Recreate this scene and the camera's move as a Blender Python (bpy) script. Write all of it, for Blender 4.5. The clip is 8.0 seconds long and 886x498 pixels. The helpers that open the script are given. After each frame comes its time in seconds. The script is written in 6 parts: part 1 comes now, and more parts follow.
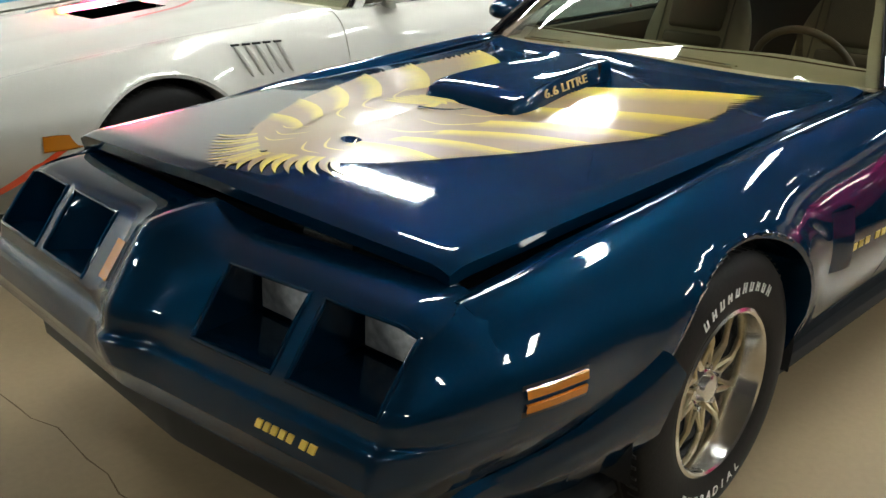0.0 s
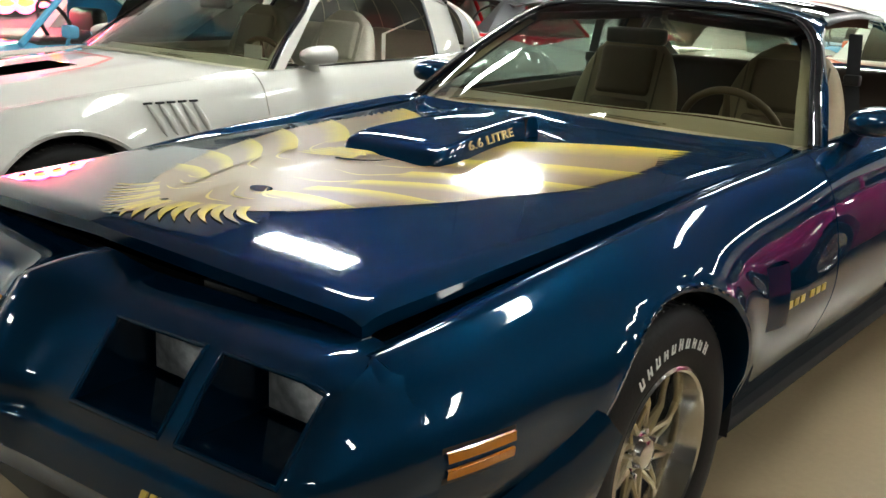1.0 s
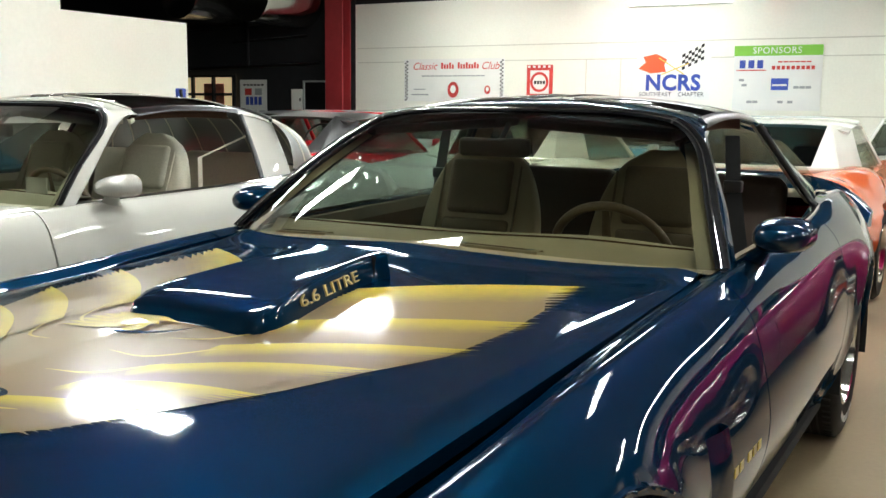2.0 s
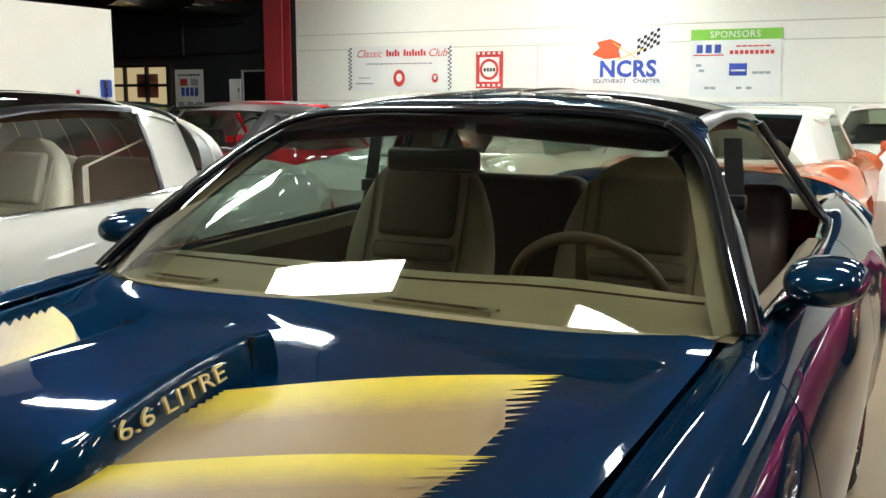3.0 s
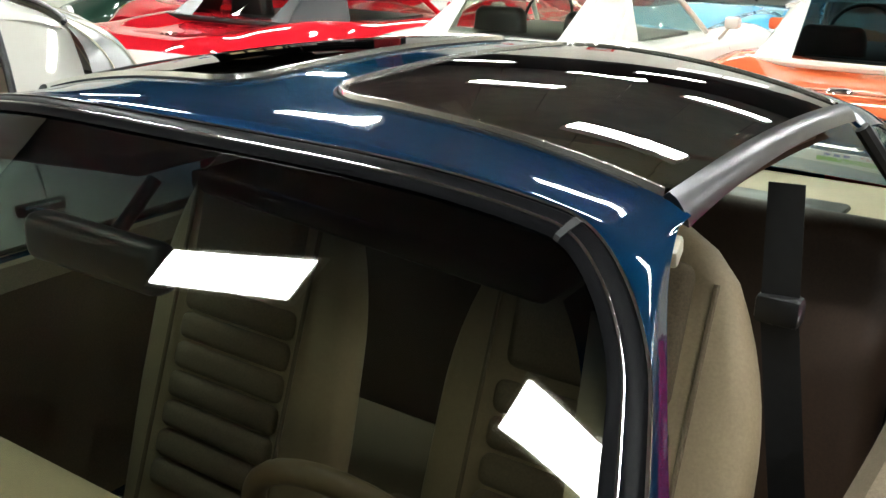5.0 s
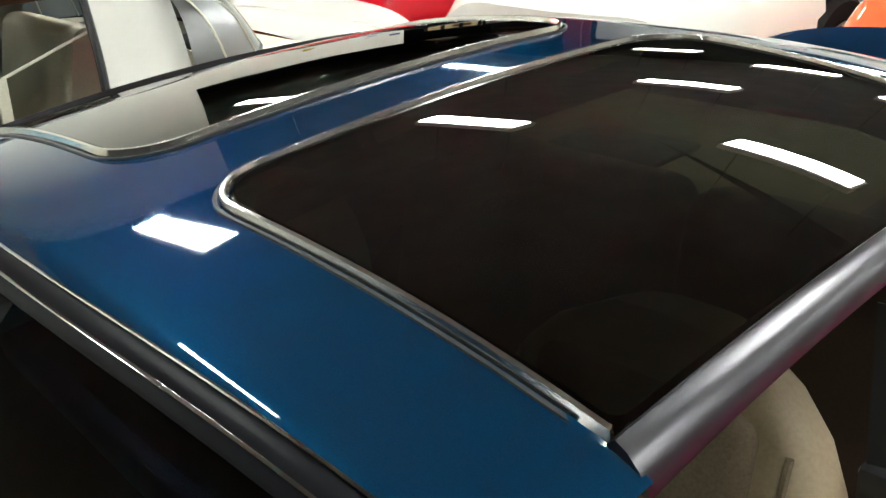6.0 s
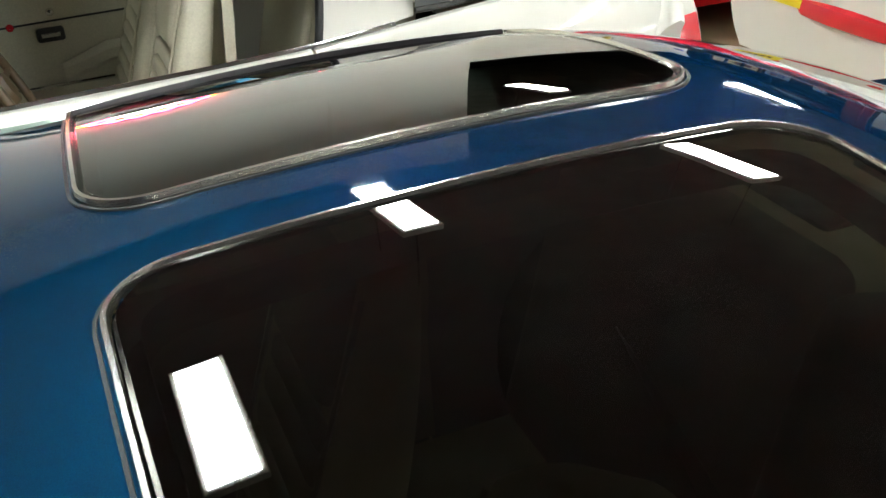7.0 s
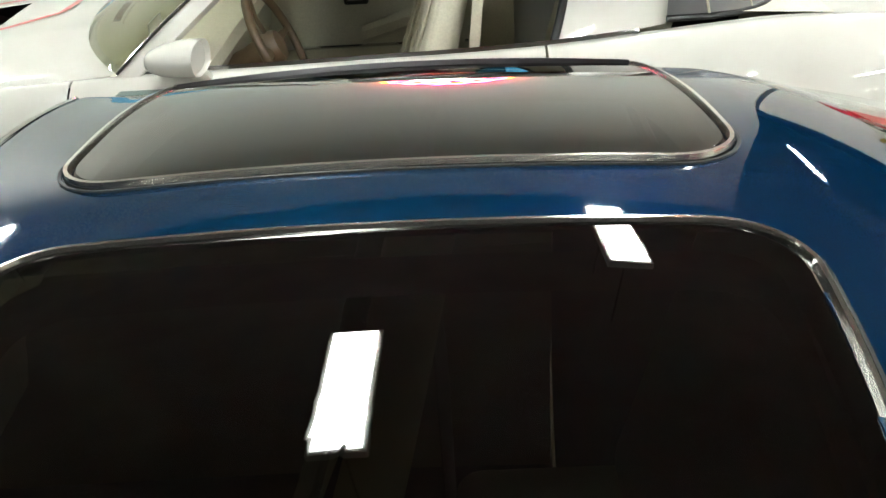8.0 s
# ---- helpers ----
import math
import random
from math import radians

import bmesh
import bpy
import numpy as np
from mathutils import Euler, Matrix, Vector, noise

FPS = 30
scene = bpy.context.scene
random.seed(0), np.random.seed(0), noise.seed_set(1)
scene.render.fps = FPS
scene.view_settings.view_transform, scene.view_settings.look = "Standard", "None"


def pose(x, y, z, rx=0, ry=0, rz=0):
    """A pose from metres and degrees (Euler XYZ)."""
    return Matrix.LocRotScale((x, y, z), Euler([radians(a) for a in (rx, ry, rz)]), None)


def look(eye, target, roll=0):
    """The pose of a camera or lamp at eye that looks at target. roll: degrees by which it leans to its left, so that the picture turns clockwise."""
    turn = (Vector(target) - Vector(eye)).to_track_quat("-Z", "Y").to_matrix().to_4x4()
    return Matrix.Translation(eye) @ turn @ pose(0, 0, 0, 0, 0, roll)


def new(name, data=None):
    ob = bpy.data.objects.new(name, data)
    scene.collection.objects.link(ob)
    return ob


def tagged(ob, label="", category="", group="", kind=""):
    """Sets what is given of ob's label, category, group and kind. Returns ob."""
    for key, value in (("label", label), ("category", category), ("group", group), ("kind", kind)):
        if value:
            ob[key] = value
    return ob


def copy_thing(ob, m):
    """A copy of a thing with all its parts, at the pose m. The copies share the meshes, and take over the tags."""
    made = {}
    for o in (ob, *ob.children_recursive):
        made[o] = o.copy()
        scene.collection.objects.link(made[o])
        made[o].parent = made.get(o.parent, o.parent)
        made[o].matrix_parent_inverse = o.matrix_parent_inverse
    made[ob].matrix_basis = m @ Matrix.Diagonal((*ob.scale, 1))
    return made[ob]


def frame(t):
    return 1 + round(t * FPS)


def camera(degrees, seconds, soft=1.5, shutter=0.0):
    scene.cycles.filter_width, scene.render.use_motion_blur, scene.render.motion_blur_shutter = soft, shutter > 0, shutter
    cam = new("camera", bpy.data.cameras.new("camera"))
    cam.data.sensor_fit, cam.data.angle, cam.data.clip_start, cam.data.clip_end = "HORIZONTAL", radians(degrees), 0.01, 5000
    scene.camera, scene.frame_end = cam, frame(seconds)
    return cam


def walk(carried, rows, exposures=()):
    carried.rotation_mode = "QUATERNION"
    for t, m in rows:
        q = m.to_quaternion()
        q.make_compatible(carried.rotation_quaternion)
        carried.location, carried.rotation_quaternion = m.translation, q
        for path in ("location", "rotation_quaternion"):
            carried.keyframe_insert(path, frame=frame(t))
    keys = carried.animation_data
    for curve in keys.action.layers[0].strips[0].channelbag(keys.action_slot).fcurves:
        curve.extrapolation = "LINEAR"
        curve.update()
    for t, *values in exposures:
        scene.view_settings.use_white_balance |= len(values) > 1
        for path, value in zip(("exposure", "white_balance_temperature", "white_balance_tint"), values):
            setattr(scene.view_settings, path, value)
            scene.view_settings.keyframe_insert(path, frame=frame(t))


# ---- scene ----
cam = camera(48.68, 8.0, soft=1.5, shutter=0.0)
PATH = [
    (0, (1.755, -0.864, 1.409), (0.481, 0.516, 0.722), 1.52),
    (0.5, (1.743, -0.830, 1.367), (0.506, 0.619, 0.759), 2.27),
    (1, (1.688, -0.743, 1.301), (0.482, 0.764, 0.778), 2.71),
    (1.5, (1.508, -0.528, 1.263), (0.362, 1.061, 0.866), 2.25),
    (2, (1.313, -0.223, 1.271), (0.335, 1.498, 0.985), 0.64),
    (2.2, (1.248, -0.078, 1.273), (0.315, 1.671, 1.007), 0.22),
    (3.3, (0.987, 0.600, 1.322), (0.114, 2.368, 0.987), 0.45),
    (3.5, (0.983, 0.731, 1.336), (0.089, 2.484, 0.975), 1.86),
    (4, (0.940, 1.038, 1.366), (-0.005, 2.739, 0.903), 1.38),
    (4.2, (0.925, 1.157, 1.402), (-0.033, 2.840, 0.902), 0.79),
    (5.3, (0.857, 2.002, 1.527), (-0.322, 3.470, 0.853), -0.27),
    (5.5, (0.832, 2.098, 1.550), (-0.406, 3.499, 0.840), -2.16),
    (5.8, (0.817, 2.230, 1.570), (-0.505, 3.521, 0.804), -5.93),
    (6, (0.823, 2.320, 1.591), (-0.565, 3.506, 0.773), -5.21),
    (6.5, (0.821, 2.518, 1.651), (-0.741, 3.373, 0.740), -3.99),
    (7, (0.804, 2.705, 1.692), (-0.831, 3.327, 0.723), -4.00),
    (7.5, (0.826, 2.886, 1.700), (-0.874, 3.323, 0.741), -3.12),
    (8, (0.800, 3.099, 1.699), (-0.950, 3.043, 0.733), -3.50),
]
walk(cam, [(t, look(e, g, r)) for t, e, g, r in PATH],
     [(0, 0.20), (1.2, 0.05), (2, -0.10), (4, 0.02), (5.5, 0.14), (6.6, 0.20), (8, 0.14)])

# ---------------------------------------------------------------- light
world = bpy.data.worlds.new("world")
scene.world = world
world.use_nodes = True
world.node_tree.nodes["Background"].inputs[0].default_value = (0.02, 0.02, 0.022, 1)
world.node_tree.nodes["Background"].inputs[1].default_value = 0.05
scene.view_settings.exposure = 0.0
CEIL = 3.30         # height of the lamps' plane
LAMP_POWER = 90.0   # radiance of the tubes behind the diffusers


# ---------------------------------------------------------------- materials
def material(name, colour, rough=0.5, metal=0.0, coat=0.0, grain=0.0, grain_scale=60.0, stain=0.0,
             stain_scale=2.5, bump=0.0, spec=0.5, emit=0.0, transmission=0.0, ior=1.5, coat_rough=0.03):
    m = bpy.data.materials.new(name)
    m.use_nodes = True
    nt = m.node_tree
    b = nt.nodes["Principled BSDF"]
    c = (*colour, 1.0)
    b.inputs["Base Color"].default_value = c
    b.inputs["Roughness"].default_value = rough
    b.inputs["Metallic"].default_value = metal
    b.inputs["Coat Weight"].default_value = coat
    b.inputs["Coat Roughness"].default_value = coat_rough
    b.inputs["Coat IOR"].default_value = 1.5
    b.inputs["Specular IOR Level"].default_value = spec
    b.inputs["IOR"].default_value = ior
    b.inputs["Transmission Weight"].default_value = transmission
    if emit:
        b.inputs["Emission Color"].default_value = c
        b.inputs["Emission Strength"].default_value = emit
    if grain or stain or bump:
        tc = nt.nodes.new("ShaderNodeTexCoord")
        n1 = nt.nodes.new("ShaderNodeTexNoise")
        n1.inputs["Scale"].default_value = grain_scale
        n1.inputs["Detail"].default_value = 4
        n2 = nt.nodes.new("ShaderNodeTexNoise")
        n2.inputs["Scale"].default_value = stain_scale
        n2.inputs["Detail"].default_value = 5
        nt.links.new(tc.outputs["Object"], n1.inputs["Vector"])
        nt.links.new(tc.outputs["Object"], n2.inputs["Vector"])
        last = None
        for node, amount in ((n1, grain), (n2, stain)):
            if not amount:
                continue
            ramp = nt.nodes.new("ShaderNodeMapRange")
            ramp.inputs["From Min"].default_value = 0.3
            ramp.inputs["From Max"].default_value = 0.7
            ramp.inputs["To Min"].default_value = 1.0 - amount
            ramp.inputs["To Max"].default_value = 1.0 + amount * 0.5
            nt.links.new(node.outputs["Fac"], ramp.inputs["Value"])
            mix = nt.nodes.new("ShaderNodeMix")
            mix.data_type = "RGBA"
            mix.blend_type = "MULTIPLY"
            mix.inputs["Factor"].default_value = 1.0
            if last is None:
                mix.inputs["A"].default_value = c
            else:
                nt.links.new(last, mix.inputs["A"])
            nt.links.new(ramp.outputs["Result"], mix.inputs["B"])
            last = mix.outputs["Result"]
        if last is not None:
            nt.links.new(last, b.inputs["Base Color"])
        if bump:
            bp = nt.nodes.new("ShaderNodeBump")
            bp.inputs["Strength"].default_value = bump
            bp.inputs["Distance"].default_value = 0.003
            nt.links.new(n1.outputs["Fac"], bp.inputs["Height"])
            nt.links.new(bp.outputs["Normal"], b.inputs["Normal"])
    return m


def car_paint(name, colour, flake=0.0, metal=0.35, stain=0.08, rough=0.37):
    """Metallic lacquer: coloured base with fine flake under a clear coat with a little orange peel."""
    m = material(name, colour, rough=rough, metal=metal, coat=1.0, spec=0.0, grain=flake, grain_scale=900.0, stain=stain, stain_scale=1.7)
    nt = m.node_tree
    b = nt.nodes["Principled BSDF"]
    tc = nt.nodes.new("ShaderNodeTexCoord")
    n = nt.nodes.new("ShaderNodeTexNoise")
    n.inputs["Scale"].default_value = 38.0
    n.inputs["Detail"].default_value = 1.0
    nt.links.new(tc.outputs["Object"], n.inputs["Vector"])
    bp = nt.nodes.new("ShaderNodeBump")
    bp.inputs["Strength"].default_value = 0.010
    bp.inputs["Distance"].default_value = 0.004
    nt.links.new(n.outputs["Fac"], bp.inputs["Height"])
    nt.links.new(bp.outputs["Normal"], b.inputs["Coat Normal"])
    b.inputs["Specular Tint"].default_value = (0.30, 0.42, 0.50, 1)
    return m


def glass(name, tint, rough=0.0, face=0.055, steep=5.0):
    """A thin pane: clear body tinted as the light passes, with a real reflection."""
    m = bpy.data.materials.new(name)
    m.use_nodes = True
    nt = m.node_tree
    for n in list(nt.nodes):
        nt.nodes.remove(n)
    out = nt.nodes.new("ShaderNodeOutputMaterial")
    tr = nt.nodes.new("ShaderNodeBsdfTransparent")
    tr.inputs["Color"].default_value = (*tint, 1)
    gl = nt.nodes.new("ShaderNodeBsdfGlossy")
    gl.inputs["Roughness"].default_value = rough
    lw = nt.nodes.new("ShaderNodeLayerWeight")
    lw.inputs["Blend"].default_value = 0.5
    pw = nt.nodes.new("ShaderNodeMath")
    pw.operation = "POWER"
    pw.inputs[1].default_value = steep
    nt.links.new(lw.outputs["Facing"], pw.inputs[0])
    fr = nt.nodes.new("ShaderNodeMath")
    fr.operation = "MULTIPLY_ADD"
    fr.inputs[1].default_value = 0.93
    fr.inputs[2].default_value = face
    nt.links.new(pw.outputs[0], fr.inputs[0])
    mix = nt.nodes.new("ShaderNodeMixShader")
    nt.links.new(fr.outputs[0], mix.inputs["Fac"])
    nt.links.new(tr.outputs["BSDF"], mix.inputs[1])
    nt.links.new(gl.outputs["BSDF"], mix.inputs[2])
    nt.links.new(mix.outputs["Shader"], out.inputs["Surface"])
    return m


BLUE = car_paint("blue_metallic_paint", (0.0012, 0.0205, 0.0500), flake=0.25, metal=0.55, rough=0.42)
WHITE = car_paint("silver_white_paint", (0.62, 0.60, 0.55), metal=0.1)
RED = car_paint("red_paint", (0.55, 0.01, 0.02), metal=0.0)
PURPLE = car_paint("magenta_paint", (0.36, 0.008, 0.10), metal=0.2)
SKY_BLUE = car_paint("light_blue_paint", (0.10, 0.36, 0.55), metal=0.0)
ORANGE = car_paint("orange_paint", (0.72, 0.14, 0.05), metal=0.0)
CREAM = car_paint("white_paint", (0.72, 0.72, 0.66), metal=0.0)
SILVER = car_paint("silver_blue_paint", (0.42, 0.46, 0.48), metal=0.3)
GREEN = car_paint("dark_green_paint", (0.02, 0.05, 0.035), metal=0.2)
CHROME = material("chrome", (0.75, 0.75, 0.76), rough=0.08, metal=1.0)
BLUE_GLASS = glass("blue_tinted_vinyl_window", (0.05, 0.12, 0.15))
SATIN = material("satin_grey_trim", (0.105, 0.10, 0.108), rough=0.28, metal=1.0, grain=0.08, grain_scale=25)
BLACKTRIM = material("black_trim", (0.012, 0.012, 0.013), rough=0.35, grain=0.2)
RUBBER = material("tyre_rubber", (0.009, 0.008, 0.008), rough=0.62, spec=0.2, grain=0.3, grain_scale=120, bump=0.15)
MOULD = material("black_moulding", (0.006, 0.006, 0.007), rough=0.34, spec=0.025)
SEAL = material("black_rubber_seal", (0.006, 0.006, 0.006), rough=0.6)
DARK = material("underbody_black", (0.006, 0.006, 0.007), rough=0.8, grain=0.3)
GOLD_RIM = material("gold_painted_alloy", (0.55, 0.46, 0.29), rough=0.28, metal=0.9, grain=0.1)
POLISHED = material("polished_alloy", (0.72, 0.70, 0.66), rough=0.16, metal=1.0)
TAN_VINYL = material("tan_vinyl", (0.37, 0.285, 0.18), rough=0.55, grain=0.12, grain_scale=220, stain=0.12, bump=0.12)
TAN_CLOTH = material("tan_cloth", (0.19, 0.145, 0.095), rough=0.9, grain=0.2, grain_scale=300, stain=0.15, bump=0.25)
# dash stain: uneven light and reflection on the dash, put into its colour
DASH_TAN = material("tan_dashboard", (0.43, 0.35, 0.23), rough=0.5, grain=0.08, grain_scale=200, stain=0.18, stain_scale=4.0, bump=0.1)
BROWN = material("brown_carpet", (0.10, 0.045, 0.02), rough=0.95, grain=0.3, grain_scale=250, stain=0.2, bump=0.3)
DEEP_BROWN = material("deep_brown_vinyl", (0.045, 0.024, 0.014), rough=0.6, grain=0.2, grain_scale=200, stain=0.15)
MAROON = car_paint("maroon_paint", (0.10, 0.006, 0.010), metal=0.1)
WOODRIM = material("brown_wheel_rim", (0.12, 0.08, 0.045), rough=0.4, grain=0.1)
GREY_CLOTH = material("pale_grey_vinyl", (0.58, 0.54, 0.43), rough=0.6, grain=0.1, grain_scale=150, stain=0.1)
GLASS = glass("clear_glass", (0.58, 0.63, 0.56))
# windscreen with a blue-black sun band along its top edge
SCREEN_GLASS = glass("windscreen_glass", (0.54, 0.56, 0.48))
_nt = SCREEN_GLASS.node_tree
_tc = _nt.nodes.new("ShaderNodeTexCoord")
_sp = _nt.nodes.new("ShaderNodeSeparateXYZ")
_nt.links.new(_tc.outputs["Object"], _sp.inputs[0])
_x4 = _nt.nodes.new("ShaderNodeMath")
_x4.operation = "POWER"
_x4.inputs[1].default_value = 4.0
_ab = _nt.nodes.new("ShaderNodeMath")
_ab.operation = "ABSOLUTE"
_nt.links.new(_sp.outputs["X"], _ab.inputs[0])
_nt.links.new(_ab.outputs[0], _x4.inputs[0])
_zz = _nt.nodes.new("ShaderNodeMath")
_zz.operation = "MULTIPLY_ADD"
_zz.inputs[1].default_value = 0.5
_nt.links.new(_x4.outputs[0], _zz.inputs[0])
_nt.links.new(_sp.outputs["Z"], _zz.inputs[2])
_mr = _nt.nodes.new("ShaderNodeMapRange")
_mr.inputs["From Min"].default_value = 1.175
_mr.inputs["From Max"].default_value = 1.238
_nt.links.new(_zz.outputs[0], _mr.inputs["Value"])
_mx = _nt.nodes.new("ShaderNodeMix")
_mx.data_type = "RGBA"
_mx.inputs["A"].default_value = (0.54, 0.56, 0.48, 1)
_mx.inputs["B"].default_value = (0.035, 0.055, 0.085, 1)
_nt.links.new(_mr.outputs["Result"], _mx.inputs["Factor"])
for _n in _nt.nodes:
    if _n.type == "BSDF_TRANSPARENT":
        _nt.links.new(_mx.outputs["Result"], _n.inputs["Color"])
DARK_GLASS = glass("smoked_glass", (0.046, 0.050, 0.042), face=0.060, steep=3.6)
SIDE_GLASS = glass("tinted_side_glass", (0.33, 0.43, 0.42), face=0.04)
HAZY = glass("hazy_grey_glass", (0.07, 0.07, 0.07), rough=0.34, face=0.30)
SMOKED = glass("tinted_rear_glass", (0.10, 0.11, 0.105))
LENS = material("headlamp_glass", (0.90, 0.91, 0.90), rough=0.10, metal=0.35, coat=1.0, grain=0.35, grain_scale=45, bump=0.8)
AMBER = material("amber_lens", (0.48, 0.16, 0.012), rough=0.2, coat=0.6)
TAIL_RED = material("red_lens", (0.6, 0.02, 0.03), rough=0.2, coat=0.6)
GOLD = material("gold_decal", (0.72, 0.52, 0.09), rough=0.3, coat=1.0, coat_rough=0.10, stain=0.08, stain_scale=6)
PALE_GOLD = material("pale_gold_decal", (0.62, 0.48, 0.20), rough=0.32, coat=1.0)
WHITE_LETTER = material("white_raised_letter", (0.72, 0.71, 0.68), rough=0.6)
FLOOR = material("sealed_concrete", (0.32, 0.24, 0.145), rough=0.34, grain=0.06, grain_scale=45, stain=0.16, stain_scale=0.7, bump=0.02)
DIM_WALL = material("dark_grey_wall_paint", (0.10, 0.10, 0.105), rough=0.7, grain=0.05, grain_scale=20, stain=0.1)
WALL = material("cream_wall_paint", (0.87, 0.86, 0.76), rough=0.7, grain=0.03, grain_scale=30, stain=0.05, stain_scale=0.6, bump=0.05)
CEILING = material("dark_ceiling", (0.11, 0.11, 0.10), rough=0.9, grain=0.3, grain_scale=3)
BLACKWALL = material("black_wall", (0.012, 0.012, 0.014), rough=0.7, grain=0.2, grain_scale=6)
RED_STEEL = material("red_painted_steel", (0.35, 0.03, 0.035), rough=0.5, grain=0.08, grain_scale=12, stain=0.12)


# ---------------------------------------------------------------- mesh helpers
def finish(bm, name, mat, parent=None, label="", smooth=True, sharp=38):
    bmesh.ops.recalc_face_normals(bm, faces=bm.faces)
    if mat in (GLASS, DARK_GLASS, SMOKED, BLUE_GLASS) and sum(f.normal.z for f in bm.faces) < 0:
        bmesh.ops.reverse_faces(bm, faces=bm.faces)
    me = bpy.data.meshes.new(name)
    if smooth:
        for f in bm.faces:
            f.smooth = True
        for e in bm.edges:
            if len(e.link_faces) == 2 and e.calc_face_angle(0) > radians(sharp):
                e.smooth = False
    bm.to_mesh(me)
    bm.free()
    for mm in (mat if isinstance(mat, (list, tuple)) else [mat]):
        me.materials.append(mm)
    ob = new(name, me)
    if parent is not None:
        ob.parent = parent
    if label:
        ob["label"] = label
    return ob


def part(name, bm, mat, parent, label="", smooth=True, sharp=38):
    return finish(bm, name, mat, parent, label, smooth, sharp)


def empty(name, m, label, category, group="", kind=""):
    ob = new(name)
    ob.matrix_basis = m
    return tagged(ob, label, category, group, kind)


def spline(pts, n):
    """Catmull-Rom through the points, n samples."""
    P = [np.array(p, float) for p in pts]
    P = [2 * P[0] - P[1]] + P + [2 * P[-1] - P[-2]]
    out = []
    for i in range(n):
        u = i / (n - 1) * (len(P) - 3)
        k = min(int(u), len(P) - 4)
        t = u - k
        a, b, c, d = P[k:k + 4]
        out.append(0.5 * (2 * b + (c - a) * t + (2 * a - 5 * b + 4 * c - d) * t * t + (3 * b - a - 3 * c + d) * t ** 3))
    return out


def curve_at(keys):
    """Smooth function of one number through the (u, value...) rows."""
    us = np.array([k[0] for k in keys], float)
    vs = np.array([k[1:] for k in keys], float)
    d = np.gradient(vs, us, axis=0) if len(us) > 2 else np.repeat((vs[1:] - vs[:-1]) / (us[1] - us[0]), 2, 0)

    def f(u):
        u = min(max(u, us[0]), us[-1])
        k = min(max(int(np.searchsorted(us, u)) - 1, 0), len(us) - 2)
        h = us[k + 1] - us[k]
        t = (u - us[k]) / h
        return ((2 * t ** 3 - 3 * t * t + 1) * vs[k] + (t ** 3 - 2 * t * t + t) * h * d[k]
                + (3 * t * t - 2 * t ** 3) * vs[k + 1] + (t ** 3 - t * t) * h * d[k + 1])
    return f


def grid(bm, rows, mat=0, skip=None, close=False):
    """Faces over rows of points."""
    vs = [[bm.verts.new(p) for p in r] for r in rows]
    for i in range(len(vs) - 1):
        n = len(vs[i])
        for j in range(n if close else n - 1):
            if skip and skip(i, j):
                continue
            f = bm.faces.new((vs[i][j], vs[i][(j + 1) % n], vs[i + 1][(j + 1) % n], vs[i + 1][j]))
            f.material_index = mat
    return vs


def box(bm, lo, hi, bevel=0.0, m=None, seg=2):
    r = bmesh.ops.create_cube(bm, size=1.0)
    vs = r["verts"]
    for v in vs:
        v.co = Vector([lo[k] + (v.co[k] + 0.5) * (hi[k] - lo[k]) for k in range(3)])
    if bevel:
        es = list({e for v in vs for e in v.link_edges})
        r = bmesh.ops.bevel(bm, geom=es, offset=bevel, segments=seg, affect="EDGES", profile=0.5)
        vs = list({v for f in r["faces"] for v in f.verts} | {v for v in vs if v.is_valid})
    if m is not None:
        bmesh.ops.transform(bm, matrix=m, verts=vs)
    return vs


def tube(bm, pts, radius, seg=10, cap=True, flat=1.0):
    """A pipe along points; radius a number or one per point."""
    pts = [Vector(p) for p in pts]
    rings = []
    up = Vector((0, 0, 1))
    for i, p in enumerate(pts):
        d = (pts[min(i + 1, len(pts) - 1)] - pts[max(i - 1, 0)]).normalized()
        s = d.cross(up)
        if s.length < 1e-3:
            s = d.cross(Vector((1, 0, 0)))
        s.normalize()
        u = s.cross(d).normalized()
        r = radius[i] if isinstance(radius, (list, tuple)) else radius
        rings.append([p + s * math.cos(2 * math.pi * k / seg) * r + u * math.sin(2 * math.pi * k / seg) * r * flat for k in range(seg)])
    vs = grid(bm, rings, close=True)
    if cap:
        bm.faces.new(vs[0][::-1])
        bm.faces.new(vs[-1])
    return vs


def lathe(bm, profile, seg=48, axis="x", centre=(0, 0, 0), mat=0):
    """Turn (radius, offset) rows round an axis through the centre."""
    rings = []
    for r, o in profile:
        ring = []
        for k in range(seg):
            a = 2 * math.pi * k / seg
            c, s = math.cos(a) * r, math.sin(a) * r
            p = (o, c, s) if axis == "x" else ((c, o, s) if axis == "y" else (c, s, o))
            ring.append((p[0] + centre[0], p[1] + centre[1], p[2] + centre[2]))
        rings.append(ring)
    return grid(bm, rings, mat=mat, close=True)


def shell(bm, thick):
    """Give an open sheet its thickness."""
    bmesh.ops.recalc_face_normals(bm, faces=bm.faces)
    bmesh.ops.solidify(bm, geom=list(bm.faces), thickness=thick)


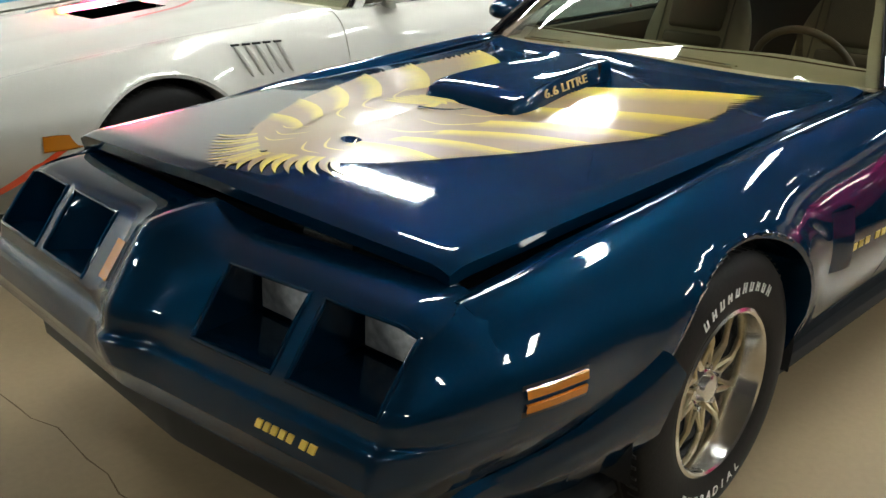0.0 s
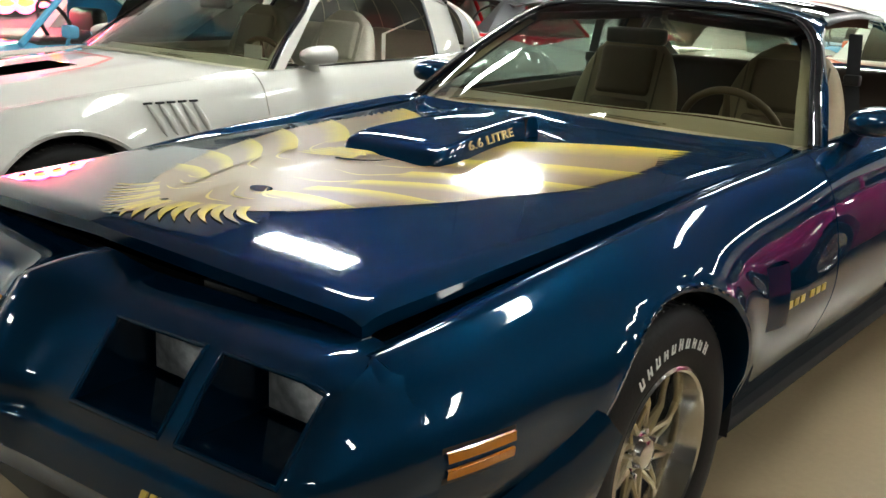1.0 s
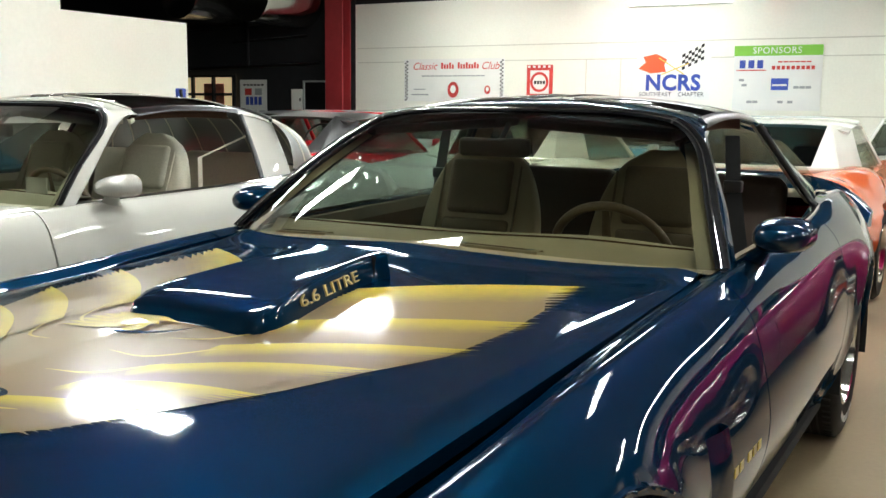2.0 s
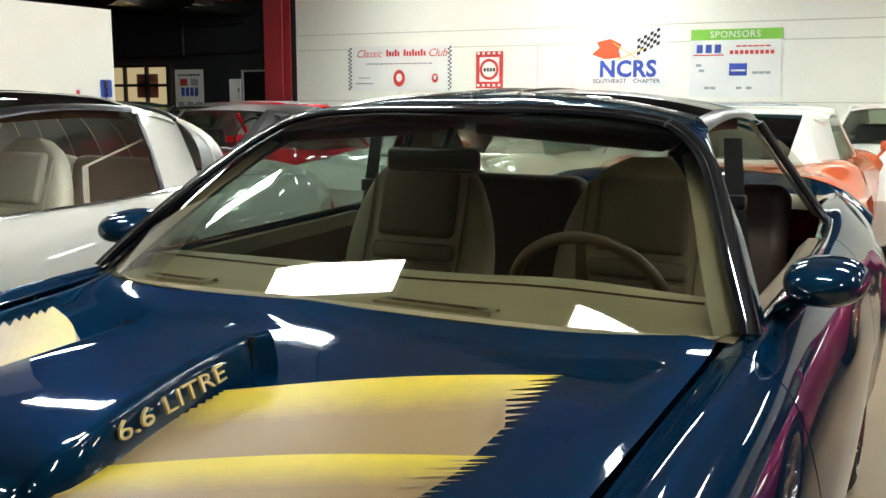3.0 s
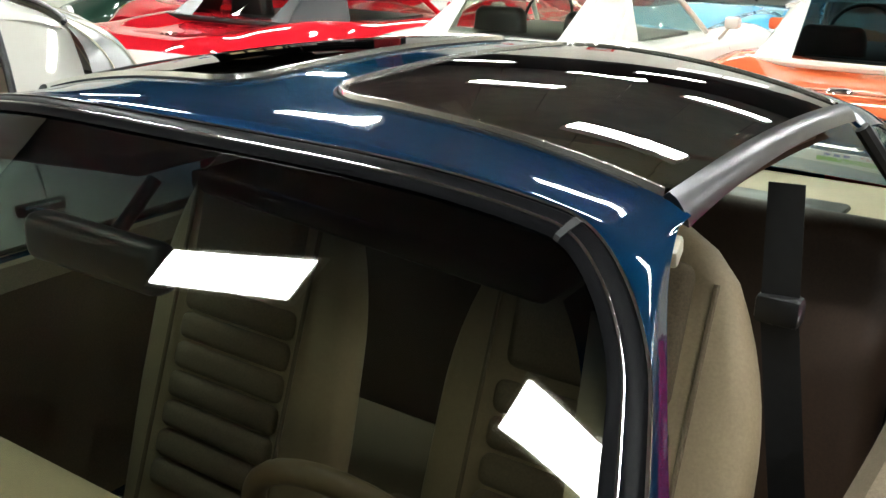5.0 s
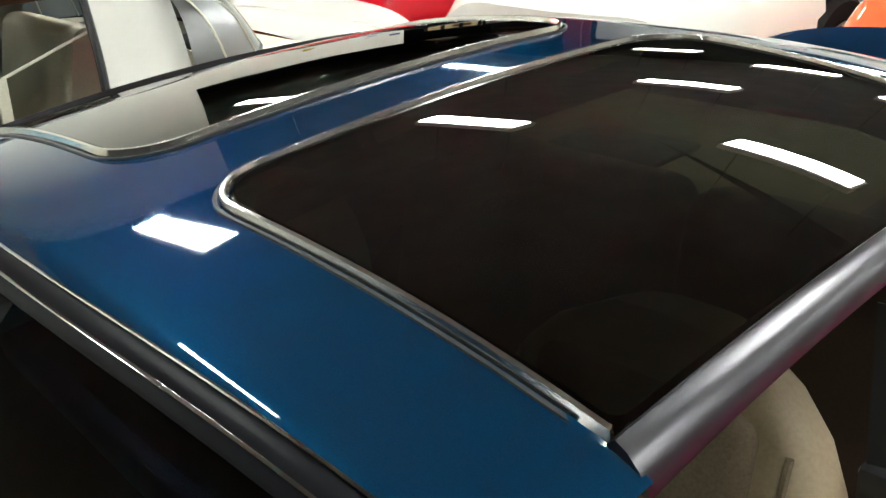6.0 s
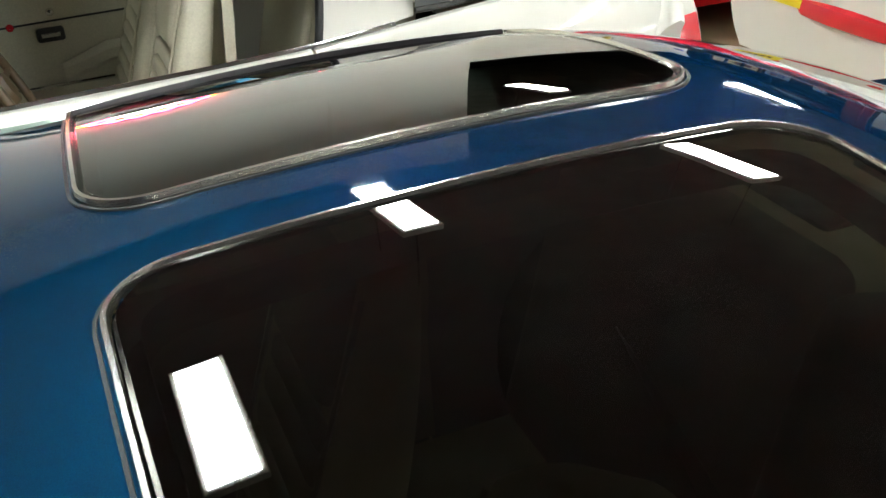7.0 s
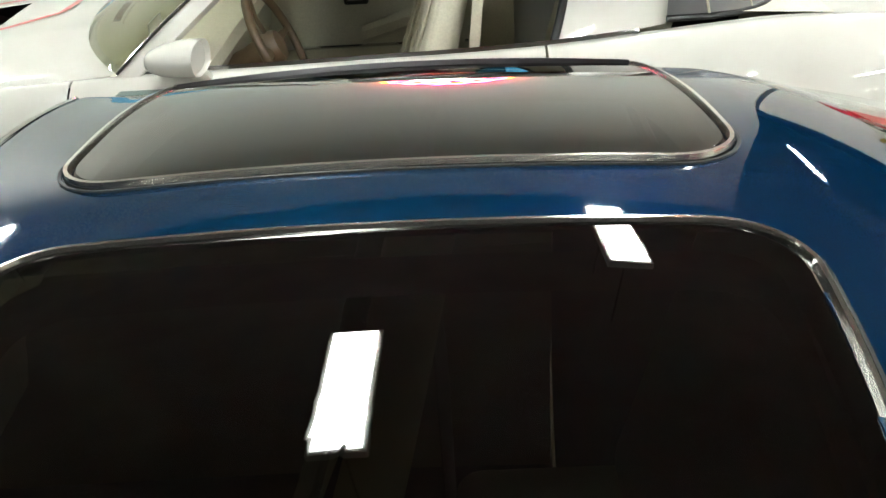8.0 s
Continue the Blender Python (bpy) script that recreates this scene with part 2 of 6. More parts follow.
def lettering(text, size, m, mat, parent, name="lettering", depth=0.001, label="", shear=0.0, spacing=1.0, bold=0.0):
    cu = bpy.data.curves.new(name, "FONT")
    cu.offset = bold
    cu.body, cu.size, cu.extrude, cu.align_x, cu.align_y = text, size, depth, "CENTER", "CENTER"
    cu.shear, cu.space_character = shear, spacing
    cu.resolution_u = 3
    tmp = bpy.data.objects.new(name, cu)
    scene.collection.objects.link(tmp)
    me = bpy.data.meshes.new_from_object(tmp.evaluated_get(bpy.context.evaluated_depsgraph_get()))
    bpy.data.objects.remove(tmp)
    me.materials.clear()
    me.materials.append(mat)
    ob = new(name, me)
    if parent is not None:
        ob.parent = parent
    ob.matrix_basis = m
    if label:
        ob["label"] = label
    return ob


# ---------------------------------------------------------------- coupe body: nose at y = 0, tail at y = 5, driver's side at +x
SECTION = curve_at([
    # y,   inner top,     crown,        shoulder,     widest,       low,          sill
    (0.22, 0.610, 0.690, 0.680, 0.700, 0.762, 0.645, 0.800, 0.560, 0.745, 0.420, 0.600, 0.265),
    (0.36, 0.648, 0.712, 0.715, 0.727, 0.798, 0.668, 0.842, 0.570, 0.785, 0.420, 0.630, 0.250),
    (0.60, 0.666, 0.745, 0.740, 0.764, 0.828, 0.700, 0.878, 0.585, 0.835, 0.420, 0.710, 0.240),
    (1.08, 0.690, 0.800, 0.765, 0.825, 0.855, 0.745, 0.905, 0.620, 0.885, 0.420, 0.820, 0.220),
    (1.60, 0.705, 0.850, 0.775, 0.862, 0.855, 0.770, 0.900, 0.580, 0.868, 0.400, 0.770, 0.210),
    (2.00, 0.720, 0.878, 0.785, 0.885, 0.860, 0.800, 0.907, 0.580, 0.866, 0.400, 0.760, 0.210),
    (2.60, 0.735, 0.895, 0.790, 0.895, 0.865, 0.810, 0.910, 0.590, 0.870, 0.400, 0.760, 0.210),
    (3.20, 0.735, 0.910, 0.792, 0.910, 0.865, 0.820, 0.902, 0.610, 0.866, 0.400, 0.760, 0.210),
    (3.83, 0.690, 0.945, 0.765, 0.940, 0.860, 0.840, 0.900, 0.680, 0.882, 0.440, 0.835, 0.220),
    (4.40, 0.640, 0.930, 0.710, 0.925, 0.800, 0.830, 0.845, 0.680, 0.830, 0.450, 0.780, 0.260),
    (4.97, 0.570, 0.890, 0.640, 0.885, 0.715, 0.800, 0.750, 0.680, 0.735, 0.480, 0.680, 0.320)])
AXLE_F, AXLE_R, HUB_Z, ARCH = 1.055, 3.83, 0.338, 0.385


def section(y, n=26):
    """Half section of the body side at y, from the inner top edge down to the sill."""
    v = SECTION(y)
    return [(p[0], y, p[1]) for p in spline([(v[2 * k], v[2 * k + 1]) for k in range(6)], n)]


def side_panel(y0, y1, sign, axle=None, step=0.016, n=52):
    """A body-side panel with its wheel arch cut out."""
    bm = bmesh.new()
    ny = max(2, int(round((y1 - y0) / step)))
    rows = [section(y0 + (y1 - y0) * i / ny, n) for i in range(ny + 1)]
    if axle is not None:
        for r in rows:
            for j, (x, y, z) in enumerate(r):
                d = math.hypot(y - axle, z - HUB_Z)
                if abs(d - ARCH) < 0.012 and z > 0.2:
                    k = ARCH / d
                    r[j] = (x + 0.012, axle + (y - axle) * k, HUB_Z + (z - HUB_Z) * k)
                elif z > 0.3:
                    flare = 0.012 * math.exp(-((d - ARCH) / 0.07) ** 2)
                    r[j] = (x + flare, y, z)

    def hole(i, j):
        if axle is None:
            return False
        c = [rows[a][b] for a in (i, i + 1) for b in (j, j + 1)]
        yy, zz = sum(p[1] for p in c) / 4, sum(p[2] for p in c) / 4
        return math.hypot(yy - axle, zz - HUB_Z) < ARCH - 0.001 or (abs(yy - axle) < ARCH and zz < HUB_Z - 0.05)
    rows = [[(sign * x, y, z) for x, y, z in r] for r in rows]
    grid(bm, rows, skip=hole)
    bmesh.ops.delete(bm, geom=[v for v in bm.verts if not v.link_faces], context="VERTS")
    shell(bm, 0.004)
    return bm


def arch_lip(axle, sign):
    bm = bmesh.new()
    rows = []
    for k in range(41):
        a = radians(-18 + 216 * k / 40)
        y, z = axle + math.cos(a) * ARCH, HUB_Z + math.sin(a) * ARCH
        sec = section(y, 60)
        x = min(sec[14:], key=lambda p: abs(p[2] - z))[0]
        row = []
        for dx, dr in ((0.004, 0.008), (0.012, 0.002), (0.010, -0.012), (-0.02, -0.014), (-0.17, -0.004)):
            row.append((sign * (x + dx), axle + math.cos(a) * (ARCH + dr), HUB_Z + math.sin(a) * (ARCH + dr)))
        rows.append(row)
    grid(bm, rows)
    return bm


HOOD_WIDE = 0.075   # the open hood sits askew, further out on the passenger's side


def hood_fade(y):
    t = min(max((1.75 - y) / 0.9, 0.0), 1.0)
    return t * t * (3 - 2 * t)


def hood_shift(y):
    """Where the hood's centre crease runs."""
    return -0.075 * hood_fade(y)


def hood_z(x, y, lift=1.0):
    """Top of the hood; its front stands a little open."""
    e = 0.772 + (y - 0.345) * 0.0670
    if not lift:
        e = 0.728 + (y - 0.36) * 0.0955
    xe = 0.643 + (y - 0.36) * 0.037
    c = hood_shift(y) if lift else 0.0
    if x < c:
        q = min((c - x) / (xe + HOOD_WIDE * hood_fade(y) * bool(lift) + c), 1.0)
    else:
        q = min((x - c) / (xe - c), 1.0)
    ridge = 0.0 if lift else 0.0025 * math.exp(-((abs(x) - 0.27 - 0.03 * y) / 0.06) ** 2)
    if lift and x < c:
        e += 0.006 * q * min(max((1.85 - y) / 1.4, 0.0), 1.0)
    fold = math.sqrt(q * q + 0.0012)
    crown = (0.75 * fold + 0.25 * q ** 2.3) if lift else q ** 2.3
    return e + 0.042 * (1 - crown) + ridge - 0.012 * max(0.0, (q - 0.93) / 0.07) ** 2


def hood_edge(y):
    return 0.643 + (y - 0.36) * 0.037


def hood_mesh(lift):
    bm = bmesh.new()
    rows = []
    for i in range(61):
        v = i / 60
        row = []
        for j in range(65):
            u = -1 + j / 32
            y0 = 0.315 + 0.045 * abs(u) ** 1.6
            y1 = 1.884 + 0.190 * abs(u) ** 2.9
            y = y0 + (y1 - y0) * v
            c = hood_shift(y) if lift else 0.0
            x = c + (u * (hood_edge(y) - c) if u > 0 else u * (hood_edge(y) + HOOD_WIDE * hood_fade(y) * bool(lift) + c))
            z = hood_z(x, y, lift)
            if v < 0.03:
                z -= 0.010 * (1 - v / 0.03) ** 2
            if v > 0.93 and lift:
                z += 0.012 * ((v - 0.93) / 0.07) ** 2
            row.append((x, y, z))
        rows.append(row)

    def hole(i, j):
        c = [rows[a][b] for a in (i, i + 1) for b in (j, j + 1)]
        x, y = sum(p[0] for p in c) / 4, sum(p[1] for p in c) / 4
        return abs(x) < 0.12 and 1.19 < y < 1.55
    vs = grid(bm, rows, skip=hole)
    # turned-down lip all round
    ring = [vs[0][j] for j in range(65)] + [vs[i][64] for i in range(1, 61)] + [vs[60][j] for j in range(63, -1, -1)] + [vs[i][0] for i in range(59, 0, -1)]
    low = [bm.verts.new((v.co.x * 0.994, v.co.y + (0.006 if v.co.y < 0.5 else 0), v.co.z - 0.028)) for v in ring]
    inn = [bm.verts.new((v.co.x * 0.955, v.co.y + (0.035 if v.co.y < 0.5 else 0), v.co.z - 0.030)) for v in ring]
    for k in range(len(ring)):
        m = (k + 1) % len(ring)
        bm.faces.new((ring[k], ring[m], low[m], low[k]))
        bm.faces.new((low[k], low[m], inn[m], inn[k]))
    bmesh.ops.delete(bm, geom=[v for v in bm.verts if not v.link_faces], context="VERTS")
    return bm


def scoop_mesh():
    """Boxy shaker scoop, open towards the windscreen, with a flared rear lip."""
    bm = bmesh.new()
    height = curve_at([(1.105, 0.004), (1.118, 0.026), (1.145, 0.040), (1.20, 0.050), (1.35, 0.057), (1.60, 0.058)])
    width = curve_at([(1.105, 0.135), (1.118, 0.155), (1.15, 0.166), (1.30, 0.150), (1.50, 0.124), (1.56, 0.124), (1.60, 0.138)])
    rows = []
    for y in (1.105, 1.109, 1.118, 1.128, 1.143, 1.165, 1.20, 1.25, 1.31, 1.38, 1.44, 1.49, 1.53, 1.56, 1.58, 1.595, 1.60):
        h, w, base = height(y)[0], width(y)[0], hood_z(0.1, y) - 0.004
        half = spline([(0, base + 1.05 * h), (0.45 * w, base + 1.04 * h), (0.84 * w, base + h), (0.93 * w, base + 0.95 * h), (0.965 * w, base + 0.86 * h), (1.02 * w, base + 0.3 * h), (1.05 * w, base - 0.03)], 22)
        rows.append([(-x, y, z) for x, z in reversed(half[1:])] + [(x, y, z) for x, z in half])
    vs = grid(bm, rows)
    bm.faces.new([*vs[0]])
    back = [bm.verts.new((v.co.x * 0.93, v.co.y - 0.004, v.co.z - 0.010)) for v in vs[-1]]
    deep = [bm.verts.new((v.co.x * 0.90, v.co.y - 0.12, v.co.z - 0.012)) for v in vs[-1]]
    for j in range(len(back) - 1):
        bm.faces.new((vs[-1][j], vs[-1][j + 1], back[j + 1], back[j]))
        bm.faces.new((back[j], back[j + 1], deep[j + 1], deep[j]))
    return bm


# ---- nose: plan sweep and profile
def nose_y(x):
    a = abs(x)
    return 0.030 + 0.078 * a


POCKETS = ((0.218, 0.444, 0.150, 0.350), (0.486, 0.706, 0.440, 0.650))
PROFILE = [(0.30, 0.20), (0.20, 0.205), (0.130, 0.215), (0.118, 0.23), (0.108, 0.315), (0.104, 0.355), (0.095, 0.380), (0.050, 0.392), (0.012, 0.402),
           (0.001, 0.450), (-0.005, 0.457), (-0.004, 0.465), (0.010, 0.511), (0.013, 0.518), (0.019, 0.524), (0.027, 0.529), (0.031, 0.536), (0.035, 0.575),
           (0.062, 0.610), (0.098, 0.660), (0.135, 0.705), (0.158, 0.716), (0.185, 0.723), (0.240, 0.728), (0.300, 0.730)]


def nose_point(x, d, z):
    """Fold the profile along the plan sweep; the centre carries a beak, the ends wrap into the fenders."""
    a = abs(x)
    beak = math.exp(-(a / 0.075) ** 2)
    up = max(0.0, (z - 0.5) / 0.23)
    dz = 0.035 * beak * up
    dd = d - 0.045 * beak * min(max(0.0, (z - 0.44) / 0.08), 1.0) * (1 if z < 0.722 else 0.6)
    y = nose_y(x) + dd
    if a > 0.66:
        t = min((a - 0.66) / 0.16, 1)
        dz -= t * 0.05 * max(0, (z - 0.6) / 0.13)
    return (x, y, z + dz)


def nose_mesh():
    bm = bmesh.new()
    cuts = (0.218, 0.444, 0.486, 0.706)
    xs = sorted({round(v, 4) for v in [i * 0.02 for i in range(0, 37)]} | set(cuts))
    xs = [x for x in xs if not any(abs(x - p) < 0.008 and x != p for p in cuts)]
    full = [-x for x in reversed(xs) if x > 0] + xs
    prof = []
    for k in range(len(PROFILE) - 1):
        prof.append(PROFILE[k])
        if PROFILE[k][1] >= 0.5 and PROFILE[k + 1][1] <= 0.70:
            prof.append(((PROFILE[k][0] + PROFILE[k + 1][0]) / 2, (PROFILE[k][1] + PROFILE[k + 1][1]) / 2))
    prof.append(PROFILE[-1])
    sec = section(0.345, 120)
    crown = max(range(120), key=lambda k: sec[k][2])
    rows = []
    for d, z in prof:
        row = [nose_point(x, d, z) for x in full]
        if z <= 0.708:
            tgt = min(sec[crown:], key=lambda p: abs(p[2] - max(z, 0.24)))
        else:
            f = min((d - 0.155) / 0.145, 1)
            tgt = sec[int(crown * (1 - f))]
        b = np.array((tgt[0], tgt[1], min(tgt[2], max(z, 0.21) + 0.01) if z < 0.70 else tgt[2]))
        side = []
        a = np.array(nose_point(0.72, d, z))
        c = np.array((a[0] + 0.62 * (b[0] - a[0]), a[1] + 0.16 * (b[1] - a[1]), (a[2] + b[2]) / 2))
        if z > 0.7:
            c = (a + b) / 2 + np.array((0.015, -0.02, 0))
        for k in range(1, 13):
            t = k / 12
            p = (1 - t) ** 2 * a + 2 * t * (1 - t) * c + t * t * b
            side.append(tuple(p))
        row = [(-p[0], p[1], p[2]) for p in reversed(side)] + row + side
        rows.append(row)
    cols = [-9] * 12 + full + [9] * 12

    def hole(i, j):
        z = (prof[i][1] + prof[i + 1][1]) / 2
        if 8 in (abs(cols[j]) - 1, abs(cols[j + 1]) - 1):
            return False
        x = abs(cols[j] + cols[j + 1]) / 2
        if 0.573 < z < 0.707:
            return any(a < x < b for a, b, _, _ in POCKETS)
        return 0.31 < z < 0.36 and 0.08 < x < 0.66
    grid(bm, rows, skip=hole)
    for f in bm.faces:
        if f.calc_center_median().z < 0.403:
            f.material_index = 1
    bmesh.ops.delete(bm, geom=[v for v in bm.verts if not v.link_faces], context="VERTS")
    return bm


def pocket_mesh(p, sign):
    """A lamp recess: mouth flush with the nose, narrowing to the lamp."""
    a, b, c, d = p
    bm = bmesh.new()
    n = 9
    mouth, ring2, back = [], [], []
    zs = [(0.035, 0.575), (0.062, 0.610), (0.098, 0.660), (0.135, 0.705)]

    def ed(x0, x1, zz0, zz1, y):
        pts = []
        for k in range(n):
            pts.append((x0 + (x1 - x0) * k / (n - 1), y, zz0))
        for k in range(1, n):
            pts.append((x1, y, zz0 + (zz1 - zz0) * k / (n - 1)))
        for k in range(1, n):
            pts.append((x1 + (x0 - x1) * k / (n - 1), y, zz1))
        for k in range(1, n - 1):
            pts.append((x0, y, zz1 + (zz0 - zz1) * k / (n - 1)))
        return pts
    depth = curve_at([(z, dd) for dd, z in zs])
    for x, _, z in ed(a, b, 0.575, 0.705, 0):
        mouth.append(nose_point(x, float(depth(z)[0]), z))
    back = ed(c, d, 0.552, 0.690, 0.318 + 0.03 * (a > 0.4))
    mid = [tuple(np.array(m) * 0.72 + np.array(q) * 0.28) for m, q in zip(mouth, back)]
    lip = [(m[0], m[1] + 0.006, m[2]) for m in mouth]
    rows = [mouth, lip, mid, back]
    rows = [[(sign * x, y, z) for x, y, z in r] for r in rows]
    vs = grid(bm, rows, close=True)
    bm.faces.new(vs[-1])
    return bm


def roof_zc(y):
    return 1.2755 + 0.0511 * (1 - ((y - 3.16) / 0.66) ** 2) - 0.0307 * (y - 2.7) if y > 2.4 else 1.27


def roof_z(x, y):
    a = abs(x)
    z = roof_zc(y) - 0.0505 * (a / 0.5) ** 2.6
    if a > 0.526:
        z -= 0.25 * (a - 0.526) + 2.0 * (a - 0.526) ** 2
    if y > 3.42:
        z -= 0.5 * (y - 3.42) ** 2 + 0.06 * (y - 3.42)
    return z


def ws_top(u):
    return (0.564 * u, 2.545 + 0.020 * u * u, 1.273 - 0.052 * abs(u) ** 4)


def ws_base(u):
    return (0.752 * u, 1.890 + 0.223 * abs(u) ** 3.0, 0.932 - 0.040 * abs(u) ** 2)


def ws_point(u, v, lift=0.0):
    b, t = np.array(ws_base(u)), np.array(ws_top(u))
    p = b + (t - b) * v + np.array((0, -0.004, 0.004)) * 2.2 * math.sin(math.pi * v) * (1 - 0.5 * u * u)
    p[0] += 0.022 * u ** 3 * math.sin(math.pi * v ** 0.85)
    return tuple(p + np.array((0, -0.53, 0.85)) * lift)


def ws_edge(n=60):
    """Visible outline of the glass on one side in (u, v): up the pillar, round the corner, along the header."""
    pts = [(0.955 + 0.032 * max(0.0, 1 - v / 0.45) ** 1.5, v) for v in np.linspace(0.0, 0.74, n // 3)]
    for k in range(1, n // 3):
        a = radians(90 * k / (n // 3))
        pts.append((0.955 - 0.125 * (1 - math.cos(a)), 0.74 + 0.225 * math.sin(a)))
    pts += [(u, 0.965) for u in np.linspace(0.83, 0.0, n // 3)]
    return pts


def windscreen_mesh():
    bm = bmesh.new()
    grid(bm, [[ws_point((-1 + j / 16) * (1 - 0.17 * max(0.0, (i / 28 - 0.72) / 0.28) ** 3), i / 28) for j in range(33)] for i in range(29)])
    return bm


def ws_frame(sign, inner, outer, lift, crown, first=0, last=99):
    """A moulding along the glass outline, measured outwards from it."""
    bm = bmesh.new()
    rows = []
    e = ws_edge()
    q = [Vector(ws_point(u, v)) for u, v in e]
    for k in range(first, min(last, len(e))):
        d = (q[min(k + 1, len(q) - 1)] - q[max(k - 1, 0)]).normalized()
        nrm = Vector((0.12 * q[k].x, -0.53, 0.85)).normalized()
        out = d.cross(nrm).normalized()
        row = []
        for t, h in ((0, 0), (0.12, crown * 0.8), (0.5, crown), (0.88, crown * 0.8), (1, 0)):
            wide = 1.0 + 0.12 * min(max((0.95 - e[k][1]) / 0.35, 0), 1)
            p = q[k] + out * (inner + (outer - inner) * t) * wide + nrm * (lift + h)
            row.append((sign * p.x, p.y, p.z))
        rows.append(row)
    grid(bm, rows)
    return bm


PILLAR_EDGE = [(0.780, 2.158, 0.884), (0.702, 2.331, 1.026), (0.631, 2.468, 1.131), (0.582, 2.569, 1.197), (0.558, 2.638, 1.226), (0.549, 2.676, 1.2287)]


def front_line(x):
    """Where the roof skin meets the sweep that runs round the windscreen."""
    return 2.664 + 0.0106 * (x / 0.5) ** 2


def screen_sweep(sign):
    """Painted sweep round one half of the windscreen: up the pillar, over the corner and along the header."""
    e = ws_edge()
    g = [Vector(ws_point(u, v)) for u, v in e]
    rim = spline(PILLAR_EDGE, 1501)
    rows, back = [], []
    start = 0
    corner = 31
    for k in range(len(e)):
        d = (g[min(k + 1, len(g) - 1)] - g[max(k - 1, 0)]).normalized()
        nrm = Vector((0.12 * g[k].x, -0.53, 0.85)).normalized()
        out = d.cross(nrm).normalized()
        wide = 1.0 + 0.12 * min(max((0.95 - e[k][1]) / 0.35, 0), 1)
        p = g[k] + out * 0.024 * wide + nrm * 0.001
        if k < corner:
            if k < 20:
                start = min(range(len(rim)), key=lambda i: (Vector(rim[i]) - p).length)
                at = start
            else:
                at = start + (len(rim) - 1 - start) * (k - 19) / (corner - 20)
            o = Vector(rim[min(int(round(at)), len(rim) - 1)])
            t = ((o - p).normalized() * 0.7 + Vector((0.42, 0.28, -0.62)).normalized() * 0.3).normalized()
        else:
            w = min((k - corner) / 9, 1.0)
            x = 0.549 * (1 - w) + g[k].x * w if k < 40 else g[k].x
            y = front_line(x)
            o = Vector((x, y, roof_z(x, y)))
            t = Vector((0, 1, (roof_z(x, y + 0.01) - roof_z(x, y)) / 0.01)).normalized()
            t = (o - p).normalized().lerp(t, min((k - corner) / 8, 1.0)).normalized()
        if 19 <= k < corner:
            w = (k - 19) / (corner - 19)
            t = t.lerp((o - p).normalized(), w).normalized()
        size = (o - p).length
        bend = min(max((k - 22) / 12, 0.0), 1.0)
        p1, p2 = p + out * size * (0.30 - 0.16 * bend) + nrm * 0.002, o - t * size * (0.45 + 0.37 * bend)
        flat_face = 1.0 - min(max((k - 21) / 14, 0.0), 1.0) ** 2
        p1 = p1.lerp(p.lerp(o, 0.33) + nrm * 0.004, flat_face * 0.85)
        p2 = p2.lerp(p.lerp(o, 0.70) + nrm * 0.003, flat_face * 0.85)
        row = []
        for i in range(19):
            q = i / 18
            c = p * (1 - q) ** 3 + p1 * 3 * q * (1 - q) ** 2 + p2 * 3 * q * q * (1 - q) + o * q ** 3
            row.append((sign * c.x, c.y, c.z))
        rows.append(row)
        if k <= corner - 1:
            fade = 1.0 - 0.6 * max(k - 24, 0) / 6
            back.append([(sign * c[0], c[1], c[2]) for c in (tuple(o), (o.x - 0.0025, o.y + 0.0005, o.z - 0.003 * fade), (o.x - 0.010, o.y + 0.002 * fade, o.z - 0.007 * fade), (o.x - 0.024, o.y + 0.004 * fade, o.z - 0.013), (g[k].x - 0.035, g[k].y + 0.018, g[k].z - 0.03))])
    bm = bmesh.new()
    grid(bm, rows)
    grid(bm, back)
    return bm


TT = dict(x0=0.070, x1=0.524, y0=2.689, y1=3.369, r=0.066)


def ttop_outline(sign, grow=0.0, n=8):
    """Rounded panel outline; the outer corners are nearly square."""
    x0, x1, y0, y1 = TT["x0"] - grow, TT["x1"] + grow, TT["y0"] - grow, TT["y1"] + grow
    pts = []
    for cx, cy, a0, r in ((x0, y0, 180, TT["r"] + grow), (x1, y0, 270, 0.012), (x1, y1, 0, 0.02), (x0, y1, 90, TT["r"] * 1.1 + grow)):
        sx, sy = (1 if cx == x0 else -1), (1 if cy == y0 else -1)
        for k in range(n + 1):
            a = radians(a0 + 90 * k / n)
            pts.append((cx + sx * r + r * math.cos(a), cy + sy * r + r * math.sin(a)))
    dense = []
    for k in range(len(pts)):
        p, q = pts[k], pts[(k + 1) % len(pts)]
        m = max(1, int(math.hypot(q[0] - p[0], q[1] - p[1]) / 0.03))
        dense += [(p[0] + (q[0] - p[0]) * t / m, p[1] + (q[1] - p[1]) * t / m) for t in range(m)]
    return [(sign * x, y + 0.0106 * (x / 0.5) ** 2 * (y < 3) - 0.035 * (x / 0.5) ** 2 * (y > 3)) for x, y in dense]


def ttop_panel(sign):
    bm = bmesh.new()
    o = ttop_outline(sign)
    cx, cy = sign * 0.30, 3.02
    rows = []
    for s in (1.0, 0.985, 0.93, 0.8, 0.6, 0.4, 0.2, 0.05):
        lift = 0.004 if s < 1 else -0.002
        rows.append([(cx + (x - cx) * s, cy + (y - cy) * s, roof_z(cx + (x - cx) * s, cy + (y - cy) * s) + lift) for x, y in o])
    vs = grid(bm, rows, close=True)
    bm.faces.new(vs[-1])
    return bm


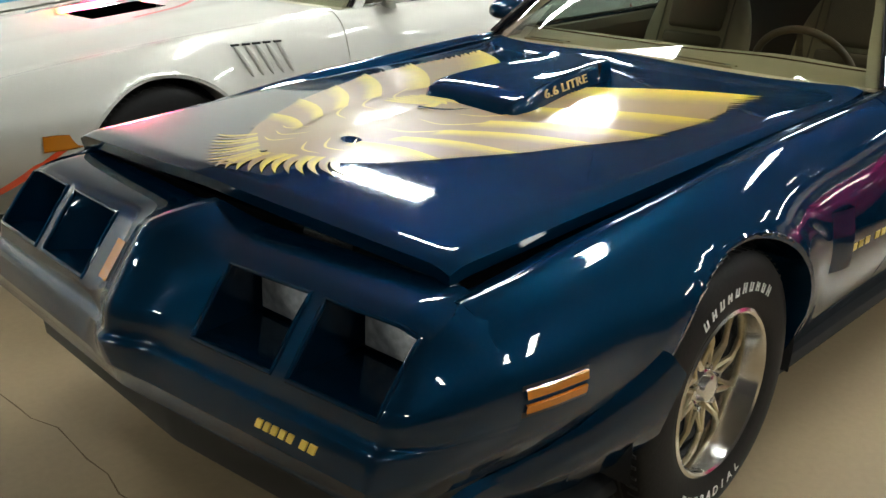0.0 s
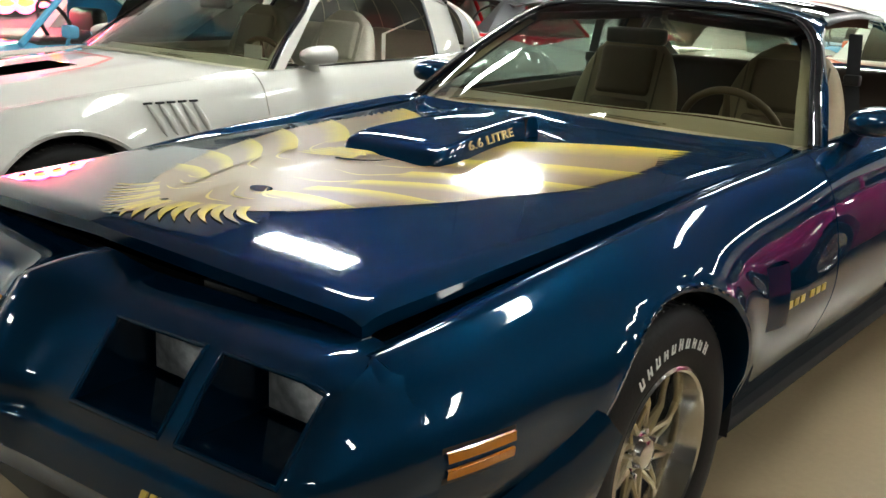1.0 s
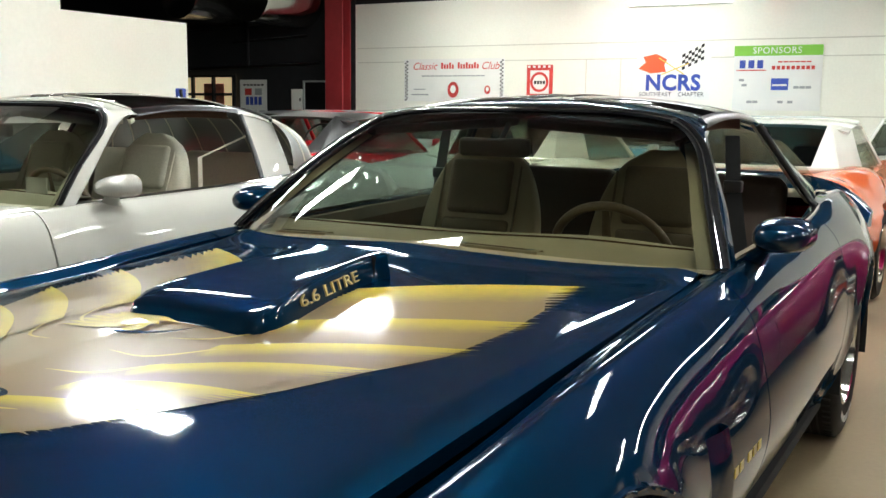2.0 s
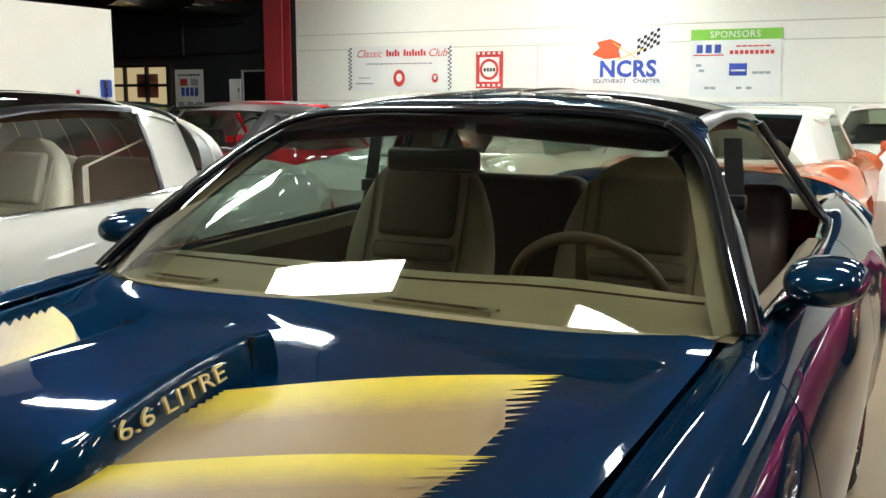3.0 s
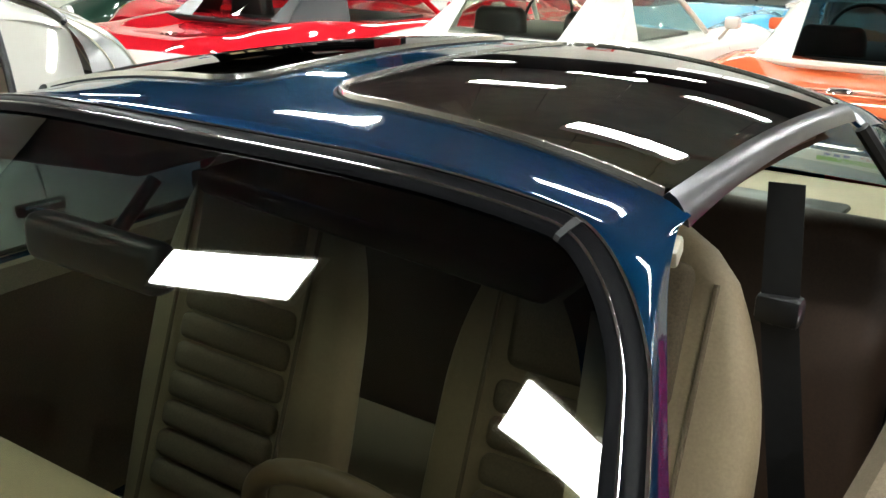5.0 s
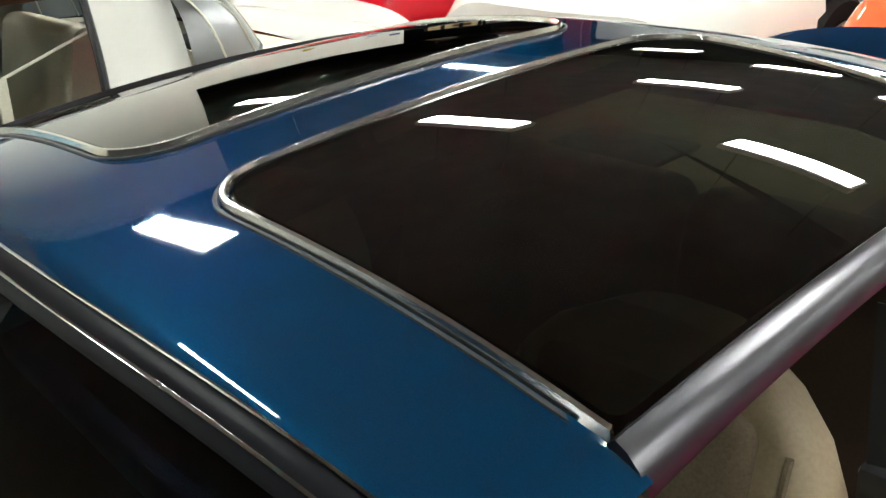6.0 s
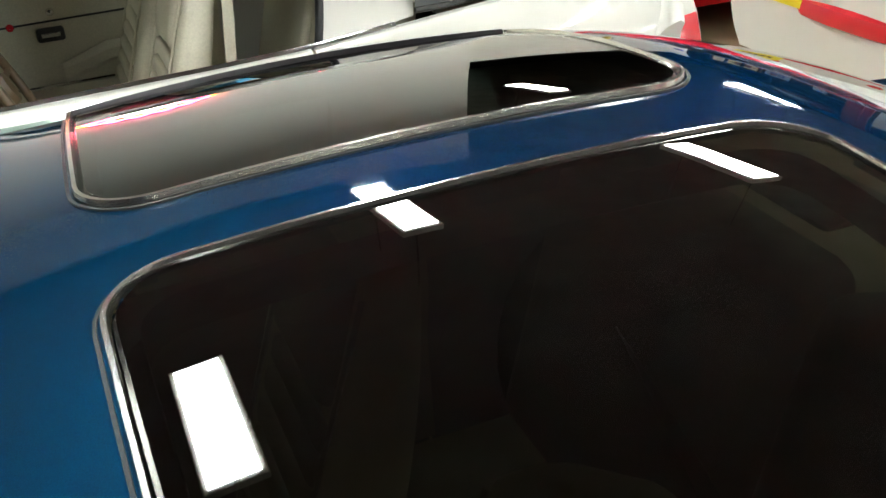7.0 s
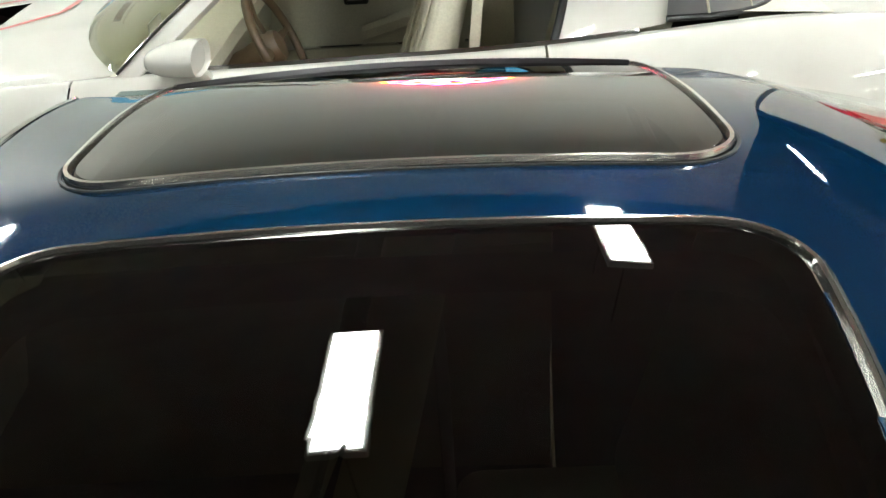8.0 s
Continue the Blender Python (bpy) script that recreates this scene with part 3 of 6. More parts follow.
def ttop_rim(sign, inner, outer, lift, crown):
    bm = bmesh.new()
    a, b = [p for p in ttop_outline(sign, inner)], ttop_outline(sign, outer)
    cut = [k for k in range(len(a)) if abs(a[k][0]) > 0.517]
    a = a[cut[-1] + 1:] + a[:cut[0]]
    rows = [[], [], [], []]
    b = [min(b, key=lambda q: (q[0] - p[0]) ** 2 + (q[1] - p[1]) ** 2) for p in a]
    for p, q in zip(a, b):
        for r, t, h in zip(rows, (0, 0.25, 0.75, 1), (-0.004, crown, crown, -0.006)):
            x, y = p[0] + (q[0] - p[0]) * t, p[1] + (q[1] - p[1]) * t
            r.append((x, y, roof_z(x, y) + lift + h))
    grid(bm, rows)
    return bm


def in_ttop(x, y, grow):
    a = abs(x)
    x0, x1, y0, y1, r = TT["x0"] - grow, 0.62, TT["y0"] - grow + 0.0106 * (a / 0.5) ** 2, TT["y1"] + grow - 0.035 * (a / 0.5) ** 2, TT["r"]
    if not (x0 < a < x1 and y0 < y < y1):
        return False
    if a < x0 + r:
        for cy, s in ((y0 + r, -1), (y1 - r, 1)):
            if (y - cy) * s > 0 and math.hypot(a - x0 - r, y - cy) > r:
                return False
    return True


def roof_mesh():
    bm = bmesh.new()
    rows = []
    nx = 100
    for i in range(92):
        v = i / 91
        row = []
        for j in range(nx + 1):
            u = -1 + 2 * j / nx
            y0 = front_line(0.549 * u)
            y1 = 3.56
            y = y0 + (y1 - y0) * v
            x = u * (0.549 + 0.013 * min(max((y - 2.70) / 0.5, 0), 1))
            row.append((x, y, roof_z(x, y)))
        rows.append(row)

    def hole(i, j):
        c = [rows[a][b] for a in (i, i + 1) for b in (j, j + 1)]
        x, y = sum(p[0] for p in c) / 4, sum(p[1] for p in c) / 4
        return in_ttop(x, y, 0.003)
    grid(bm, rows, skip=hole)
    bmesh.ops.delete(bm, geom=[v for v in bm.verts if not v.link_faces], context="VERTS")
    shell(bm, 0.006)
    return bm


def add_wheel(parent, x, y, sign, rim_mat, lettered):
    """Tyre, dished alloy with a lattice of spokes, centre cap."""
    w = new("wheel")
    w.parent = parent
    w.location = (x * sign, y, HUB_Z)
    w.rotation_euler = (0, 0, 0 if sign > 0 else math.pi)
    bm = bmesh.new()
    lathe(bm, [(0.196, -0.10), (0.215, -0.112), (0.27, -0.116), (0.315, -0.108), (0.335, -0.088), (0.3375, -0.05), (0.3375, 0.05), (0.335, 0.088),
               (0.322, 0.103), (0.30, 0.112), (0.27, 0.116), (0.235, 0.115), (0.215, 0.110), (0.203, 0.104), (0.196, 0.098)], seg=72)
    tyre = part("tyre", bm, RUBBER, w, "black tyre with raised white lettering" if lettered else "")
    bm = bmesh.new()
    for g in (-0.045, -0.015, 0.015, 0.045):
        lathe(bm, [(0.3385, g - 0.004), (0.3385, g + 0.004)], seg=72)
    for k in range(72):
        a = 2 * math.pi * k / 72
        for s in (-1, 1):
            box(bm, (s * 0.078 - 0.014, -0.004, 0.3365), (s * 0.078 + 0.014, 0.004, 0.3395), m=Matrix.Rotation(a, 4, "X"))
    part("tread", bm, SEAL, tyre, smooth=False)
    bm = bmesh.new()
    lathe(bm, [(0.208, 0.100), (0.2075, 0.108), (0.200, 0.112), (0.194, 0.108), (0.190, 0.095), (0.180, 0.060), (0.172, 0.03), (0.170, -0.09), (0.2, -0.1)], seg=64)
    part("rim", bm, POLISHED, w, "polished alloy rim lip")
    bm = bmesh.new()
    n = 10
    for k in range(n):
        a0 = 2 * math.pi * k / n
        for s in (-1, 1):
            a1 = a0 + s * 2 * math.pi / n * 0.55
            p = Vector((0.052, math.cos(a0) * 0.052, math.sin(a0) * 0.052))
            q = Vector((0.050, math.cos(a1) * 0.178, math.sin(a1) * 0.178))
            tube(bm, [p, (p + q) / 2 + Vector((0.012, 0, 0)), q], [0.0085, 0.0065, 0.0075], seg=6, flat=1.0)
    part("spokes", bm, rim_mat, w, "lattice of painted spokes")
    bm = bmesh.new()
    lathe(bm, [(0.001, 0.082), (0.02, 0.082), (0.033, 0.076), (0.04, 0.06), (0.062, 0.05), (0.07, 0.03)], seg=24)
    cap = part("centre_cap", bm, POLISHED, w)
    for k in range(5):
        a = 2 * math.pi * k / 5 + 0.3
        bm = bmesh.new()
        lathe(bm, [(0.0005, 0.072), (0.007, 0.071), (0.009, 0.064), (0.009, 0.045)], seg=8, centre=(0, math.cos(a) * 0.054, math.sin(a) * 0.054))
        part("lug_nut", bm, CHROME, w)
    bm = bmesh.new()
    lathe(bm, [(0.001, 0.0), (0.15, 0.0), (0.16, -0.03), (0.16, -0.05)], seg=32)
    part("brake_drum", bm, DARK, w)
    if lettered:
        for text, mid, dirn in (("RADIAL", -84, -1), ("##########", 90, 1), ("###", -118, 1)):
            arc_letters(text, 0.262, mid, tyre, dirn)
    return w


def arc_letters(text, r, mid, parent, dirn):
    """Raised letters round the tyre's side; # stands for a plain bar."""
    n = len(text)
    stepa = 7.4
    for k, ch in enumerate(text):
        if ch == " ":
            continue
        a = radians(mid - (k - (n - 1) / 2) * stepa) if dirn > 0 else radians(mid + (k - (n - 1) / 2) * stepa)
        yy, zz = math.cos(a) * r, math.sin(a) * r
        rot = Matrix.Translation((0.1165, yy, zz)) @ Matrix(((0, 0, 1, 0), (1, 0, 0, 0), (0, 1, 0, 0), (0, 0, 0, 1)))
        spin = a - math.pi / 2 if dirn > 0 else a + math.pi / 2
        rot = rot @ Matrix.Rotation(spin, 4, "Z")
        if ch == "#":
            bm = bmesh.new()
            h = 0.017 if k in (0, 1, 2, 5, 9) else 0.013
            box(bm, (-0.0085, -0.013, 0), (-0.0035, h - 0.004, 0.0015))
            box(bm, (0.0035, -0.013, 0), (0.0085, h - 0.006, 0.0015))
            if k % 2:
                box(bm, (-0.0045, -0.004, 0), (0.0045, 0.001, 0.0015))
            else:
                box(bm, (-0.0045, -0.013, 0), (0.0045, -0.008, 0.0015))
            ob = part("letter_bar", bm, WHITE_LETTER, parent, smooth=False)
            ob.matrix_basis = rot
        else:
            lettering(ch, 0.036, rot, WHITE_LETTER, parent, name="letter", depth=0.0008)


def cushion(lo, hi, bevel, m=None, taper=0.0, bulge=0.0):
    bm = bmesh.new()
    box(bm, lo, hi, bevel=bevel, seg=4)
    zc = lo[2]
    for v in bm.verts:
        t = (v.co.z - lo[2]) / (hi[2] - lo[2])
        cx = (lo[0] + hi[0]) / 2
        v.co.x = cx + (v.co.x - cx) * (1 - taper * t * t)
    if m is not None:
        bmesh.ops.transform(bm, matrix=m, verts=bm.verts)
    return bm


def add_seat(parent, x, y, mat, cloth):
    """High-back bucket seat with a pleated centre."""
    s = new("bucket_seat")
    s.parent = parent
    s.location = (x, y, 0.0)
    base = cushion((-0.25, -0.25, 0.24), (0.25, 0.26, 0.42), 0.05)
    part("seat_cushion", base, mat, s)
    for k in range(6):
        bm = bmesh.new()
        box(bm, (-0.15, -0.22 + 0.065 * k, 0.405), (0.15, -0.163 + 0.065 * k, 0.432), bevel=0.018, seg=3)
        part("cushion_pleat", bm, cloth, s)
    tilt = Matrix.Translation((0, 0.22, 0.40)) @ Matrix.Rotation(radians(-16), 4, "X")
    # backrest: lofted shell, wide at the shoulders and rounded at the head
    bm = bmesh.new()
    rows = []
    for i in range(21):
        v = i / 20
        z = 0.76 * v
        w = 0.245 - 0.02 * abs(v - 0.35) - 0.115 * max(0, (v - 0.55) / 0.45) ** 2.2
        if v > 0.9:
            w *= math.sqrt(max(0.02, 1 - ((v - 0.9) / 0.1) ** 2 * 0.75))
        d = 0.085 - 0.03 * v
        ring = []
        for k in range(28):
            a = 2 * math.pi * k / 28
            c, sn = math.cos(a), math.sin(a)
            px = w * math.copysign(abs(c) ** 0.55, c)
            py = d * math.copysign(abs(sn) ** 0.7, sn)
            if sn < 0:
                py += 0.030 * (1 - (px / w) ** 2)
            ring.append((px, py, z))
        rows.append(ring)
    vs = grid(bm, rows, close=True)
    bm.faces.new(vs[-1])
    bmesh.ops.transform(bm, matrix=tilt, verts=bm.verts)
    back = part("backrest", bm, mat, s)
    for k in range(7):
        bm = bmesh.new()
        z = 0.10 + 0.055 * k
        box(bm, (-0.135, -0.078 + 0.004 * k, z), (0.135, -0.030, z + 0.050), bevel=0.016, seg=3)
        bmesh.ops.transform(bm, matrix=tilt, verts=bm.verts)
        part("back_pleat", bm, cloth, back)
    bm = bmesh.new()
    box(bm, (-0.125, -0.062, 0.50), (0.125, -0.02, 0.70), bevel=0.02, seg=3)
    bmesh.ops.transform(bm, matrix=tilt, verts=bm.verts)
    part("headrest_pad", bm, cloth, back)
    for sx in (-1, 1):
        bm = bmesh.new()
        tube(bm, [tilt @ Vector((sx * 0.155, -0.075 + 0.035 * t, 0.06 + 0.62 * t)) for t in [i / 10 for i in range(11)]], 0.004, seg=6)
        part("seam_piping", bm, cloth, back)
    return s


def door_panel(sign, cloth):
    bm = bmesh.new()
    rows = []
    for i in range(21):
        y = 2.08 + (3.24 - 2.08) * i / 20
        v = SECTION(y)
        rows.append([(sign * (v[0] + 0.012), y, v[1] + 0.004), (sign * (v[0] - 0.015), y, v[1] + 0.004), (sign * (v[0] - 0.045), y, v[1] - 0.03),
                     (sign * (v[0] - 0.04), y, 0.72), (sign * (v[0] - 0.01), y, 0.6), (sign * (v[0] - 0.01), y, 0.35)])
    grid(bm, rows)
    return bm


def spoiler_mesh():
    bm = bmesh.new()
    rows = []
    for i in range(41):
        u = -1 + i / 20
        x = 0.80 * u
        w = abs(u) ** 6
        y = 4.86 - 0.05 * u * u - 0.10 * w
        z0 = 0.89 - 0.03 * u * u - 0.10 * w
        h = 0.085 * (1 - 0.35 * w)
        rows.append([(x, y - 0.13, z0 - 0.01), (x, y - 0.03, z0 + h * 0.75), (x, y + 0.05, z0 + h), (x, y + 0.075, z0 + h - 0.012),
                     (x, y + 0.055, z0 + h * 0.4), (x, y + 0.05, z0 - 0.02)])
    vs = grid(bm, rows)
    bm.faces.new(vs[0])
    bm.faces.new(vs[-1][::-1])
    return bm


def mirror_housing(sign):
    """Bullet-shaped door mirror on a swept foot."""
    bm = bmesh.new()
    rows = []
    for i in range(13):
        v = i / 12
        y = -0.085 + 0.15 * v
        r = math.sqrt(max(0.0, 1 - (1 - v) ** 2.4)) * (1 - 0.10 * v)
        ring = []
        for k in range(24):
            a = 2 * math.pi * k / 24
            c, s = math.cos(a), math.sin(a)
            ring.append((0.080 * r * math.copysign(abs(c) ** 0.8, c), y, 0.047 * r * math.copysign(abs(s) ** 0.85, s) + 0.005 * v))
        rows.append(ring)
    vs = grid(bm, rows, close=True)
    bm.faces.new(vs[0][::-1])
    rim = [bm.verts.new((v.co.x * 0.9, v.co.y - 0.012, v.co.z * 0.9)) for v in vs[-1]]
    for k in range(24):
        bm.faces.new((vs[-1][k], vs[-1][(k + 1) % 24], rim[(k + 1) % 24], rim[k]))
    bm.faces.new(rim)
    bmesh.ops.transform(bm, matrix=pose(sign * 0.848, 2.30, 0.958, 0, 0, sign * -6), verts=bm.verts)
    return bm


def mirror_foot(sign):
    bm = bmesh.new()
    tube(bm, [(sign * 0.775, 2.335, 0.885), (sign * 0.79, 2.325, 0.905), (sign * 0.81, 2.315, 0.925), (sign * 0.835, 2.305, 0.940)], [0.042, 0.034, 0.028, 0.03], seg=14, flat=0.6)
    return bm


def build_coupe(root, paint, hero, rim_mat, seat_mat, cloth_mat, dash_mat, lift, sail=(3.335, 3.575, 3.50, 4.22), wrap=False, axle_r=AXLE_R, door_end=3.252):
    for s in (1, -1):
        part("front_fender", side_panel(0.33, 1.985, s, AXLE_F), paint, root)
        part("door", side_panel(1.992, door_end, s), paint, root)
        part("rear_quarter", side_panel(door_end + 0.007, 4.95, s, axle_r), paint, root)
        for ax in (AXLE_F, axle_r):
            part("wheel_arch_lip", arch_lip(ax, s), paint, root)
            bm = bmesh.new()
            arc = [radians(-12 + 204 * k / 40) for k in range(41)]
            grid(bm, [[(s * (0.87 - d), ax + r * math.cos(a), HUB_Z + r * math.sin(a)) for a in arc] for d, r in ((0.0, ARCH - 0.008), (0.28, ARCH - 0.006), (0.29, 0.05))])
            part("wheel_housing", bm, DARK, root)
            add_wheel(root, 0.765 if ax == AXLE_F else 0.74, ax, s, rim_mat, hero)
    part("hood", hood_mesh(lift), paint, root, "hood standing slightly open at the front" if lift else "")
    part("nose", nose_mesh(), [paint, SEAL], root)
    for s in (1, -1):
        for p in POCKETS:
            part("headlamp_recess", pocket_mesh(p, s), paint, root)
            a, b, c, d = p
            lip = []
            depth = curve_at([(0.575, 0.035), (0.610, 0.062), (0.660, 0.098), (0.705, 0.135)])
            for k in range(41):
                u = 4 * k / 40
                x, z = ((a + (b - a) * u, 0.575) if u < 1 else (b, 0.575 + 0.13 * (u - 1)) if u < 2 else (b + (a - b) * (u - 2), 0.705) if u < 3 else (a, 0.705 - 0.13 * (u - 3)))
                q = nose_point(x, float(depth(z)[0]), z)
                lip.append((s * q[0], q[1] + 0.001, q[2]))
            bm = bmesh.new()
            tube(bm, lip, 0.0055, seg=8)
            part("recess_lip", bm, paint, root)
            yb = 0.300 + 0.03 * (p[0] > 0.4)
            bm = bmesh.new()
            box(bm, (c + 0.012, yb - 0.010, 0.556), (d - 0.012, yb + 0.016, 0.686), bevel=0.012)
            if s < 0:
                for v in bm.verts:
                    v.co.x *= -1
            lamp = part("headlamp", bm, CHROME, root, "square sealed-beam headlamp")
            bm = bmesh.new()
            rows = []
            for i in range(9):
                z = 0.566 + 0.11 * i / 8
                rows.append([(s * (c + 0.022 + (d - c - 0.044) * j / 12), yb - 0.012 - 0.012 * math.sin(math.pi * j / 12) * math.sin(math.pi * i / 8), z) for j in range(13)])
            grid(bm, rows)
            part("lens", bm, LENS, lamp)
    # lower grille blocks and chin
    bm = bmesh.new()
    rows = [[(x, nose_y(x) + 0.165, z) for x in [-0.66 + 1.32 * k / 24 for k in range(25)]] for z in (0.27, 0.43)]
    grid(bm, rows)
    for k in range(40):
        x = -0.60 + 1.2 * k / 39
        box(bm, (x - 0.004, nose_y(x) + 0.135, 0.335), (x + 0.004, nose_y(x) + 0.160, 0.405))
    part("lower_grille", bm, BLACKTRIM, root, smooth=False)
    # engine bay: black well under the hood
    bm = bmesh.new()
    rows = [[(u * 0.70, 0.30 + 0.03 * abs(u), 0.56), (u * 0.70, 1.95, 0.62)] for u in (-1, -0.5, 0, 0.5, 1)]
    grid(bm, rows)
    part("engine_bay", bm, DARK, root)
    for s in (-1, 1):
        bm = bmesh.new()
        grid(bm, [[(s * 0.66, 0.30, 0.70), (s * 0.70, 1.0, 0.77), (s * 0.72, 2.0, 0.86)], [(s * 0.67, 0.30, 0.55), (s * 0.69, 1.0, 0.55), (s * 0.70, 2.0, 0.6)]])
        part("inner_fender", bm, DARK, root)
    bm = bmesh.new()
    grid(bm, [[(-0.71, 2.03, 0.850), (0, 1.91, 0.890), (0.71, 2.03, 0.850)], [(-0.71, 2.03, 0.5), (0, 1.91, 0.5), (0.71, 2.03, 0.5)]])
    part("firewall", bm, DARK, root)
    bm = bmesh.new()
    grid(bm, [[(x, 0.37 + 0.02 * abs(x), 0.712), (x, 0.43 + 0.02 * abs(x), 0.700)] for x in [-0.6 + 1.2 * k / 10 for k in range(11)]])
    box(bm, (0.18, 0.395, 0.705), (0.34, 0.425, 0.722), bevel=0.004)
    part("latch_panel", bm, BLACKTRIM, root)
    # cowl under the glass
    bm = bmesh.new()
    rows = []
    for i in range(5):
        v = i / 4
        row = []
        for j in range(33):
            u = -1 + j / 16
            b = ws_base(u)
            y0 = 1.874 + 0.18 * abs(u) ** 3.0
            row.append((b[0] * 0.935, y0 + (b[1] + 0.03 - y0) * v, hood_z(b[0] * 0.9, 1.9, lift) - 0.014 + 0.012 * v))
        rows.append(row)
    grid(bm, rows)
    part("cowl", bm, paint, root)
    # greenhouse
    part("windscreen", windscreen_mesh(), SCREEN_GLASS, root)
    part("roof", roof_mesh(), paint, root)
    for s in (1, -1):
        part("windscreen_surround", screen_sweep(s), paint, root)
        t = part("roof_panel", ttop_panel(s), DARK_GLASS, root, "smoked glass removable roof panel")
        part("rim_trim", ttop_rim(s, 0.000, 0.0085, 0.003, 0.005), POLISHED, t)
        part("rubber_seal", ttop_rim(s, 0.0085, 0.015, -0.002, 0.004), SEAL, t)
        # side rail of the roof panel
        bm = bmesh.new()
        rows = []
        for i in range(25):
            v = i / 24
            y = 2.690 + 0.642 * v
            x, z = TT["x1"], roof_z(TT["x1"], y) + 0.006
            bow = 0.003 * math.sin(math.pi * v)
            k = 1.0
            rows.append([(s * (x + a * k), y + 0.1 * a * (1 - v) ** 6, z + b * k + bow - 0.42 * max(a, 0) * (1 - v) ** 4) for a, b in ((-0.004, -0.003), (0.002, 0.003), (0.010, 0.001), (0.018, -0.006), (0.024, -0.015), (0.025, -0.021), (0.014, -0.021), (0.0, -0.010))])
        vs = grid(bm, rows, close=True)
        bm.faces.new(vs[0])
        bm.faces.new(vs[-1][::-1])
        part("side_rail", bm, SATIN, t, "satin grey metal side rail")
        # inner frame of the panel opening
        bm = bmesh.new()
        o = ttop_outline(s, -0.02)
        grid(bm, [[(x, y, roof_z(x, y) - 0.012) for x, y in o], [(x, y, roof_z(x, y) - 0.05) for x, y in o],
                  [(s * 0.30 + (x - s * 0.30) * 1.07, 3.02 + (y - 3.02) * 1.07, roof_z(x, y) - 0.05) for x, y in o]], close=True)
        part("opening_frame", bm, BROWN, root)
        # sail panel
        bm = bmesh.new()
        rows = []
        for i in range(17):
            v = i / 16
            row = []
            for j in range(9):
                w = j / 8
                yt = sail[0] + (sail[1] - sail[0]) * w
                top = np.array((0.560 - 0.03 * w, yt, roof_z(0.56 - 0.03 * w, yt)))
                yb = sail[2] + (sail[3] - sail[2]) * w
                sb = SECTION(yb)
                bot = np.array((sb[0] + 0.02 - 0.05 * w, yb, sb[1] + 0.004))
                p = top + (bot - top) * v
                p = p + np.array((0.02, 0, -0.03)) * math.sin(math.pi * v)
                row.append((s * p[0], p[1], p[2]))
            rows.append(row)
        grid(bm, rows)
        part("sail_panel", bm, paint, root)
        # window frame trims along the opening
        bm = bmesh.new()
        pts = []
        for i in range(17):
            v = i / 16
            top = np.array((0.560, sail[0] - 0.01, roof_z(0.56, sail[0])))
            bot = np.array((SECTION(sail[2])[0] + 0.02, sail[2] - 0.01, SECTION(sail[2])[1] + 0.01))
            p = top + (bot - top) * v + np.array((0.02, 0, -0.03)) * math.sin(math.pi * v)
            pts.append((s * p[0], p[1], p[2]))
        tube(bm, pts, 0.012, seg=8)
        part("window_seal", bm, BLACKTRIM, root)
        bm = bmesh.new()
        grid(bm, [[(s * (abs(p[0]) - 0.02), p[1] + 0.015, p[2]) for p in pts], [(s * (abs(p[0]) - 0.05), p[1] + 0.10, p[2]) for p in pts]])
        part("inner_pillar_trim", bm, TAN_VINYL if hero else GREY_CLOTH, root)
        # belt moulding
        bm = bmesh.new()
        tube(bm, [(s * (SECTION(y)[0] + 0.03), y, SECTION(y)[1] + 0.012) for y in [2.12 + 1.36 * k / 20 for k in range(21)]], 0.009, seg=8)
        part("belt_moulding", bm, CHROME, root)
        part("glass_moulding", ws_frame(s, -0.004, 0.026, 0.003, 0.004), MOULD, root, "black windscreen moulding")
        part("bright_bead", ws_frame(s, 0.007, 0.0105, 0.0065, 0.002), CHROME, root)
        part("bright_bead", ws_frame(s, 0.026, 0.0295, 0.003, 0.003), CHROME, root)
        part("moulding_joint", ws_frame(s, -0.005, 0.0275, 0.0045, 0.0045, 36, 38), BLACKTRIM, root, "black joint sleeve of the moulding")
        bm = bmesh.new()
        box(bm, (-0.007, -0.016, -0.010), (0.007, 0.016, 0.010), bevel=0.004, m=pose(s * 0.545, 2.668, 1.200, 20, 0, s * 12))
        part("window_stop", bm, GREY_CLOTH, root, "pale nylon window stop")
        bm = bmesh.new()
        grid(bm, [[tuple(np.array(ws_point((u + 0.032 * max(0.0, 1 - v / 0.45) ** 1.5) * s, v)) + np.array((0, 0.012, -0.020 - 0.016 * (0.955 - u) / 0.05))) for u in (0.955, 0.945, 0.925, 0.905)] for v in [0.06 + 0.86 * k / 14 for k in range(15)]])
        part("pillar_lining", bm, dash_mat, root)
        part("door_mirror", mirror_housing(s), paint, root)
        part("mirror_foot", mirror_foot(s), paint, root)
        part("door_lining", door_panel(s, cloth_mat), cloth_mat, root)
        add_seat(root, s * 0.335, 2.60, seat_mat, cloth_mat)
        # rear quarter glass is lowered; tail lamps
        bm = bmesh.new()
        box(bm, (0.12, 4.955, 0.66), (0.70, 4.985, 0.80), bevel=0.012)
        if s < 0:
            for v in bm.verts:
                v.co.x *= -1
        part("tail_lamp", bm, TAIL_RED, root)
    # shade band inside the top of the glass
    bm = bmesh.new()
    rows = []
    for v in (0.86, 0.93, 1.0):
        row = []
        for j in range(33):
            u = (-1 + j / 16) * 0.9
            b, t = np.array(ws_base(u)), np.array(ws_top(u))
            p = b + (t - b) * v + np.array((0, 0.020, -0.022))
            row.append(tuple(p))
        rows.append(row)
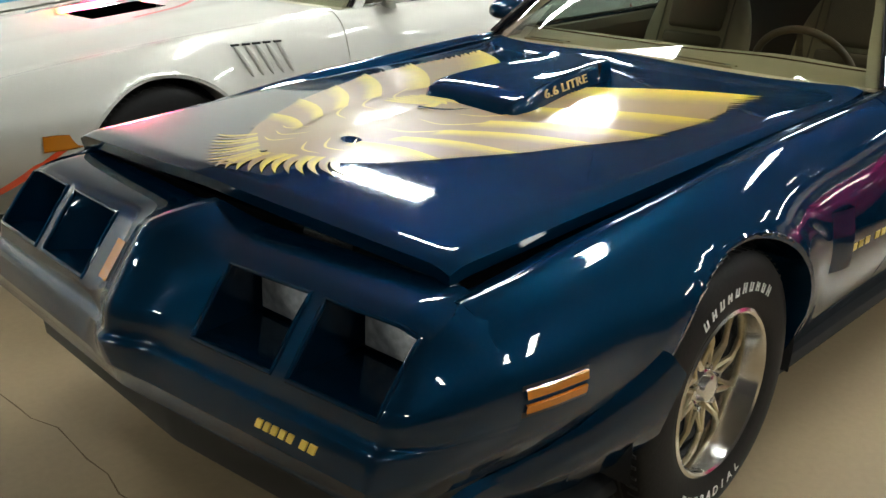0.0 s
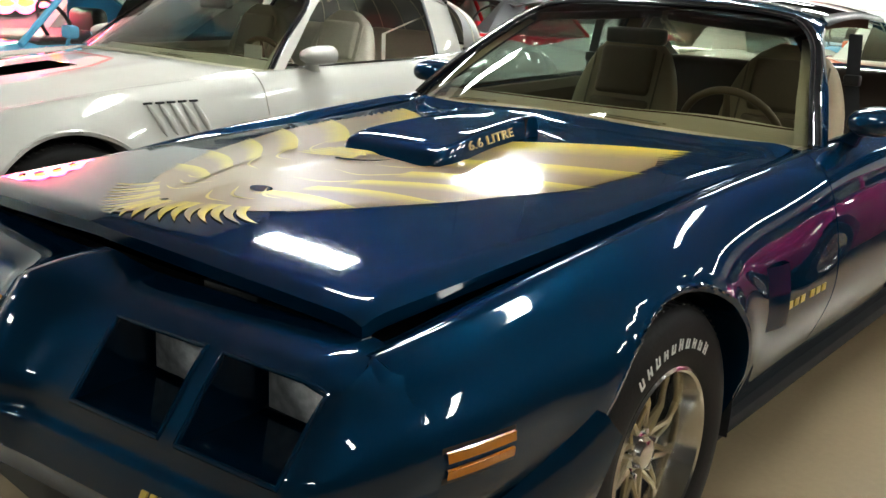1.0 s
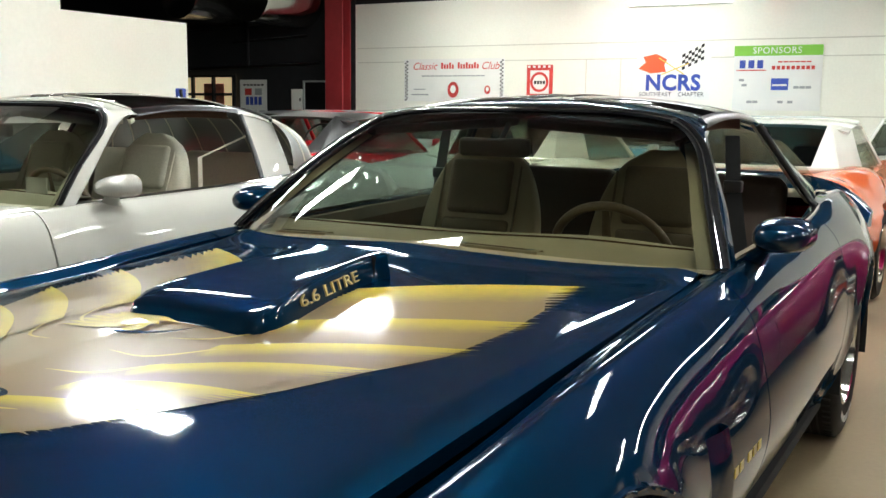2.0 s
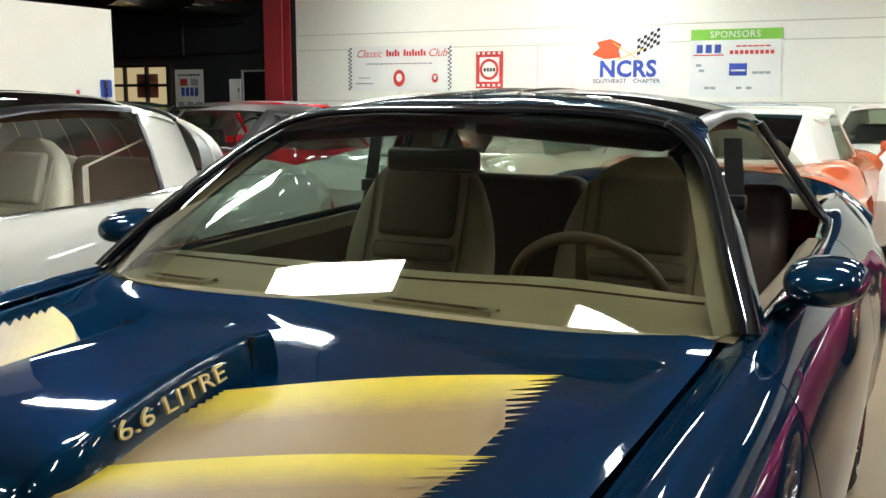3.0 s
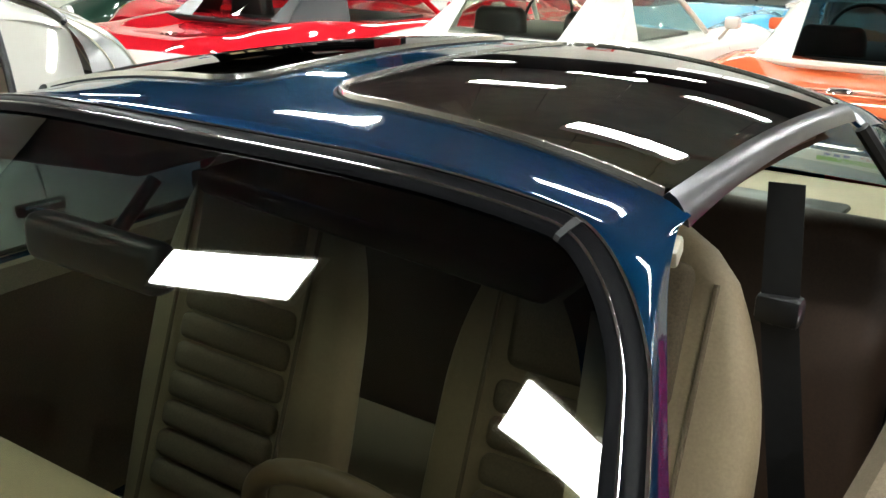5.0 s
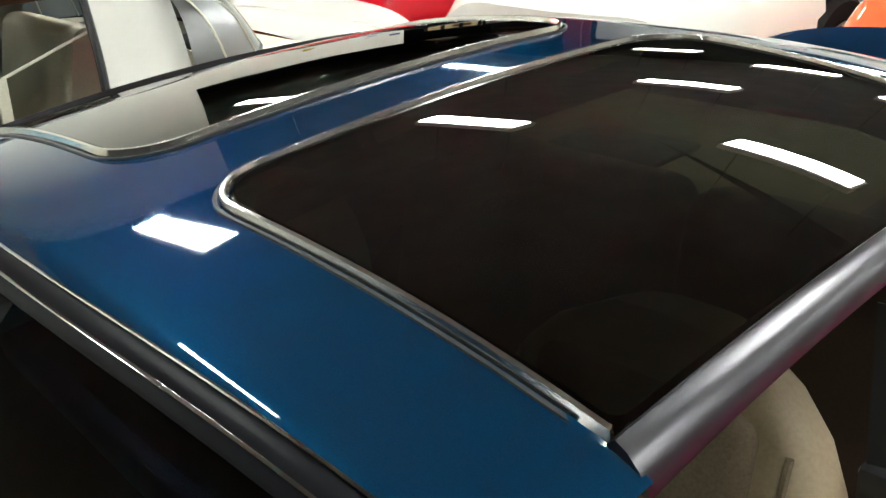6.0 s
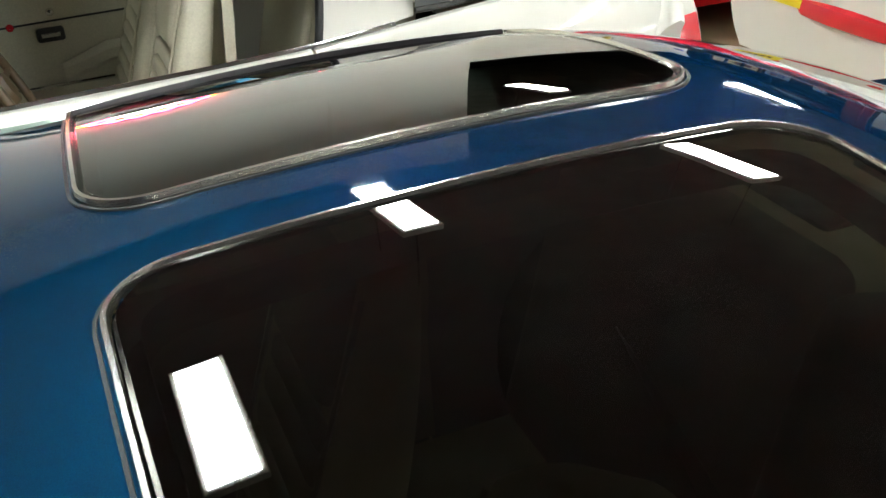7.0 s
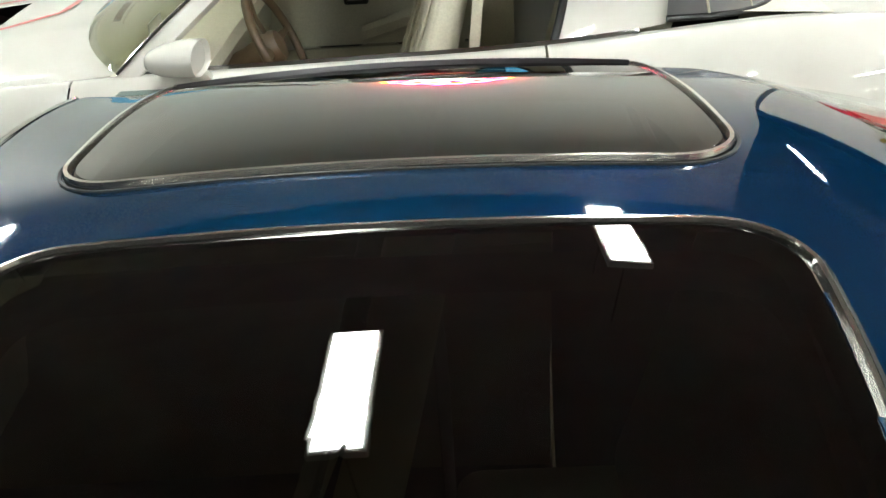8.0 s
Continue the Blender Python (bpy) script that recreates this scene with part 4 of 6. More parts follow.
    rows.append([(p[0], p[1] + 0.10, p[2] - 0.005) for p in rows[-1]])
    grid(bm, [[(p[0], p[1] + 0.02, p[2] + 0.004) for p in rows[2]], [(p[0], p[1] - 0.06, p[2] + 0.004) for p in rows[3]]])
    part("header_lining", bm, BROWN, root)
    # rear screen, deck, tail
    bm = bmesh.new()
    rows = []
    for i in range(9):
        v = i / 8
        row = []
        for j in range(25):
            u = -1 + j / 12
            top = np.array((0.53 * u, 3.555, roof_z(0.53 * u, 3.555)))
            bot = np.array((0.66 * u, 4.20 - 0.04 * u * u, 0.948))
            if wrap:
                a = 0.5 * math.pi * u
                top = np.array((0.545 * math.sin(a), 3.575 + 0.06 * math.cos(a), roof_z(0.545 * math.sin(a), 3.56) + 0.002))
                bot = np.array((0.700 * math.sin(a), 3.56 + 0.58 * max(math.cos(a), 0) ** 0.8, 0.955))
            p = top + (bot - top) * v + np.array((0, 0, 0.03)) * math.sin(math.pi * v)
            if wrap:
                p = p + np.array((0.04 * u, 0.05 * (1 - u * u), 0)) * math.sin(math.pi * v)
            row.append(tuple(p))
        rows.append(row)
    grid(bm, rows)
    part("rear_screen", bm, HAZY if wrap else GLASS, root)
    if wrap:
        for k in (0, -1):
            bm = bmesh.new()
            tube(bm, rows[k], 0.009, seg=8)
            part("screen_moulding", bm, BLACKTRIM, root)
        for j in (1, 3, 5, 7, 9, 11, 13, 15, 17, 19, 21, 23):
            bm = bmesh.new()
            tube(bm, [rows[i][j] for i in range(9)], 0.004, seg=6)
            part("louvre_rib", bm, GREY_CLOTH, root)
    bm = bmesh.new()
    rows = []
    for i in range(15):
        y = 4.16 + (4.95 - 4.16) * i / 14
        v = SECTION(y)
        rows.append([(v[0] * u, y, v[1] + 0.018 * (1 - u * u)) for u in [-1 + k / 10 for k in range(21)]])
    v = SECTION(4.95)
    rows.append([(v[0] * u * 1.1, 4.97, 0.84) for u in [-1 + k / 10 for k in range(21)]])
    rows.append([(v[0] * u * 1.25, 4.98, 0.6) for u in [-1 + k / 10 for k in range(21)]])
    rows.append([(v[0] * u * 1.2, 4.93, 0.36) for u in [-1 + k / 10 for k in range(21)]])
    grid(bm, rows)
    part("rear_deck", bm, paint, root)
    part("rear_spoiler", spoiler_mesh(), paint, root)
    # floor pan
    bm = bmesh.new()
    box(bm, (-0.80, 0.45, 0.17), (0.80, 4.85, 0.22), bevel=0.02)
    part("floor_pan", bm, DARK, root)
    # ---- cabin
    bm = bmesh.new()
    grid(bm, [[(x, 2.0, 0.24), (x, 3.0, 0.24), (x, 3.1, 0.30), (x, 3.5, 0.30)] for x in (-0.72, 0, 0.72)])
    part("carpet", bm, BROWN if hero else GREY_CLOTH, root)
    bm = bmesh.new()
    rows = []
    for j in range(37):
        u = -1 + j / 18
        b = ws_base(u)
        x = b[0] * 0.930
        y0 = b[1] + 0.012
        z0 = b[2] - 0.012
        y2 = 2.36 - 0.02 * u * u
        pod = 0.012 * math.exp(-((x - 0.36) / 0.20) ** 2)
        rows.append([(x, y0, z0), (x, y0 + 0.05, z0 + 0.004), (x, y0 + 0.14 * (1 - 0.4 * abs(u)), z0 + 0.006), (x, y2 - 0.10, 0.915 + pod), (x, y2 - 0.03, 0.912 + pod), (x, y2, 0.895 + pod),
                     (x, y2 + 0.005, 0.86 + pod * 0.5), (x, y2 - 0.05, 0.78), (x, y2 - 0.09, 0.62), (x, y2 - 0.2, 0.5)])
    grid(bm, rows)
    dash = part("dashboard", bm, dash_mat, root)
    for x0 in (-0.42, 0.22):
        def on_dash(x, dy, h):
            q = ws_base(x / 0.735)
            return (x, q[1] + dy, q[2] - 0.0075 + h)
        xs = [x0 - 0.115 + 0.23 * k / 10 for k in range(11)]
        bm = bmesh.new()
        grid(bm, [[on_dash(x, dy, h) for x in xs] for dy, h in ((0.052, -0.002), (0.055, 0.004), (0.060, 0.005), (0.088, 0.005), (0.093, 0.004), (0.096, -0.002))])
        vent = part("defroster_vent", bm, TAN_VINYL if hero else dash_mat, dash, "slotted tan vent")
        bm = bmesh.new()
        grid(bm, [[on_dash(x, dy, 0.0056) for x in xs[1:-1]] for dy in (0.063, 0.085)])
        part("vent_slot", bm, BROWN, vent)
        for k in (1, 9):
            bm = bmesh.new()
            grid(bm, [[on_dash(xs[k] + dx, dy, 0.0066) for dx in (-0.009, 0.009)] for dy in (0.064, 0.084)])
            part("vent_end", bm, BLACKTRIM, vent)
    bm = bmesh.new()
    tube(bm, [(x, 2.175 + 0.02 * (x / 0.7) ** 2, 0.925 + 0.008 * math.exp(-((x - 0.36) / 0.2) ** 2)) for x in [-0.66 + 1.32 * k / 30 for k in range(31)]], 0.0025, seg=5)
    part("dash_seam", bm, BROWN, dash)
    # steering wheel
    sw = Matrix.Translation((0.35, 2.47, 0.835)) @ Matrix.Rotation(radians(-66), 4, "X")
    bm = bmesh.new()
    rings = []
    for k in range(40):
        a = 2 * math.pi * k / 40
        rings.append([((0.182 + 0.0135 * math.cos(b)) * math.cos(a), (0.182 + 0.0135 * math.cos(b)) * math.sin(a), 0.0135 * math.sin(b)) for b in [2 * math.pi * q / 10 for q in range(10)]])
    rings.append(rings[0])
    grid(bm, rings, close=True)
    bmesh.ops.remove_doubles(bm, verts=bm.verts, dist=1e-5)
    bmesh.ops.transform(bm, matrix=sw, verts=bm.verts)
    wheel = part("steering_wheel", bm, WOODRIM, root, "brown padded steering wheel")
    bm = bmesh.new()
    for a in (0, 180, 270):
        tube(bm, [(math.cos(radians(a)) * r, math.sin(radians(a)) * r, -0.02 + 0.02 * (r > 0.1)) for r in (0.03, 0.10, 0.178)], [0.018, 0.014, 0.010], seg=8, flat=0.4)
    lathe(bm, [(0.001, 0.01), (0.045, 0.006), (0.055, -0.02), (0.04, -0.10), (0.04, -0.30)], seg=20, axis="z")
    bmesh.ops.transform(bm, matrix=sw, verts=bm.verts)
    part("spokes", bm, WOODRIM, wheel)
    # console, rear seat, shelf
    bm = bmesh.new()
    box(bm, (-0.11, 2.32, 0.24), (0.11, 3.05, 0.52), bevel=0.04, seg=3)
    part("console", bm, cloth_mat, root)
    for s in (-1, 1):
        part("rear_cushion", cushion((s * 0.33 - 0.28, 3.05, 0.28), (s * 0.33 + 0.28, 3.50, 0.47), 0.05), cloth_mat, root)
        part("rear_backrest", cushion((s * 0.32 - 0.31, -0.07, 0.0), (s * 0.32 + 0.31, 0.07, 0.62), 0.05, Matrix.Translation((0, 3.40, 0.43)) @ Matrix.Rotation(radians(-15), 4, "X")), DEEP_BROWN if hero else cloth_mat, root)
    bm = bmesh.new()
    grid(bm, [[(x, 3.58, 0.955), (x, 3.66, 0.965), (x, 4.16, 0.945)] for x in (-0.68, -0.3, 0, 0.3, 0.68)])
    shelf = part("parcel_shelf", bm, dash_mat, root)
    for s in (-1, 1):
        bm = bmesh.new()
        box(bm, (s * 0.32 - 0.13, 3.70, 0.955), (s * 0.32 + 0.13, 3.86, 0.972), bevel=0.01)
        part("speaker_grille", bm, BLACKTRIM, shelf)
    bm = bmesh.new()
    box(bm, (-0.115, -0.02, -0.028), (0.115, 0.02, 0.028), bevel=0.014, seg=3, m=pose(-0.01, 2.41, 1.155, 0, 0, 0))
    tube(bm, [(0, 2.42, 1.165), (0, 2.455, 1.195), (0, 2.485, 1.222)], 0.009)
    part("rear_view_mirror", bm, BLACKTRIM, root)
    for s in (-1, 1):
        bm = bmesh.new()
        box(bm, (-0.225, -0.085, -0.014), (0.225, 0.085, 0.014), bevel=0.009, seg=3, m=pose(s * 0.275, 2.585, 1.213, 2, s * 4, 0))
        part("sun_visor", bm, BLACKTRIM if hero else cloth_mat, root)
    for s in (-1, 1):
        bm = bmesh.new()
        rows = [[(s * 0.545, 3.40, 1.13), (s * 0.545, 3.43, 1.13)], [(s * 0.54, 3.06, 1.03), (s * 0.54, 3.09, 1.03)], [(s * 0.60, 3.0, 0.5), (s * 0.60, 3.03, 0.5)]] if not hero else [[(s * 0.515, 3.05, 1.19), (s * 0.560, 3.06, 1.19)], [(s * 0.530, 3.03, 1.02), (s * 0.578, 3.04, 1.02)], [(s * 0.58, 3.03, 0.70), (s * 0.625, 3.05, 0.70)], [(s * 0.62, 3.03, 0.30), (s * 0.665, 3.05, 0.30)]]
        grid(bm, rows)
        shell(bm, 0.003)
        belt = part("seat_belt", bm, BLACKTRIM if hero else GREY_CLOTH, root)
        if hero:
            bm = bmesh.new()
            box(bm, (s * 0.553 - 0.030, 3.02, 1.005), (s * 0.553 + 0.030, 3.055, 1.045), bevel=0.008)
            part("belt_guide", bm, BLACKTRIM if hero else GREY_CLOTH, belt)


# ---------------------------------------------------------------- the blue coupe
hero = empty("coupe", pose(0, 0, 0), "dark metallic blue coupe with a gold bird on its hood", "car")
build_coupe(hero, BLUE, True, GOLD_RIM, TAN_VINYL, TAN_CLOTH, DASH_TAN, 1.0)
bm = bmesh.new()
grid(bm, [[(-(SECTION(2.2 + 1.25 * j / 10)[0] + 0.02) * (1 - k / 8) - (0.560 + 0.012 * math.sin(math.pi * j / 10)) * k / 8 - 0.018 * math.sin(math.pi * k / 8),
            (2.16 + 1.31 * j / 10) * (1 - k / 8) + (2.60 + 0.735 * j / 10) * k / 8, 0.912 * (1 - k / 8) + 1.235 * k / 8 - 0.01 * (j / 10) * (k / 8)) for j in range(11)] for k in range(9)])
part("side_window", bm, SIDE_GLASS, hero, "closed grey-green tinted side window")
scoop = part("hood_scoop", scoop_mesh(), BLUE, hero, "blue hood scoop with gold lettering")
bm = bmesh.new()
grid(bm, [[(x, 1.55, hood_z(0, 1.55) - 0.01), (x, 1.56, hood_z(0, 1.56) + 0.050)] for x in (-0.13, 0, 0.13)])
part("scoop_mouth", bm, DARK, scoop)


def lacquer_fade():
    """Decal that runs from yellow gold to bronze across each feather, with fine brushed streaks."""
    m = material("feather_decal", (0.7, 0.5, 0.1), rough=0.34, coat=1.0, coat_rough=0.085)
    nt = m.node_tree
    b = nt.nodes["Principled BSDF"]
    at = nt.nodes.new("ShaderNodeAttribute")
    at.attribute_name = "fade"
    tc = nt.nodes.new("ShaderNodeTexCoord")
    n = nt.nodes.new("ShaderNodeTexNoise")
    n.inputs["Scale"].default_value = 30
    nt.links.new(tc.outputs["Object"], n.inputs["Vector"])
    add = nt.nodes.new("ShaderNodeMath")
    add.operation = "MULTIPLY_ADD"
    add.inputs[1].default_value = 0.25
    nt.links.new(n.outputs["Fac"], add.inputs[0])
    nt.links.new(at.outputs["Fac"], add.inputs[2])
    r = nt.nodes.new("ShaderNodeValToRGB")
    r.color_ramp.elements[0].position, r.color_ramp.elements[0].color = 0.2, (0.74, 0.56, 0.035, 1)
    r.color_ramp.elements[1].position, r.color_ramp.elements[1].color = 0.85, (0.33, 0.22, 0.095, 1)
    nt.links.new(add.outputs[0], r.inputs["Fac"])
    nt.links.new(r.outputs["Color"], b.inputs["Base Color"])
    return m


FEATHER = lacquer_fade()


def on_hood(p, lift, slide=0.0):
    x = p[0] + slide * hood_shift(p[1]) * (1.0 if p[0] < 0 else max(0.0, 1 - p[0] / 0.5))
    return (x, p[1], hood_z(x, p[1]) + lift)


def blade(bm, layer, root, tip, bend, w0, w1, fade0, fade1, lift, n=12, m=3, sign=1, slide=0.0):
    """One tapered curved lick of a feather; bend pushes its middle sideways."""
    root, tip = np.array(root, float), np.array(tip, float)
    d = tip - root
    nrm = np.array((-d[1], d[0])) / (np.linalg.norm(d) + 1e-9)
    vs = []
    for i in range(n + 1):
        s = i / n
        c = root + d * s + nrm * bend * math.sin(math.pi * s)
        w = (w0 + (w1 - w0) * s) * (1 - s ** 4) + 0.0003
        row = []
        for j in range(m + 1):
            t = j / m
            q = c - nrm * w * t
            v = bm.verts.new(on_hood((sign * q[0], q[1]), lift, slide))
            v[layer] = fade0 + (fade1 - fade0) * t
            row.append(v)
        vs.append(row)
    for i in range(n):
        for j in range(m):
            bm.faces.new((vs[i][j], vs[i][j + 1], vs[i + 1][j + 1], vs[i + 1][j]))


hood_ob = [o for o in hero.children if o.name.startswith("hood") and not o.name.startswith("hood_")][0]
FEATHERS = [((0.15, 1.475), (0.540, 1.775)), ((0.17, 1.20), (0.562, 1.475)), ((0.19, 1.04), (0.540, 1.270)),
            ((0.17, 0.90), (0.455, 1.090)), ((0.14, 0.79), (0.385, 0.900)), ((0.10, 0.69), (0.300, 0.735))]
WING = [(0.0, 0.50), (0.0, 1.135), (0.06, 1.17), (0.115, 1.24), (0.15, 1.36), (0.17, 1.49), (0.27, 1.60), (0.40, 1.69), (0.475, 1.71),
        (0.532, 1.57), (0.534, 1.42), (0.505, 1.22), (0.438, 1.07), (0.388, 0.94), (0.338, 0.84), (0.285, 0.74), (0.235, 0.65), (0.17, 0.57), (0.09, 0.50), (0.03, 0.46)]
for sign in (1, -1):
    # bronze ground of the wing
    bm = bmesh.new()
    layer = bm.verts.layers.float.new("fade")
    f = bm.faces.new([bm.verts.new((sign * x, y, 0)) for x, y in WING])
    bmesh.ops.triangulate(bm, faces=[f])
    for _ in range(3):
        bmesh.ops.subdivide_edges(bm, edges=[e for e in bm.edges if e.calc_length() > 0.03], cuts=1, use_grid_fill=True)
        bmesh.ops.triangulate(bm, faces=bm.faces)
    for v in bm.verts:
        v.co = Vector(on_hood((v.co.x, v.co.y), 0.0012, 1.0))
        v[layer] = 1.0
    part("bird_wing", bm, FEATHER, hood_ob, "bronze and gold wing decal")
    for k, (r, t) in enumerate(FEATHERS):
        nr, ntip = FEATHERS[k + 1] if k + 1 < len(FEATHERS) else ((0.06, 0.60), (0.235, 0.60))
        nb = 13
        for j in range(nb):
            bm = bmesh.new()
            layer = bm.verts.layers.float.new("fade")
            a = (j / nb) ** 1.25
            rr = (r[0] + (nr[0] - r[0]) * a * 0.85, r[1] + (nr[1] - r[1]) * a * 0.85)
            tx = t[0] + (ntip[0] - t[0]) * a - 0.004 * (j % 2) - 0.012 * a
            ty = t[1] + (ntip[1] - t[1]) * a * 0.96
            w = abs(nr[1] - r[1]) * 0.20
            blade(bm, layer, rr, (tx, ty), 0.022 * (1 - a * 0.5), w, w * 0.75, min(a * 1.45, 1.0), min(a * 1.45 + 0.14, 1.0), 0.0022 + 0.0002 * (nb - j), n=16, sign=sign, slide=1.0)
            part("feather", bm, FEATHER, hood_ob)
    # tail fan
    for k in range(11):
        u = k / 10
        tip = (0.012 + 0.225 * u, 0.345 + 0.175 * u ** 1.4)
        root = (0.0 + 0.15 * u, 0.47 + 0.115 * u)
        bm = bmesh.new()
        layer = bm.verts.layers.float.new("fade")
        blade(bm, layer, root, tip, -0.016, 0.022, 0.016, 0.0 if k % 3 else 0.5, 0.5 if k % 3 else 1.0, 0.0026, n=9, sign=sign, slide=1.0)
        part("tail_feather", bm, FEATHER, hood_ob)
    # thin gold scrolls over the breast and wing
    for pts in ([(0.02, 0.60), (0.055, 0.555), (0.10, 0.565)], [(0.035, 0.66), (0.075, 0.605), (0.125, 0.62)], [(0.08, 0.70), (0.115, 0.655), (0.155, 0.665)],
                [(0.07, 0.92), (0.14, 0.93), (0.20, 1.02), (0.24, 1.10)], [(0.10, 1.02), (0.16, 1.06), (0.21, 1.16)], [(0.06, 0.80), (0.13, 0.83), (0.19, 0.93)]):
        bm = bmesh.new()
        sp = spline(pts, 14)
        rows = []
        for i, q in enumerate(sp):
            d = sp[min(i + 1, 13)] - sp[max(i - 1, 0)]
            nn = np.array((-d[1], d[0])) / np.linalg.norm(d)
            w = 0.0035 * math.sin(math.pi * (i + 0.6) / 14.2)
            rows.append([on_hood((sign * (q + nn * w)[0], (q + nn * w)[1]), 0.0045, 1.0), on_hood((sign * (q - nn * w)[0], (q - nn * w)[1]), 0.0045, 1.0)])
        grid(bm, rows)
        part("scroll", bm, GOLD, hood_ob)
# head with its ruff, turned to one side
bm = bmesh.new()
layer = bm.verts.layers.float.new("fade")
for k in range(7):
    a = radians(-30 + 24 * k)
    blade(bm, layer, (-0.10 + 0.045 * math.cos(a), 1.065 + 0.045 * math.sin(a)), (-0.10 - 0.13 * math.cos(a * 0.6), 1.03 - 0.02 + 0.02 * k), 0.015, 0.045, 0.03, 0.05, 0.5, 0.003 + 0.0003 * k, n=8)
for k in range(5):
    blade(bm, layer, (-0.16 + 0.03 * k, 1.10 - 0.012 * k), (0.015 - 0.02 * k, 1.125 - 0.03 * k), 0.02, 0.05, 0.02, 0.0, 0.3, 0.005 + 0.0003 * k, n=8)
part("bird_head", bm, FEATHER, hood_ob, "gold bird head decal")
bm = bmesh.new()
layer = bm.verts.layers.float.new("fade")
blade(bm, layer, (-0.07, 1.00), (0.05, 1.09), -0.02, 0.012, 0.006, 0, 1, 0.0068)
part("throat_line", bm, BLUE, hood_ob)
bm = bmesh.new()
bm.faces.new([bm.verts.new(on_hood((0.012 + 0.030 * math.cos(a), 0.685 + 0.022 * math.sin(a)), 0.0045)) for a in [2 * math.pi * k / 20 for k in range(20)]])
part("blue_spot", bm, BLUE, hood_ob)

# gold lettering on the scoop's flank
a, b = Vector((0.167, 1.20, 0.893)), Vector((0.126, 1.53, 0.914))
d = (b - a).normalized()
n = Vector((0.96, 0.0, 0.27)).normalized()
n = (n - d * n.dot(d)).normalized()
u = n.cross(d)
m = Matrix(((d.x, u.x, n.x, 0), (d.y, u.y, n.y, 0), (d.z, u.z, n.z, 0), (0, 0, 0, 1)))
m.translation = (a + b) / 2 + n * 0.003
m = m @ Matrix.Diagonal((1.7, 1.0, 1.0, 1.0))
lettering("6.6 LITRE", 0.034, m, PALE_GOLD, scoop, name="lettering", label="gold block lettering", depth=0.002, spacing=1.05)

# badges drawn as plain bars: nose and fender
for x, w in ((0.450, 0.016), (0.471, 0.014), (0.491, 0.016), (0.512, 0.016), (0.532, 0.014), (0.566, 0.016), (0.588, 0.018)):
    bm = bmesh.new()
    tilt = Matrix.Translation((x, nose_y(x) + 0.0015, 0.487)) @ Matrix.Rotation(radians(-17), 4, "X")
    box(bm, (-w / 2, -0.0025, -0.009), (w / 2, 0.003, 0.009), bevel=0.001, m=tilt)
    for v in bm.verts:
        v.co.x += 0.25 * (v.co.z - 0.487)
    part("badge_bar", bm, GOLD, hero, smooth=False)
for s in (1, -1):
    for k in range(8):
        y = 1.56 + 0.042 * k + (0.025 if k > 4 else 0)
        sec = section(y, 80)
        p = min(sec[30:], key=lambda q: abs(q[2] - 0.555))
        bm = bmesh.new()
        box(bm, (s * p[0] - 0.002, y, 0.546), (s * p[0] + 0.0015, y + 0.028, 0.566))
        part("fender_badge_bar", bm, GOLD, hero, smooth=False)
    # side marker: two amber bars in a dark bezel
    yb = 0.44
    bm = bmesh.new()
    rows = []
    for j in range(8):
        y = 0.345 + 0.155 * j / 7
        sec = section(y, 90)
        rows.append([(s * (min(sec[20:], key=lambda q: abs(q[2] - z))[0] + 0.002), y, z) for z in (0.543, 0.606)])
    grid(bm, rows)
    mk = part("side_marker", bm, BLACKTRIM, hero, "dark bezel with two amber bars")
    for z0 in (0.550, 0.579):
        bm = bmesh.new()
        rows = []
        for j in range(8):
            y = 0.350 + 0.145 * j / 7
            sec = section(y, 90)
            rows.append([(s * (min(sec[20:], key=lambda q: abs(q[2] - z))[0] + dx), y, z) for z, dx in ((z0, 0.002), (z0 + 0.002, 0.006), (z0 + 0.018, 0.006), (z0 + 0.020, 0.002))])
        grid(bm, rows)
        part("amber_bar", bm, AMBER, mk)
    # air deflector ahead of the front wheel
    bm = bmesh.new()
    rows = []
    for i in range(15):
        v = i / 14
        y = 0.27 + 0.43 * v
        z = 0.37 + 0.21 * v ** 1.5
        sec = section(max(y, 0.34), 80)
        x = min(sec[24:], key=lambda q: abs(q[2] - z))[0]
        x2 = min(sec[24:], key=lambda q: abs(q[2] - max(z - 0.16, 0.24)))[0]
        rows.append([(s * (x + 0.002), y, z), (s * (x + 0.022), y + 0.02, z - 0.012), (s * (x + 0.045 * (0.4 + 0.6 * v)), y + 0.05, z - 0.06),
                     (s * (x2 + 0.03), y + 0.06, max(z - 0.22, 0.20)), (s * (x2 - 0.02), y + 0.06, max(z - 0.24, 0.19))])
    grid(bm, rows)
    part("wheel_deflector", bm, BLUE, hero)
    # amber parking lamp inboard of the recesses
    bm = bmesh.new()
    rows = []
    for i in range(5):
        z = 0.595 + 0.075 * i / 4
        d = 0.050 + 0.75 * (z - 0.595)
        rows.append([tuple(np.array(nose_point(s * x, d, z)) + np.array((0, -0.004, 0.002))) for x in (0.105, 0.125, 0.15)])
    grid(bm, rows)
    if s < 0:
        part("parking_lamp", bm, AMBER, hero)
    else:
        bm.free()
    # air extractor behind the front wheel
    bm = bmesh.new()
    rows = []
    for i in range(9):
        z = 0.52 + 0.16 * i / 8
        sec = section(1.60, 90)
        x = min(sec[20:], key=lambda q: abs(q[2] - z))[0]
        rows.append([(s * (x + dx), 1.50 + dy, z) for dx, dy in ((0.0, 0.0), (0.014, 0.06), (0.018, 0.10), (0.0, 0.11), (-0.03, 0.12))])
    grid(bm, rows)
    part("air_extractor", bm, BLUE, hero)


